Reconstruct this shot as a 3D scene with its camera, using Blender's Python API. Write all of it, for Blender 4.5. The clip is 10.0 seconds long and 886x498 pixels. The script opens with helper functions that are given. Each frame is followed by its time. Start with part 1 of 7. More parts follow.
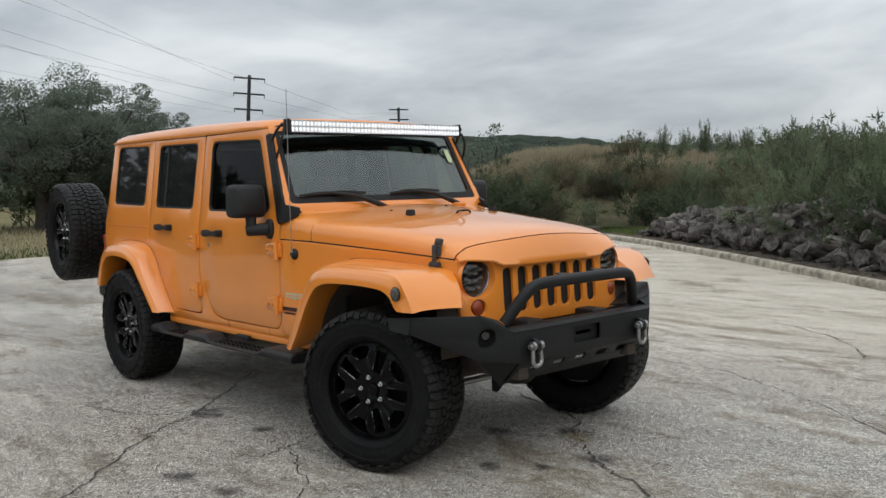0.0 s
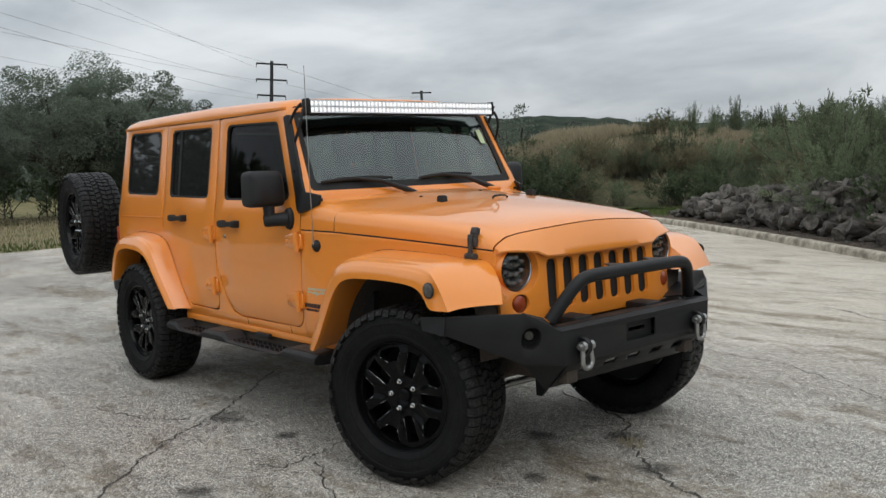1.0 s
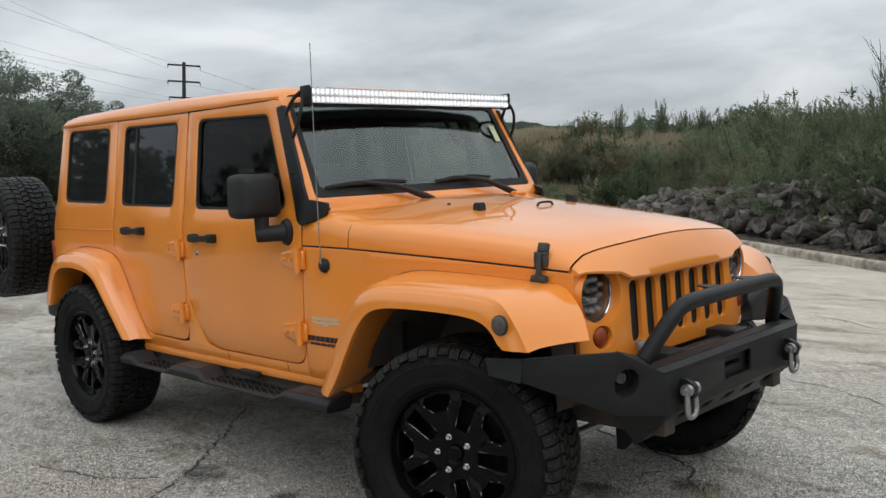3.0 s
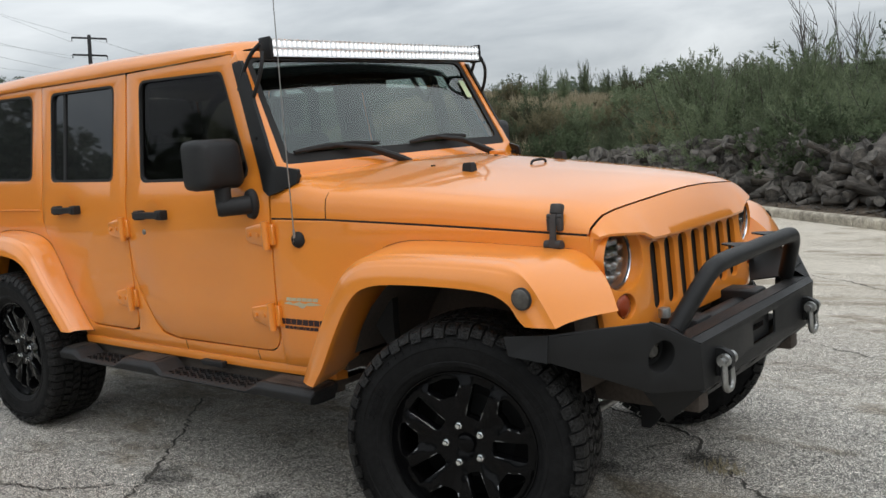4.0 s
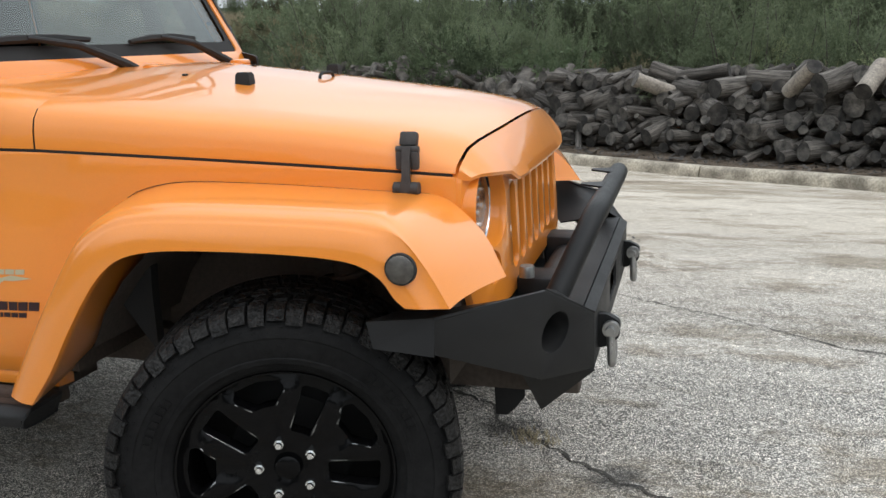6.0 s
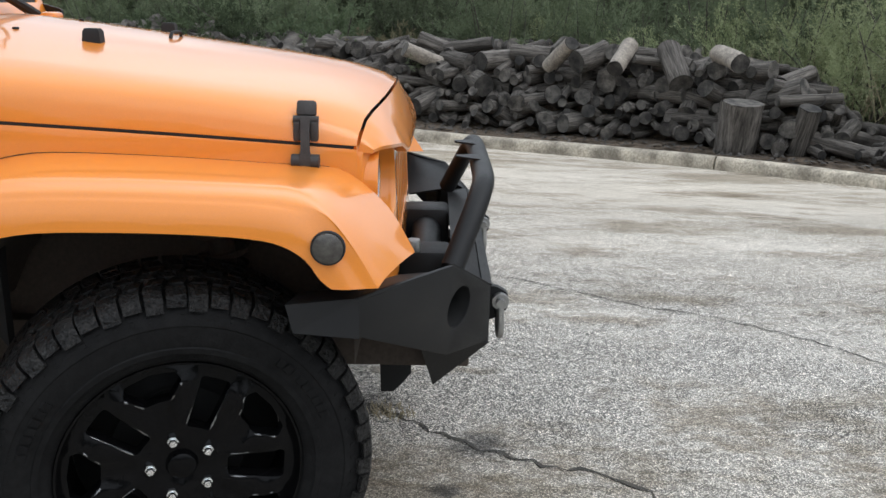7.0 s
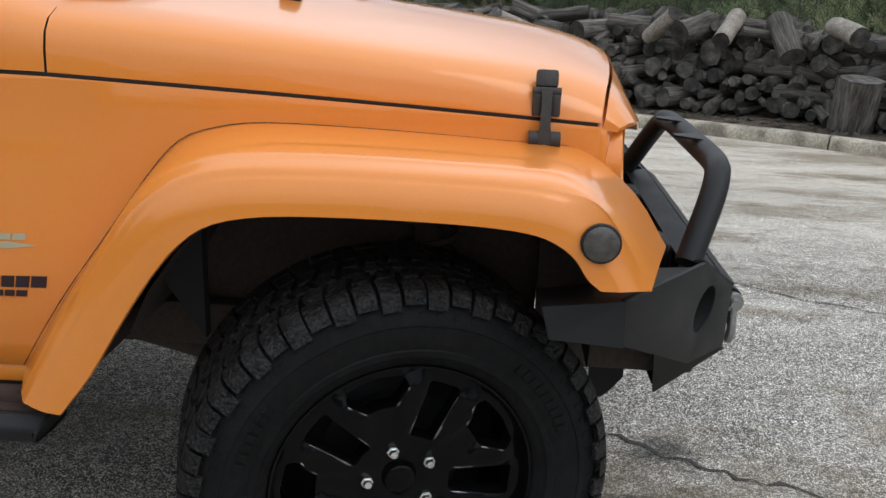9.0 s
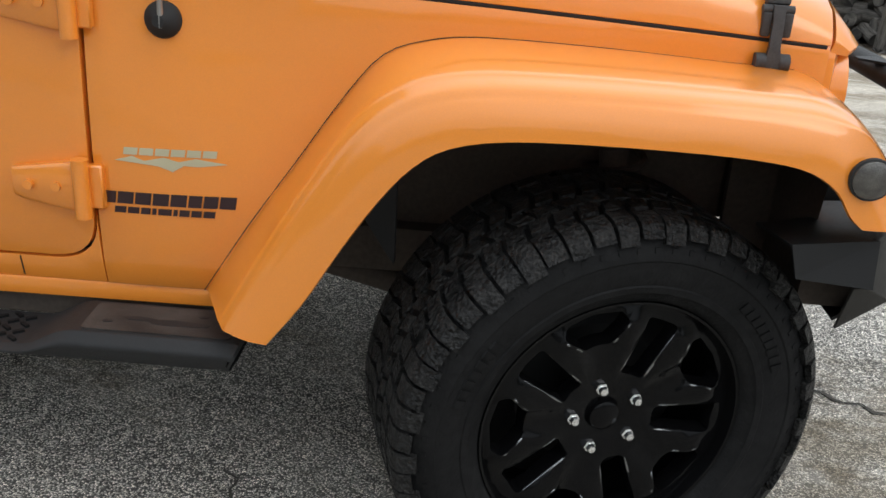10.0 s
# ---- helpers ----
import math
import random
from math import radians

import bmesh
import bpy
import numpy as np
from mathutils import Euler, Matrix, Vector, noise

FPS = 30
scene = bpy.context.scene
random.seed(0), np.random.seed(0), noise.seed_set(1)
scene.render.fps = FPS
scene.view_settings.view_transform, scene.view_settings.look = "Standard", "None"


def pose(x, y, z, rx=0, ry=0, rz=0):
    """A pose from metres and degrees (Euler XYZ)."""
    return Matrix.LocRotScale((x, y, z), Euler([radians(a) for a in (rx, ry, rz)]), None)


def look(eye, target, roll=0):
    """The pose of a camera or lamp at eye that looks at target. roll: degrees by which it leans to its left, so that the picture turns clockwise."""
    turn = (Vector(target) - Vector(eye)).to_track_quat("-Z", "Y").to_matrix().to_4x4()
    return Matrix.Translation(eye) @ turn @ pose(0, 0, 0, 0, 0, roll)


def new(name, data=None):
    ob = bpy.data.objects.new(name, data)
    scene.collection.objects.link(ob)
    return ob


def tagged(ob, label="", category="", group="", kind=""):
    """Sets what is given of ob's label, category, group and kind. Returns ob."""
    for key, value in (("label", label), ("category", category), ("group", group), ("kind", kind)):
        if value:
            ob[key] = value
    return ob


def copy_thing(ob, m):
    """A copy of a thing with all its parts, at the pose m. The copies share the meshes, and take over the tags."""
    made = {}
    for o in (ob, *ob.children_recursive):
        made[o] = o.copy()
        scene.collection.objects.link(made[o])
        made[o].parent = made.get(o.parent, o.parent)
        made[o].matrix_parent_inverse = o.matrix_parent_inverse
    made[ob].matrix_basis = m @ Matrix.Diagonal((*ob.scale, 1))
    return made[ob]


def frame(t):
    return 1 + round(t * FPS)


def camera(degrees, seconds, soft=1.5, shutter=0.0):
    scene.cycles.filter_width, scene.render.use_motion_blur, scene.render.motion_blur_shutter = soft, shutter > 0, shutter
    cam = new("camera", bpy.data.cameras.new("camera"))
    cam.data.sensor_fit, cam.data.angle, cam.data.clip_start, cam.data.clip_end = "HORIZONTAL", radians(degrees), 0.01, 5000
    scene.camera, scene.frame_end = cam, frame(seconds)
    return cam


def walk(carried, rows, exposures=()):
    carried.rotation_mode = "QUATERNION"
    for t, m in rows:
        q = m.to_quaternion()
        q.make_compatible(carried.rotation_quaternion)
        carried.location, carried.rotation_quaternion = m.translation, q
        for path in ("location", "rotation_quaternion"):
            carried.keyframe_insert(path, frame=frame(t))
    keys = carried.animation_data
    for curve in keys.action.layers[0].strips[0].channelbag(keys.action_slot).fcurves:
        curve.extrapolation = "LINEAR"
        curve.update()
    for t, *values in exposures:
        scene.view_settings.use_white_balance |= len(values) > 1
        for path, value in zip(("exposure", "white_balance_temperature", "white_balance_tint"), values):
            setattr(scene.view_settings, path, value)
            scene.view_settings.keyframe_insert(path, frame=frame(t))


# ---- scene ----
cam = camera(52.7, 10.0)
PATH = [
    (0, (3.55, -3.441, 1.433), (2.044, -2.133, 1.279), -1.1),
    (0.5, (3.359, -3.269, 1.436), (1.786, -2.047, 1.258), -2.8),
    (1, (3.191, -3.197, 1.432), (1.651, -1.935, 1.242), -2.1),
    (1.5, (2.931, -3.172, 1.453), (1.467, -1.822, 1.271), -1.4),
    (2, (2.752, -3.12, 1.45), (1.273, -1.786, 1.261), -2.9),
    (2.2, (2.642, -3.066, 1.439), (1.153, -1.745, 1.248), -3.2),
    (3.3, (2.1, -3.064, 1.438), (0.753, -1.6, 1.229), -2.0),
    (3.5, (2.012, -3.052, 1.443), (0.71, -1.551, 1.215), -2.3),
    (4, (1.793, -2.969, 1.411), (0.507, -1.461, 1.142), -4.1),
    (4.5, (1.555, -2.839, 1.386), (0.323, -1.298, 1.059), -3.6),
    (5, (1.321, -2.808, 1.369), (0.339, -1.107, 0.992), -1.5),
    (5.2, (1.22, -2.79, 1.387), (0.366, -1.023, 1.001), -1.1),
    (6.3, (0.815, -2.519, 1.356), (0.398, -0.627, 0.859), -0.1),
    (6.5, (0.755, -2.518, 1.355), (0.454, -0.61, 0.839), 0.8),
    (7, (0.553, -2.55, 1.362), (0.566, -0.621, 0.833), 2.2),
    (7.5, (0.483, -2.558, 1.358), (0.645, -0.636, 0.83), 2.6),
    (8, (0.437, -2.477, 1.352), (0.617, -0.557, 0.82), 1.8),
    (8.5, (0.328, -2.352, 1.345), (0.345, -0.423, 0.819), 1.6),
    (9, (0.184, -2.327, 1.322), (0.068, -0.422, 0.724), 2.9),
    (9.5, (-0.048, -2.328, 1.318), (-0.164, -0.461, 0.611), 3.5),
    (10, (-0.209, -2.259, 1.297), (-0.299, -0.421, 0.514), 4.4),
]
walk(cam, [(t, look(eye, target, roll)) for t, eye, target, roll in PATH],
     [(0, 0.04, 6550, 13), (2, 0.04, 6550, 13), (3.5, 0.14, 6550, 13), (4.5, 0.36, 6550, 13), (5, 0.58, 6550, 13), (6.5, 0.44, 6400, 14), (7.5, 0.42, 6250, 15), (8.5, 0.28, 6250, 15), (9, 0.20, 6300, 15), (9.5, 0.22, 6400, 14), (10, 0.47, 6450, 13)])

# ---------------------------------------------------------------- world and light
world = bpy.data.worlds.new("overcast_sky")
scene.world = world
world.use_nodes = True
wn, wl = world.node_tree.nodes, world.node_tree.links
wn.clear()


def wnode(kind, **values):
    n = wn.new(kind)
    for key, value in values.items():
        n.inputs[key].default_value = value
    return n


SUN_UP, SUN_TURN = 52.0, 117.0
sky = wn.new("ShaderNodeTexSky")
sky.sky_type, sky.sun_disc = "NISHITA", False
sky.sun_elevation, sky.sun_rotation = radians(SUN_UP), radians(SUN_TURN)
coord = wn.new("ShaderNodeTexCoord")
split = wn.new("ShaderNodeSeparateXYZ")
wl.new(coord.outputs["Generated"], split.inputs[0])
# an overcast vault is about three times brighter overhead than at the horizon
rise = wn.new("ShaderNodeMapRange")
rise.inputs["From Min"].default_value, rise.inputs["From Max"].default_value = 0.0, 1.0
rise.inputs["To Min"].default_value, rise.inputs["To Max"].default_value = 0.54, 1.56
wl.new(split.outputs["Z"], rise.inputs["Value"])
# flat cloud layer: project the direction on a plane overhead
lift = wn.new("ShaderNodeMath")
lift.operation = "ADD"
lift.inputs[1].default_value = 0.22
wl.new(split.outputs["Z"], lift.inputs[0])
flat = wn.new("ShaderNodeVectorMath")
flat.operation = "DIVIDE"
both = wn.new("ShaderNodeCombineXYZ")
for k in range(3):
    wl.new(lift.outputs[0], both.inputs[k])
wl.new(coord.outputs["Generated"], flat.inputs[0])
wl.new(both.outputs[0], flat.inputs[1])
cloud = wnode("ShaderNodeTexNoise", Scale=1.15, Detail=7.0, Roughness=0.52, Distortion=0.35)
wl.new(flat.outputs[0], cloud.inputs["Vector"])
ramp = wn.new("ShaderNodeValToRGB")
ramp.color_ramp.elements[0].position, ramp.color_ramp.elements[0].color = 0.33, (0.540, 0.622, 0.680, 1)
ramp.color_ramp.elements[1].position, ramp.color_ramp.elements[1].color = 0.67, (1.135, 1.225, 1.25, 1)
wl.new(cloud.outputs["Fac"], ramp.inputs[0])
grey = wn.new("ShaderNodeVectorMath")
grey.operation = "SCALE"
wl.new(ramp.outputs[0], grey.inputs[0])
wl.new(rise.outputs[0], grey.inputs["Scale"])
dim = wn.new("ShaderNodeVectorMath")
dim.operation = "SCALE"
dim.inputs["Scale"].default_value = 0.05
wl.new(sky.outputs[0], dim.inputs[0])
mixsky = wn.new("ShaderNodeMix")
mixsky.data_type = "RGBA"
mixsky.inputs["Factor"].default_value = 0.93
wl.new(dim.outputs[0], mixsky.inputs["A"])
wl.new(grey.outputs[0], mixsky.inputs["B"])
back = wn.new("ShaderNodeBackground")
back.inputs["Strength"].default_value = 1.0
wl.new(mixsky.outputs["Result"], back.inputs["Color"])
wout = wn.new("ShaderNodeOutputWorld")
wl.new(back.outputs[0], wout.inputs["Surface"])

sun = new("sun", bpy.data.lights.new("sun", "SUN"))
sun.data.energy, sun.data.angle, sun.data.color = 0.6, radians(40), (1.0, 0.97, 0.93)
sun.matrix_world = look((7.0, -3.5, 10.0), (0.0, 0.0, 0.0))

# ---------------------------------------------------------------- materials


def material(name, base, rough=0.6, metal=0.0, other=None, scale=6.0, amount=0.5, fine=0.0, fine_scale=90.0,
             bump=0.0, bump_scale=60.0, coat=0.0, spec=0.5, rough_var=0.0, voronoi=False, per_object=0.0):
    """A principled material: two colours mixed by large noise, fine grain in value, bump, and a spread between objects."""
    m = bpy.data.materials.new(name)
    m.use_nodes = True
    n, l = m.node_tree.nodes, m.node_tree.links
    p = n["Principled BSDF"]
    p.inputs["Roughness"].default_value, p.inputs["Metallic"].default_value = rough, metal
    p.inputs["Specular IOR Level"].default_value = spec
    p.inputs["Coat Weight"].default_value, p.inputs["Coat Roughness"].default_value = coat, 0.04
    geo = n.new("ShaderNodeNewGeometry")
    big = n.new("ShaderNodeTexNoise")
    big.inputs["Scale"].default_value, big.inputs["Detail"].default_value = scale, 5.0
    l.new(geo.outputs["Position"], big.inputs["Vector"])
    spread = n.new("ShaderNodeMapRange")
    spread.inputs["From Min"].default_value, spread.inputs["From Max"].default_value = 0.5 - 0.25 / max(amount, 0.01) * 0.5, 0.5 + 0.25 / max(amount, 0.01) * 0.5
    l.new(big.outputs["Fac"], spread.inputs["Value"])
    mix = n.new("ShaderNodeMix")
    mix.data_type = "RGBA"
    mix.inputs["A"].default_value = (*base, 1)
    mix.inputs["B"].default_value = (*(other or [c * 0.8 for c in base]), 1)
    l.new(spread.outputs[0], mix.inputs["Factor"])
    colour = mix.outputs["Result"]
    if fine or per_object:
        hsv = n.new("ShaderNodeHueSaturation")
        l.new(colour, hsv.inputs["Color"])
        terms = []
        if fine:
            grain = n.new("ShaderNodeTexNoise")
            grain.inputs["Scale"].default_value, grain.inputs["Detail"].default_value = fine_scale, 3.0
            l.new(geo.outputs["Position"], grain.inputs["Vector"])
            r = n.new("ShaderNodeMapRange")
            r.inputs["From Min"].default_value, r.inputs["From Max"].default_value = 0.3, 0.7
            r.inputs["To Min"].default_value, r.inputs["To Max"].default_value = 1 - fine, 1 + fine
            l.new(grain.outputs["Fac"], r.inputs["Value"])
            terms.append(r.outputs[0])
        if per_object:
            info = n.new("ShaderNodeObjectInfo")
            r = n.new("ShaderNodeMapRange")
            r.inputs["To Min"].default_value, r.inputs["To Max"].default_value = 1 - per_object, 1 + per_object
            l.new(info.outputs["Random"], r.inputs["Value"])
            terms.append(r.outputs[0])
        value = terms[0]
        if len(terms) > 1:
            t = n.new("ShaderNodeMath")
            t.operation = "MULTIPLY"
            l.new(terms[0], t.inputs[0])
            l.new(terms[1], t.inputs[1])
            value = t.outputs[0]
        l.new(value, hsv.inputs["Value"])
        colour = hsv.outputs["Color"]
    l.new(colour, p.inputs["Base Color"])
    if rough_var:
        r = n.new("ShaderNodeMapRange")
        r.inputs["From Min"].default_value, r.inputs["From Max"].default_value = 0.3, 0.7
        r.inputs["To Min"].default_value, r.inputs["To Max"].default_value = max(rough - rough_var, 0.02), min(rough + rough_var, 1)
        l.new(big.outputs["Fac"], r.inputs["Value"])
        l.new(r.outputs[0], p.inputs["Roughness"])
    if bump:
        tex = n.new("ShaderNodeTexVoronoi" if voronoi else "ShaderNodeTexNoise")
        tex.inputs["Scale"].default_value = bump_scale
        if not voronoi:
            tex.inputs["Detail"].default_value = 4.0
        l.new(geo.outputs["Position"], tex.inputs["Vector"])
        b = n.new("ShaderNodeBump")
        b.inputs["Strength"].default_value, b.inputs["Distance"].default_value = bump, 0.01
        l.new(tex.outputs[0], b.inputs["Height"])
        l.new(b.outputs[0], p.inputs["Normal"])
    return m


def foliage(name, dark, light, rough=0.7):
    """Leaf colour varies leaf by leaf and plant by plant."""
    m = bpy.data.materials.new(name)
    m.use_nodes = True
    n, l = m.node_tree.nodes, m.node_tree.links
    p = n["Principled BSDF"]
    p.inputs["Roughness"].default_value, p.inputs["Specular IOR Level"].default_value = rough, 0.2
    geo, info = n.new("ShaderNodeNewGeometry"), n.new("ShaderNodeObjectInfo")
    mix = n.new("ShaderNodeMix")
    mix.data_type = "RGBA"
    mix.inputs["A"].default_value, mix.inputs["B"].default_value = (*dark, 1), (*light, 1)
    big = n.new("ShaderNodeTexNoise")
    big.inputs["Scale"].default_value = 0.9
    l.new(geo.outputs["Position"], big.inputs["Vector"])
    add = n.new("ShaderNodeMath")
    add.operation = "MULTIPLY_ADD"
    add.inputs[1].default_value, add.inputs[2].default_value = 0.45, -0.05
    l.new(geo.outputs["Random Per Island"], add.inputs[0])
    add2 = n.new("ShaderNodeMath")
    add2.operation = "MULTIPLY_ADD"
    add2.inputs[1].default_value = 0.75
    l.new(big.outputs["Fac"], add2.inputs[0])
    l.new(add.outputs[0], add2.inputs[2])
    l.new(add2.outputs[0], mix.inputs["Factor"])
    hsv = n.new("ShaderNodeHueSaturation")
    r = n.new("ShaderNodeMapRange")
    r.inputs["To Min"].default_value, r.inputs["To Max"].default_value = 0.6, 1.4
    l.new(info.outputs["Random"], r.inputs["Value"])
    l.new(r.outputs[0], hsv.inputs["Value"])
    l.new(mix.outputs["Result"], hsv.inputs["Color"])
    l.new(hsv.outputs["Color"], p.inputs["Base Color"])
    thin = n.new("ShaderNodeBsdfTranslucent")
    l.new(hsv.outputs["Color"], thin.inputs["Color"])
    add_s = n.new("ShaderNodeMixShader")
    add_s.inputs[0].default_value = 0.5
    l.new(p.outputs[0], add_s.inputs[1])
    l.new(thin.outputs[0], add_s.inputs[2])
    l.new(add_s.outputs[0], n["Material Output"].inputs["Surface"])
    return m


def glass(name, tint, gloss=1.0, index=1.52):
    """A pane: what passes is tinted, what is mirrored follows Fresnel."""
    m = bpy.data.materials.new(name)
    m.use_nodes = True
    n, l = m.node_tree.nodes, m.node_tree.links
    n.remove(n["Principled BSDF"])
    clear, shiny, edge, steep, f, mix = (n.new(k) for k in ("ShaderNodeBsdfTransparent", "ShaderNodeBsdfGlossy", "ShaderNodeLayerWeight", "ShaderNodeMath", "ShaderNodeMapRange", "ShaderNodeMixShader"))
    clear.inputs["Color"].default_value = (*tint, 1)
    shiny.inputs["Roughness"].default_value, shiny.inputs["Color"].default_value = 0.015, (gloss, gloss, gloss, 1)
    steep.operation, steep.inputs[1].default_value = "POWER", 5.0
    edge.inputs["Blend"].default_value = 0.5
    l.new(edge.outputs["Facing"], steep.inputs[0])
    l.new(steep.outputs[0], f.inputs["Value"])
    f.inputs["To Min"].default_value = ((index - 1) / (index + 1)) ** 2
    l.new(f.outputs[0], mix.inputs[0])
    l.new(clear.outputs[0], mix.inputs[1])
    l.new(shiny.outputs[0], mix.inputs[2])
    l.new(mix.outputs[0], n["Material Output"].inputs["Surface"])
    return m


def asphalt():
    """Old pale asphalt: exposed pebbles, worn pale lanes, dark damp blotches, oil spots."""
    m = bpy.data.materials.new("weathered_asphalt")
    m.use_nodes = True
    n, l = m.node_tree.nodes, m.node_tree.links
    p = n["Principled BSDF"]
    p.inputs["Roughness"].default_value, p.inputs["Specular IOR Level"].default_value = 0.85, 0.25
    geo = n.new("ShaderNodeNewGeometry")

    def noise_tex(scale, detail=5.0, rough=0.6, stretch=None):
        t = n.new("ShaderNodeTexNoise")
        t.inputs["Scale"].default_value, t.inputs["Detail"].default_value, t.inputs["Roughness"].default_value = scale, detail, rough
        if stretch:
            mp = n.new("ShaderNodeMapping")
            mp.inputs["Rotation"].default_value, mp.inputs["Scale"].default_value = (0, 0, radians(stretch[0])), (stretch[1], 1, 1)
            l.new(geo.outputs["Position"], mp.inputs["Vector"])
            l.new(mp.outputs[0], t.inputs["Vector"])
        else:
            l.new(geo.outputs["Position"], t.inputs["Vector"])
        return t.outputs["Fac"]

    def between(v, a, b, lo=0.0, hi=1.0):
        r = n.new("ShaderNodeMapRange")
        for key, x in zip(("From Min", "From Max", "To Min", "To Max"), (a, b, lo, hi)):
            r.inputs[key].default_value = x
        l.new(v, r.inputs["Value"])
        return r.outputs[0]

    def blend(fac, a, b, how="MIX"):
        x = n.new("ShaderNodeMix")
        x.data_type, x.blend_type = "RGBA", how
        for key, v in (("Factor", fac), ("A", a), ("B", b)):
            if isinstance(v, (tuple, float)):
                x.inputs[key].default_value = (*v, 1) if isinstance(v, tuple) else v
            else:
                l.new(v, x.inputs[key])
        return x.outputs["Result"]

    # pebbles of different greys set in dark binder, two sizes
    def pebbles(scale, dark, light):
        cells = n.new("ShaderNodeTexVoronoi")
        cells.inputs["Scale"].default_value = scale
        l.new(geo.outputs["Position"], cells.inputs["Vector"])
        tone = n.new("ShaderNodeSeparateColor")
        l.new(cells.outputs["Color"], tone.inputs[0])
        return cells, blend(between(tone.outputs[0], 0.15, 0.9), dark, light)

    cells, stone = pebbles(225.0, (0.125, 0.120, 0.112), (0.98, 0.920, 0.825))
    gap = between(cells.outputs["Distance"], 0.40, 0.66)
    c = blend(gap, stone, (0.080, 0.076, 0.071))
    _, lumps = pebbles(74.0, (0.72, 0.71, 0.70), (1.0, 1.0, 1.0))
    c = blend(0.8, c, lumps, "MULTIPLY")
    knots = between(noise_tex(24, 3, 0.6), 0.36, 0.62)
    c = blend(between(knots, 0, 1, 0.42, 0.0), c, (0.52, 0.50, 0.47), "MULTIPLY")
    # paler and warmer towards the kerb
    where = n.new("ShaderNodeSeparateXYZ")
    l.new(geo.outputs["Position"], where.inputs[0])
    near_kerb = between(where.outputs["Y"], 1.2, 4.6, 0.0, 0.42)
    c = blend(near_kerb, c, (0.515, 0.452, 0.365))
    # pale dusty wear in long lanes, and brown damp blotches between them
    lanes = between(noise_tex(0.9, 10, 0.72, (-33, 0.50)), 0.46, 0.62)
    c = blend(between(lanes, 0, 1, 0.0, 0.26), c, (0.66, 0.615, 0.54))
    damp = between(noise_tex(0.75, 12, 0.76, (-33, 0.46)), 0.52, 0.60)
    c = blend(between(damp, 0, 1, 0.0, 0.86), c, (0.54, 0.50, 0.435), "MULTIPLY")
    streak = between(noise_tex(1.9, 12, 0.80, (-33, 0.46)), 0.52, 0.60)
    c = blend(between(streak, 0, 1, 0.0, 0.80), c, (0.50, 0.455, 0.395), "MULTIPLY")
    worn = between(noise_tex(0.22, 8, 0.7), 0.42, 0.68)
    c = blend(between(worn, 0, 1, 0.0, 0.36), c, (0.70, 0.65, 0.57), "MULTIPLY")
    spots = between(noise_tex(5.5, 6, 0.7), 0.64, 0.72)
    c = blend(between(spots, 0, 1, 0.0, 0.45), c, (0.40, 0.38, 0.36), "MULTIPLY")
    fine = between(noise_tex(38, 4, 0.7), 0.3, 0.7, 1.10, 1.66)
    hsv = n.new("ShaderNodeHueSaturation")
    l.new(fine, hsv.inputs["Value"])
    l.new(c, hsv.inputs["Color"])
    c = hsv.outputs["Color"]
    l.new(c, p.inputs["Base Color"])
    bump = n.new("ShaderNodeBump")
    bump.inputs["Strength"].default_value, bump.inputs["Distance"].default_value = 0.55, 0.006
    l.new(between(cells.outputs["Distance"], 0.0, 0.7, 1.0, 0.0), bump.inputs["Height"])
    l.new(bump.outputs[0], p.inputs["Normal"])
    return m


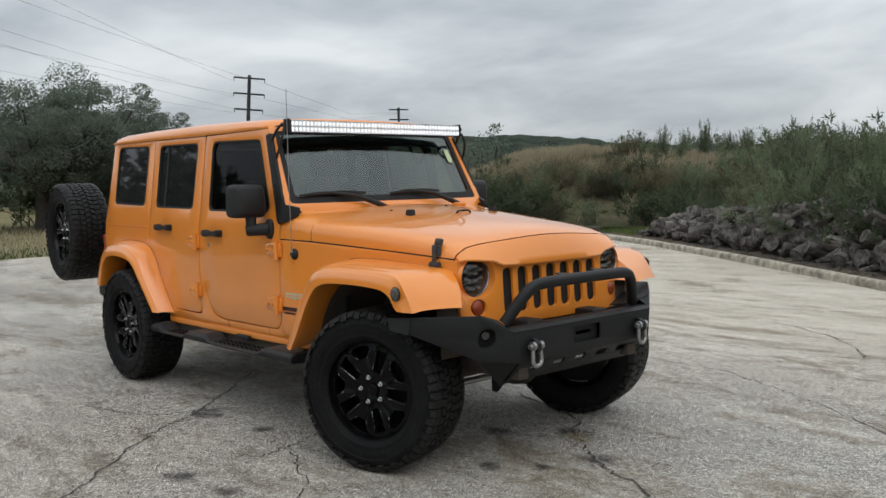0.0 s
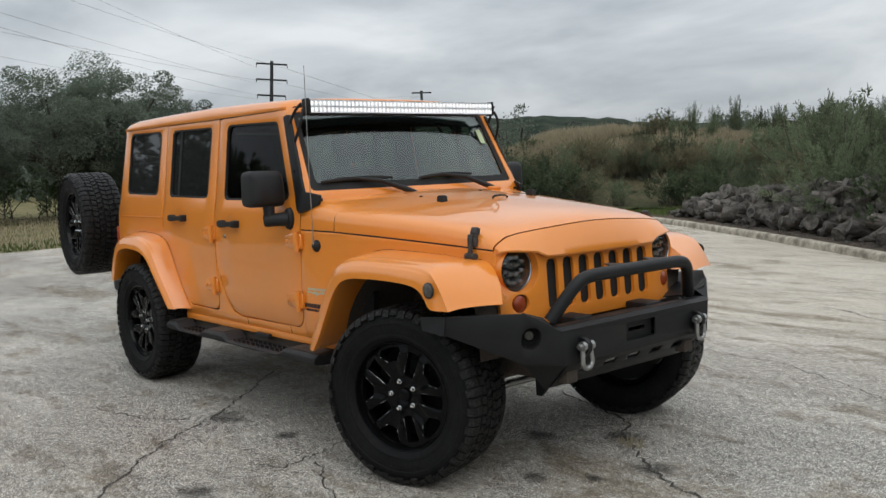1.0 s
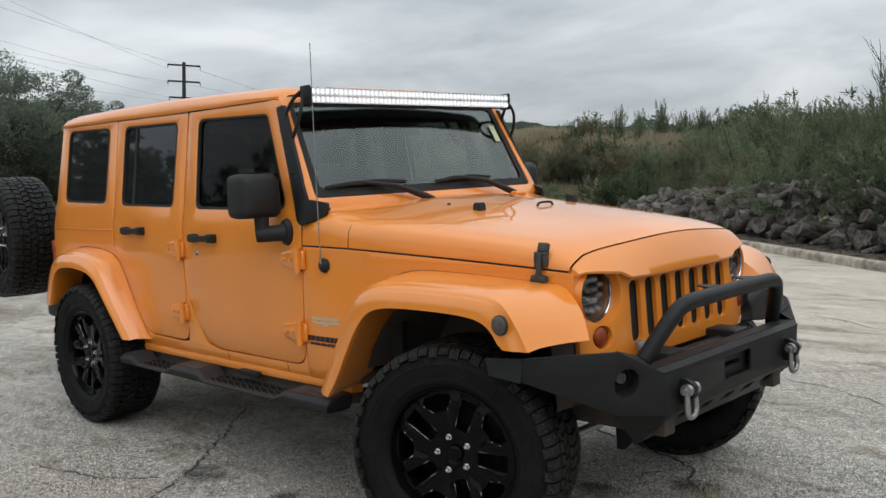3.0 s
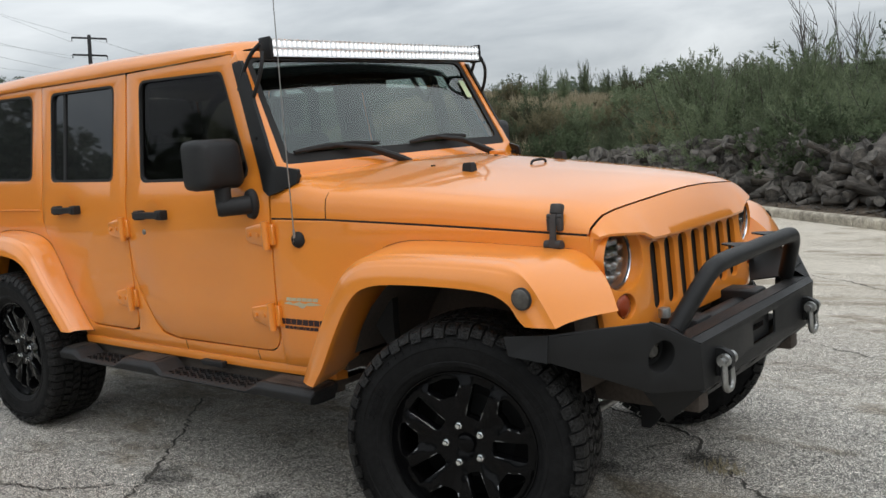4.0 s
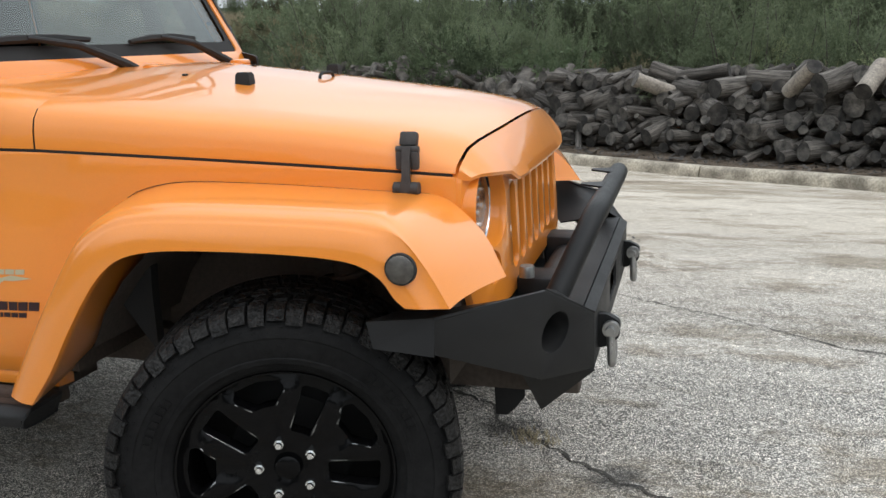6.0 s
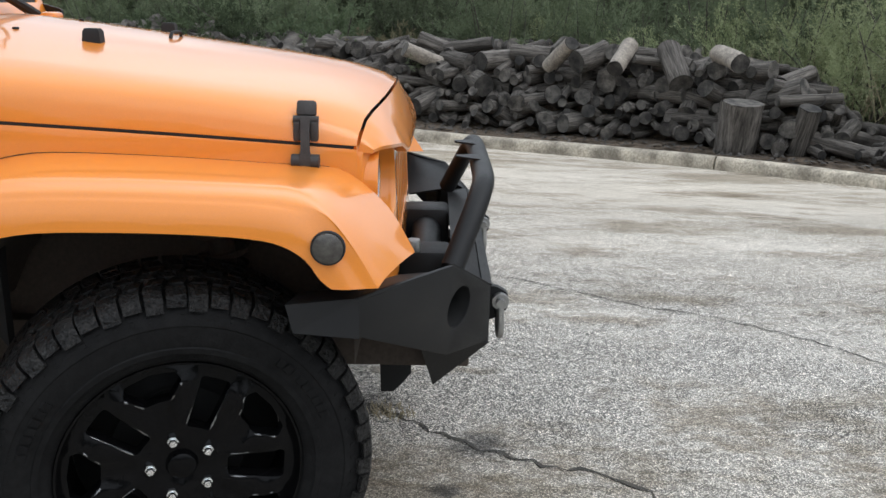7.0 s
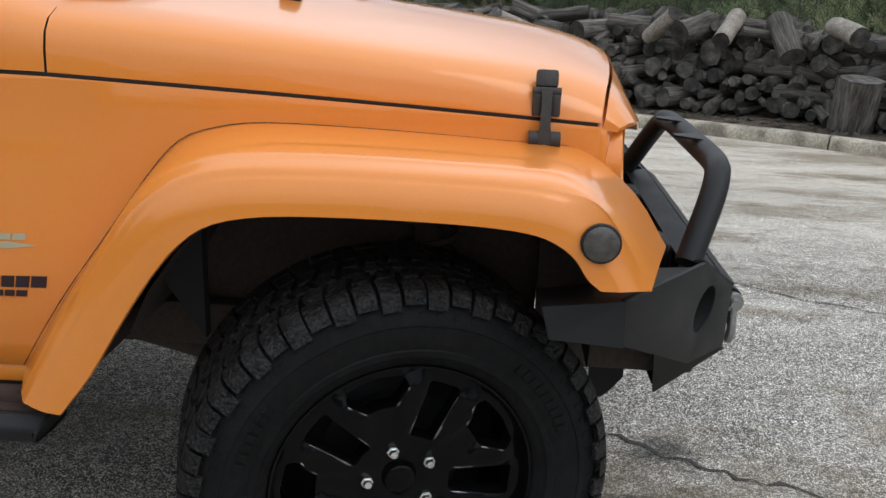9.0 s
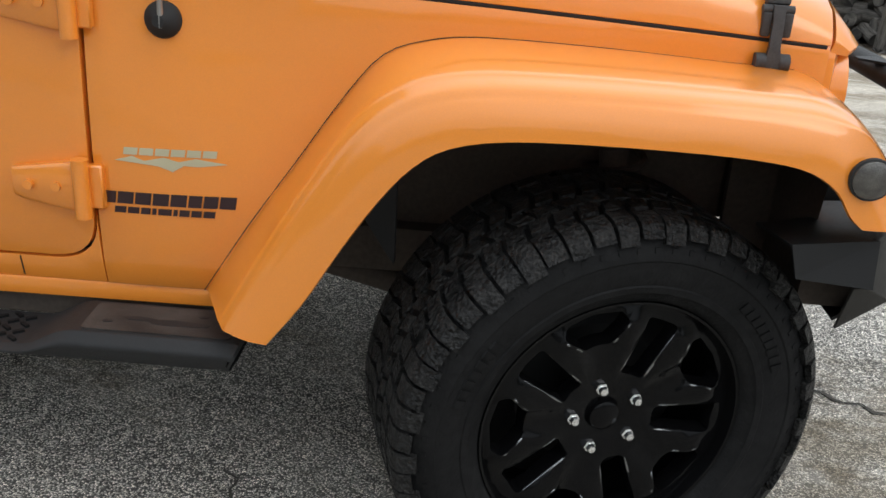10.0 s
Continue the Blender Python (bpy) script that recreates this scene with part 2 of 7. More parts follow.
def bark(name, dark, light):
    """Furrowed bark: long cracks along the log, grey plates between, a spread from log to log."""
    m = bpy.data.materials.new(name)
    m.use_nodes = True
    n, l = m.node_tree.nodes, m.node_tree.links
    p = n["Principled BSDF"]
    p.inputs["Roughness"].default_value, p.inputs["Specular IOR Level"].default_value = 0.92, 0.2
    coord, scale, info = n.new("ShaderNodeTexCoord"), n.new("ShaderNodeMapping"), n.new("ShaderNodeObjectInfo")
    scale.inputs["Scale"].default_value = (1.6, 4.5, 4.5)
    l.new(coord.outputs["Object"], scale.inputs["Vector"])
    furrow, patch = n.new("ShaderNodeTexNoise"), n.new("ShaderNodeTexNoise")
    furrow.inputs["Scale"].default_value, furrow.inputs["Detail"].default_value, furrow.inputs["Roughness"].default_value = 1.6, 6.0, 0.65
    patch.inputs["Scale"].default_value, patch.inputs["Detail"].default_value = 0.45, 3.0
    l.new(scale.outputs[0], furrow.inputs["Vector"])
    l.new(scale.outputs[0], patch.inputs["Vector"])
    steep = n.new("ShaderNodeMapRange")
    steep.inputs["From Min"].default_value, steep.inputs["From Max"].default_value = 0.30, 0.74
    l.new(furrow.outputs["Fac"], steep.inputs["Value"])
    mix = n.new("ShaderNodeMix")
    mix.data_type = "RGBA"
    mix.inputs["A"].default_value, mix.inputs["B"].default_value = (*dark, 1), (*light, 1)
    l.new(steep.outputs[0], mix.inputs["Factor"])
    spread, part_of = n.new("ShaderNodeMapRange"), n.new("ShaderNodeMapRange")
    spread.inputs["To Min"].default_value, spread.inputs["To Max"].default_value = 0.25, 1.65
    island, half = n.new("ShaderNodeNewGeometry"), n.new("ShaderNodeMath")
    half.operation, half.inputs[1].default_value = "MULTIPLY_ADD", 0.5
    halved = n.new("ShaderNodeMath")
    halved.operation, halved.inputs[1].default_value = "MULTIPLY", 0.5
    l.new(island.outputs["Random Per Island"], halved.inputs[0])
    l.new(info.outputs["Random"], half.inputs[0])
    l.new(halved.outputs[0], half.inputs[2])
    l.new(half.outputs[0], spread.inputs["Value"])
    part_of.inputs["From Min"].default_value, part_of.inputs["From Max"].default_value = 0.35, 0.65
    part_of.inputs["To Min"].default_value, part_of.inputs["To Max"].default_value = 0.6, 1.3
    l.new(patch.outputs["Fac"], part_of.inputs["Value"])
    times = n.new("ShaderNodeMath")
    times.operation = "MULTIPLY"
    l.new(spread.outputs[0], times.inputs[0])
    l.new(part_of.outputs[0], times.inputs[1])
    hsv = n.new("ShaderNodeHueSaturation")
    l.new(times.outputs[0], hsv.inputs["Value"])
    l.new(mix.outputs["Result"], hsv.inputs["Color"])
    l.new(hsv.outputs["Color"], p.inputs["Base Color"])
    bump = n.new("ShaderNodeBump")
    bump.inputs["Strength"].default_value, bump.inputs["Distance"].default_value = 0.9, 0.02
    l.new(furrow.outputs["Fac"], bump.inputs["Height"])
    l.new(bump.outputs[0], p.inputs["Normal"])
    return m


def stain(name, colour):
    """A dark stain that thins out in specks towards its rim."""
    m = bpy.data.materials.new(name)
    m.use_nodes = True
    n, l = m.node_tree.nodes, m.node_tree.links
    p = n["Principled BSDF"]
    p.inputs["Base Color"].default_value, p.inputs["Roughness"].default_value = (*colour, 1), 0.75
    coord, geo, away = n.new("ShaderNodeTexCoord"), n.new("ShaderNodeNewGeometry"), n.new("ShaderNodeVectorMath")
    away.operation = "DISTANCE"
    away.inputs[1].default_value = (0.5, 0.5, 0.0)
    flat = n.new("ShaderNodeVectorMath")
    flat.operation = "MULTIPLY"
    flat.inputs[1].default_value = (1, 1, 0)
    l.new(coord.outputs["Generated"], flat.inputs[0])
    l.new(flat.outputs[0], away.inputs[0])
    speck, blot = n.new("ShaderNodeTexNoise"), n.new("ShaderNodeTexNoise")
    speck.inputs["Scale"].default_value, speck.inputs["Detail"].default_value = 95.0, 3.0
    blot.inputs["Scale"].default_value, blot.inputs["Detail"].default_value = 14.0, 3.0
    l.new(geo.outputs["Position"], speck.inputs["Vector"])
    l.new(geo.outputs["Position"], blot.inputs["Vector"])
    both, less, sharp = n.new("ShaderNodeMath"), n.new("ShaderNodeMath"), n.new("ShaderNodeMapRange")
    both.operation, less.operation = "ADD", "MULTIPLY_ADD"
    l.new(speck.outputs["Fac"], both.inputs[0])
    l.new(blot.outputs["Fac"], both.inputs[1])
    less.inputs[1].default_value = -1.9
    l.new(away.outputs["Value"], less.inputs[0])
    l.new(both.outputs[0], less.inputs[2])
    sharp.inputs["From Min"].default_value, sharp.inputs["From Max"].default_value, sharp.inputs["To Max"].default_value = 0.28, 0.80, 0.62
    l.new(less.outputs[0], sharp.inputs["Value"])
    clear, mix = n.new("ShaderNodeBsdfTransparent"), n.new("ShaderNodeMixShader")
    l.new(sharp.outputs[0], mix.inputs[0])
    l.new(clear.outputs[0], mix.inputs[1])
    l.new(p.outputs[0], mix.inputs[2])
    l.new(mix.outputs[0], n["Material Output"].inputs["Surface"])
    return m


ORANGE = material("orange_car_paint", (0.785, 0.248, 0.026), 0.34, other=(0.755, 0.237, 0.024), scale=2.5, amount=0.6, coat=0.85, spec=0.45, fine=0.03, fine_scale=400)
CATCH = material("weathered_grey_rubber", (0.030, 0.027, 0.026), 0.75, other=(0.050, 0.046, 0.044), scale=40, fine=0.2, fine_scale=300)
DUSTY = material("dusty_step_plastic", (0.022, 0.019, 0.0175), 0.60, other=(0.054, 0.047, 0.042), spec=0.3, scale=9, amount=1.0, bump=0.15, bump_scale=900, fine=0.15, fine_scale=300)
# also blackens the panel gaps, where only shade lies
SEAL = material("black_rubber_seal", (0.012, 0.012, 0.012), 0.8)
PLASTIC = material("black_textured_plastic", (0.012, 0.012, 0.0125), 0.6, other=(0.017, 0.017, 0.0175), spec=0.35, scale=12, bump=0.15, bump_scale=900, fine=0.15, fine_scale=300)
POWDER = material("matt_black_powder_coat", (0.0080, 0.0080, 0.0083), 0.52, other=(0.0118, 0.0119, 0.0123), spec=0.30, scale=7, bump=0.12, bump_scale=700, rough_var=0.06)
RUBBER = material("tyre_rubber", (0.0075, 0.0075, 0.0078), 0.62, other=(0.0125, 0.0124, 0.0124), rough_var=0.12, spec=0.10, scale=9, amount=0.7, fine=0.25, fine_scale=60, bump=0.2, bump_scale=160)
TREAD = material("muddy_tread_rubber", (0.0090, 0.0088, 0.0087), 0.48, other=(0.0185, 0.0178, 0.0170), spec=0.20, scale=22, amount=1.1, fine=0.95, fine_scale=170, rough_var=0.25, bump=1.0, bump_scale=110)
# grey metal that puts highlights on the black wheel's slot edges
SPOKE_GLINT = material("polished_black_edge", (0.26, 0.265, 0.27), 0.18, 0.9, scale=20)
RIM = material("gloss_black_wheel_paint", (0.0040, 0.0040, 0.0043), 0.12, scale=20, spec=0.14, rough_var=0.04)
STEEL = material("galvanised_steel", (0.42, 0.42, 0.41), 0.38, 0.9, other=(0.30, 0.30, 0.29), scale=40, rough_var=0.12)
CHROME = material("bright_reflector", (0.92, 0.93, 0.93), 0.22, 1.0, other=(0.80, 0.82, 0.83), scale=60)
BEZEL = material("dark_lamp_bezel", (0.05, 0.051, 0.053), 0.3, 0.8, other=(0.03, 0.03, 0.032), scale=40)
LAMP = material("dark_chrome_lamp", (0.52, 0.53, 0.53), 0.16, 1.0, other=(0.30, 0.31, 0.32), scale=50)
TINT = material("dark_tinted_glass", (0.016, 0.0155, 0.015), 0.03, spec=0.70, other=(0.011, 0.012, 0.013))
WINDSHIELD = glass("windshield_glass", (0.55, 0.63, 0.60), 1.0, 1.78)
DOOR_GLASS = glass("front_door_glass", (0.42, 0.39, 0.37), 1.0, 1.17)
CLEAR = glass("clear_lens", (0.92, 0.92, 0.92), 1.0, 1.5)
AMBER = material("amber_lens", (0.30, 0.045, 0.010), 0.18, coat=0.5, scale=60, bump=0.2, bump_scale=300)
SMOKE = material("smoked_lens", (0.045, 0.040, 0.034), 0.25, coat=0.4, other=(0.10, 0.092, 0.08), scale=70, bump=0.25, bump_scale=350)
DARK = material("dark_underbody", (0.070, 0.054, 0.043), 0.85, fine=0.2)
FABRIC = material("black_seat_cloth", (0.022, 0.022, 0.024), 0.9, bump=0.2, bump_scale=400)
DASH = material("grey_dashboard", (0.03, 0.03, 0.032), 0.7)
LED = bpy.data.materials.new("lit_led")
LED.use_nodes = True
LED.node_tree.nodes["Principled BSDF"].inputs["Base Color"].default_value = (0.8, 0.8, 0.8, 1)
LED.node_tree.nodes["Principled BSDF"].inputs["Emission Color"].default_value = (0.93, 0.98, 1.0, 1)
LED.node_tree.nodes["Principled BSDF"].inputs["Emission Strength"].default_value = 0.70
BEIGE = material("beige_decal", (0.52, 0.46, 0.30), 0.5)
MAROON = material("dark_maroon_decal", (0.030, 0.010, 0.012), 0.45)
STICKER = material("pale_green_sticker", (0.62, 0.72, 0.42), 0.6)
ASPHALT = asphalt()
CRACK = material("crack_filling", (0.035, 0.033, 0.030), 0.95, other=(0.07, 0.062, 0.05), scale=14)
OIL = stain("oil_stain", (0.050, 0.047, 0.043))
CONCRETE = material("kerb_concrete", (0.50, 0.445, 0.355), 0.9, other=(0.21, 0.185, 0.145), scale=5.0, amount=0.85, fine=0.30, fine_scale=45, bump=0.35, bump_scale=130, per_object=0.08)
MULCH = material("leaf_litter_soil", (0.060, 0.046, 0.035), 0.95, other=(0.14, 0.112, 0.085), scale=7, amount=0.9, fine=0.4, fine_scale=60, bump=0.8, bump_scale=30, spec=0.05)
MEADOW = material("dry_meadow", (0.20, 0.165, 0.090), 0.95, other=(0.10, 0.105, 0.045), scale=0.5, amount=0.9, fine=0.35, fine_scale=16, bump=0.8, bump_scale=10, spec=0.05)
EARTH = material("mound_earth", (0.090, 0.076, 0.045), 0.95, other=(0.050, 0.054, 0.029), scale=0.8, amount=0.9, fine=0.3, fine_scale=9, bump=0.9, bump_scale=6, spec=0.05)
BARK = bark("grey_log_bark", (0.0165, 0.0145, 0.0128), (0.165, 0.149, 0.132))
CUT = material("weathered_cut_wood", (0.017, 0.0155, 0.014), 0.9, other=(0.095, 0.086, 0.075), scale=9, amount=0.9, fine=0.25, fine_scale=50, bump=0.5, bump_scale=40, per_object=0.6)
PALEWOOD = material("bleached_wood", (0.34, 0.30, 0.25), 0.9, other=(0.18, 0.155, 0.13), scale=8, fine=0.3, fine_scale=40, bump=0.8, bump_scale=30)
GREYWOOD = material("grey_branch_bark", (0.15, 0.14, 0.13), 0.9, other=(0.09, 0.085, 0.08), scale=6, fine=0.2)
TRUNK = material("oak_bark", (0.055, 0.047, 0.038), 0.95, other=(0.09, 0.08, 0.068), scale=5, fine=0.3, fine_scale=25, bump=1.0, bump_scale=14)
OAKLEAF = foliage("live_oak_leaf", (0.066, 0.084, 0.066), (0.170, 0.200, 0.150))
SHRUBLEAF = foliage("shrub_leaf", (0.074, 0.098, 0.056), (0.190, 0.222, 0.132))
DARKLEAF = foliage("dark_bush_leaf", (0.048, 0.068, 0.038), (0.130, 0.165, 0.090))
BROWNLEAF = foliage("dry_shrub_leaf", (0.085, 0.080, 0.048), (0.215, 0.190, 0.115))
FRESHLEAF = foliage("fresh_shrub_leaf", (0.165, 0.200, 0.105), (0.40, 0.435, 0.240))
STRAW = foliage("dry_grass_blade", (0.27, 0.225, 0.145), (0.52, 0.45, 0.31))
GRASS = foliage("green_grass_blade", (0.055, 0.085, 0.026), (0.13, 0.165, 0.055))
HILLSIDE = material("wooded_hillside", (0.016, 0.024, 0.017), 0.95, other=(0.040, 0.050, 0.034), scale=0.09, amount=0.9, fine=0.4, fine_scale=0.5, bump=1.0, bump_scale=0.25, spec=0.05)
POLE = material("dark_pole_steel", (0.030, 0.030, 0.032), 0.8)
WIRE = material("grey_cable", (0.24, 0.25, 0.265), 0.7)

# ---------------------------------------------------------------- mesh helpers


def finish(bm, angle=38.0):
    """Smooth shading, with edges sharper than the angle kept crisp."""
    bmesh.ops.recalc_face_normals(bm, faces=bm.faces)
    for f in bm.faces:
        f.smooth = True
    for e in bm.edges:
        if len(e.link_faces) == 2 and e.calc_face_angle(0) > radians(angle):
            e.smooth = False


def part(name, bm, mat, parent=None, label="", angle=38.0, m=None):
    """Links a bmesh as one mesh object under a thing or a part."""
    finish(bm, angle)
    me = bpy.data.meshes.new(name)
    bm.to_mesh(me)
    bm.free()
    me.materials.append(mat)
    ob = new(name, me)
    if m is not None:
        ob.matrix_basis = m
    if parent is not None:
        ob.parent = parent
    return tagged(ob, label)


def soft_edges(bm, width=0.004, segments=2, angle=30.0):
    bmesh.ops.recalc_face_normals(bm, faces=bm.faces)
    sharp = [e for e in bm.edges if len(e.link_faces) == 2 and e.calc_face_angle(0) > radians(angle)]
    if sharp:
        bmesh.ops.bevel(bm, geom=sharp, offset=width, segments=segments, profile=0.5, affect="EDGES", clamp_overlap=True)
    return bm


def box(x0, x1, y0, y1, z0, z1, bevel=0.0, segments=2, bm=None):
    b = bmesh.new()
    v = [b.verts.new((x, y, z)) for x in (x0, x1) for y in (y0, y1) for z in (z0, z1)]
    for i in ((0, 1, 3, 2), (4, 6, 7, 5), (0, 4, 5, 1), (2, 3, 7, 6), (0, 2, 6, 4), (1, 5, 7, 3)):
        b.faces.new([v[k] for k in i])
    if bevel:
        soft_edges(b, bevel, segments)
    return join(bm, b)


def join(bm, b):
    """Adds bmesh b into bm, if there is one."""
    if bm is None:
        return b
    tmp = bpy.data.meshes.new("tmp")
    b.to_mesh(tmp)
    b.free()
    bm.from_mesh(tmp)
    bpy.data.meshes.remove(tmp)
    return bm


def moved(bm, m):
    bmesh.ops.transform(bm, matrix=m, verts=bm.verts)
    return bm


def loft(rings, close=False, caps=True, bm=None):
    """Skins rings of equal length. close: the ring is a loop."""
    b = bmesh.new()
    vs = [[b.verts.new(p) for p in ring] for ring in rings]
    n = len(rings[0])
    for r0, r1 in zip(vs, vs[1:]):
        for k in range(n if close else n - 1):
            b.faces.new((r0[k], r0[(k + 1) % n], r1[(k + 1) % n], r1[k]))
    if close and caps:
        b.faces.new(vs[0])
        b.faces.new(vs[-1])
    return join(bm, b)


def tube(points, radii, sides=10, bm=None, caps=True):
    """A round tube along points."""
    pts = [Vector(p) for p in points]
    if isinstance(radii, (int, float)):
        radii = [radii] * len(pts)
    rings, ref = [], None
    for k, p in enumerate(pts):
        d = (pts[min(k + 1, len(pts) - 1)] - pts[max(k - 1, 0)]).normalized()
        if ref is None:
            ref = d.orthogonal().normalized()
        ref = (ref - d * ref.dot(d)).normalized()
        side = d.cross(ref)
        rings.append([p + radii[k] * (math.cos(a) * ref + math.sin(a) * side) for a in (2 * math.pi * s / sides for s in range(sides))])
    return loft(rings, True, caps, bm)


def curve_points(points, steps=6):
    """A smooth path (Catmull-Rom) through points."""
    p = [Vector(q) for q in points]
    p = [2 * p[0] - p[1], *p, 2 * p[-1] - p[-2]]
    out = []
    for a, b, c, d in zip(p, p[1:], p[2:], p[3:]):
        for s in range(steps):
            t = s / steps
            out.append(0.5 * ((2 * b) + (c - a) * t + (2 * a - 5 * b + 4 * c - d) * t * t + (3 * b - a - 3 * c + d) * t ** 3))
    return out + [p[-2]]


def rounded(points, r=0.02, n=4):
    """A polygon with rounded corners; a point may carry a radius of its own as third value."""
    out, count = [], len(points)
    for k, q in enumerate(points):
        p = Vector(q[:2])
        rad = q[2] if len(q) > 2 else r
        a, b = Vector(points[k - 1][:2]) - p, Vector(points[(k + 1) % count][:2]) - p
        if rad <= 0:
            out.append(p)
            continue
        cut = min(rad / max(math.tan(a.angle(b) / 2), 0.05), a.length * 0.45, b.length * 0.45)
        s, e = p + a.normalized() * cut, p + b.normalized() * cut
        for i in range(n + 1):
            t = i / n
            out.append((1 - t) ** 2 * s + 2 * t * (1 - t) * p + t * t * e)
    return out


def circle(cx, cy, r, n=28, turn=0.0):
    return [Vector((cx + r * math.cos(2 * math.pi * k / n + turn), cy + r * math.sin(2 * math.pi * k / n + turn))) for k in range(n)]


def panel(loops, place, depth, cuts_u=(), cuts_v=(), bevel=0.0):
    """A sheet with holes: loops in the plane (outer first), laid on a surface by place(u, v, inward), with thickness."""
    flat_bm = bmesh.new()
    for loop in loops:
        vs = [flat_bm.verts.new((q[0], q[1], 0)) for q in loop]
        for k in range(len(vs)):
            flat_bm.edges.new((vs[k - 1], vs[k]))
    bmesh.ops.triangle_fill(flat_bm, use_beauty=True, use_dissolve=False, edges=flat_bm.edges)
    for axis, cuts in ((0, cuts_u), (1, cuts_v)):
        for c in cuts:
            co, no = [0, 0, 0], [0, 0, 0]
            co[axis], no[axis] = c, 1
            bmesh.ops.bisect_plane(flat_bm, geom=flat_bm.verts[:] + flat_bm.edges[:] + flat_bm.faces[:], plane_co=co, plane_no=no, dist=1e-5)
    bmesh.ops.remove_doubles(flat_bm, verts=flat_bm.verts, dist=1e-5)
    bm = bmesh.new()
    front = {v: bm.verts.new(place(v.co.x, v.co.y, 0.0)) for v in flat_bm.verts}
    rear = {v: bm.verts.new(place(v.co.x, v.co.y, depth)) for v in flat_bm.verts}
    rim = []
    for f in flat_bm.faces:
        bm.faces.new([front[v] for v in f.verts])
        bm.faces.new([rear[v] for v in reversed(f.verts)])
    for e in flat_bm.edges:
        if len(e.link_faces) == 1:
            a, b = e.verts
            try:
                bm.faces.new((front[a], front[b], rear[b], rear[a]))
            except ValueError:
                pass
            rim.append((front[a], front[b]))
    flat_bm.free()
    bmesh.ops.recalc_face_normals(bm, faces=bm.faces)
    if bevel:
        edges = [e for e in (bm.edges.get(pair) for pair in rim) if e]
        bmesh.ops.bevel(bm, geom=edges, offset=bevel, segments=2, profile=0.5, affect="EDGES", clamp_overlap=True)
    return bm


def revolve(profile, sides=48, axis="y", closed=False):
    """Spins (radius, along) round an axis."""
    rings = []
    for r, a in profile:
        ring = []
        for k in range(sides):
            t = 2 * math.pi * k / sides
            c, s = r * math.cos(t), r * math.sin(t)
            ring.append({"x": (a, c, s), "y": (c, a, s), "z": (c, s, a)}[axis])
        rings.append(ring)
    if closed:
        rings.append(rings[0])
    return loft(rings, True, not closed)


def lerp(table, x):
    """Straight-line look-up in rows of (x, value)."""
    return float(np.interp(x, [q[0] for q in table], [q[1] for q in table]))


def empty(name, label, category, group="", m=None):
    ob = new(name)
    ob.empty_display_size = 0.2
    if m is not None:
        ob.matrix_basis = m
    return tagged(ob, label, category, group)


def quads(name, corners, mat, parent=None, label="", kind="", smooth=False):
    """A mesh of loose quads from an (n, 4, 3) array."""
    n = len(corners)
    me = bpy.data.meshes.new(name)
    me.vertices.add(4 * n)
    me.vertices.foreach_set("co", np.ascontiguousarray(corners, dtype=np.float32).ravel())
    me.loops.add(4 * n)
    me.loops.foreach_set("vertex_index", np.arange(4 * n, dtype=np.int32))
    me.polygons.add(n)
    me.polygons.foreach_set("loop_start", np.arange(0, 4 * n, 4, dtype=np.int32))
    me.update(calc_edges=True)
    me.materials.append(mat)
    ob = new(name, me)
    if parent is not None:
        ob.parent = parent
    return tagged(ob, label, "", "", kind)

# ---------------------------------------------------------------- ground, lot, kerb, hills
KERB0 = Vector((3.50, 6.965))
ALONG = Vector((-0.852, 0.524)).normalized()
AWAY = Vector((-ALONG.y, ALONG.x)) * -1
if AWAY.y < 0:
    AWAY = -AWAY


BEND = ((-16.4, -6.0), (-8.4, -2.8), (-4.4, -1.3), (-2.9, -0.75), (-1.9, -0.44), (-0.4, -0.05), (1.1, 0.12), (2.6, 0.08), (4.6, -0.20), (6.6, -0.28), (8.6, -0.12), (12.6, 0.05), (17.6, 0.4), (40.0, 0.4))


def bend(s):
    """The kerb's gentle sideways bends, smoothed."""
    return sum(lerp(BEND, s + d) for d in (-1.2, -0.6, 0.0, 0.6, 1.2)) / 5


def kerb_side(x, y):
    """How far along the kerb, and how far behind it (negative: on the lot)."""
    d = Vector((x, y)) - KERB0
    s = d.dot(ALONG)
    return s, d.dot(AWAY) - bend(s)


def lot_z(x, y):
    """The lot is nearly level round the car and falls gently to the kerb's gutter."""
    t = max(0.0, y - 3.0)
    u = max(0.0, min(1.0, (-0.6 - x) / 1.8))
    z = 0.008 + 0.012 * u * u * (3 - 2 * u)
    return z - max(0.0, min(0.36, 0.066 * t * min(1.0, t / 1.2))) - 0.014 * max(0.0, -x - 7.0)


def drop(x, y):
    """The land falls away slowly all round."""
    return -0.0078 * max(0.0, math.hypot(x - 2.5, y + 3.0) - 6.0)


def at_kerb(s, n, z=0.0):
    p = KERB0 + ALONG * s + AWAY * (n + bend(s))
    q = KERB0 + ALONG * s
    return Vector((p.x, p.y, lot_z(q.x, q.y) + z))


def ground_z(x, y):
    s, n = kerb_side(x, y)
    if n < 0.1:
        return lot_z(x, y) - 0.035 if x > -20 else drop(x, y) - 0.05
    q = KERB0 + ALONG * s
    base = lot_z(q.x, q.y)
    if n < 1.0:
        return base - 0.035 + 0.10 * (n - 0.1) / 0.9
    return base + 0.065 + 0.028 * min(n - 1.0, 12.0)


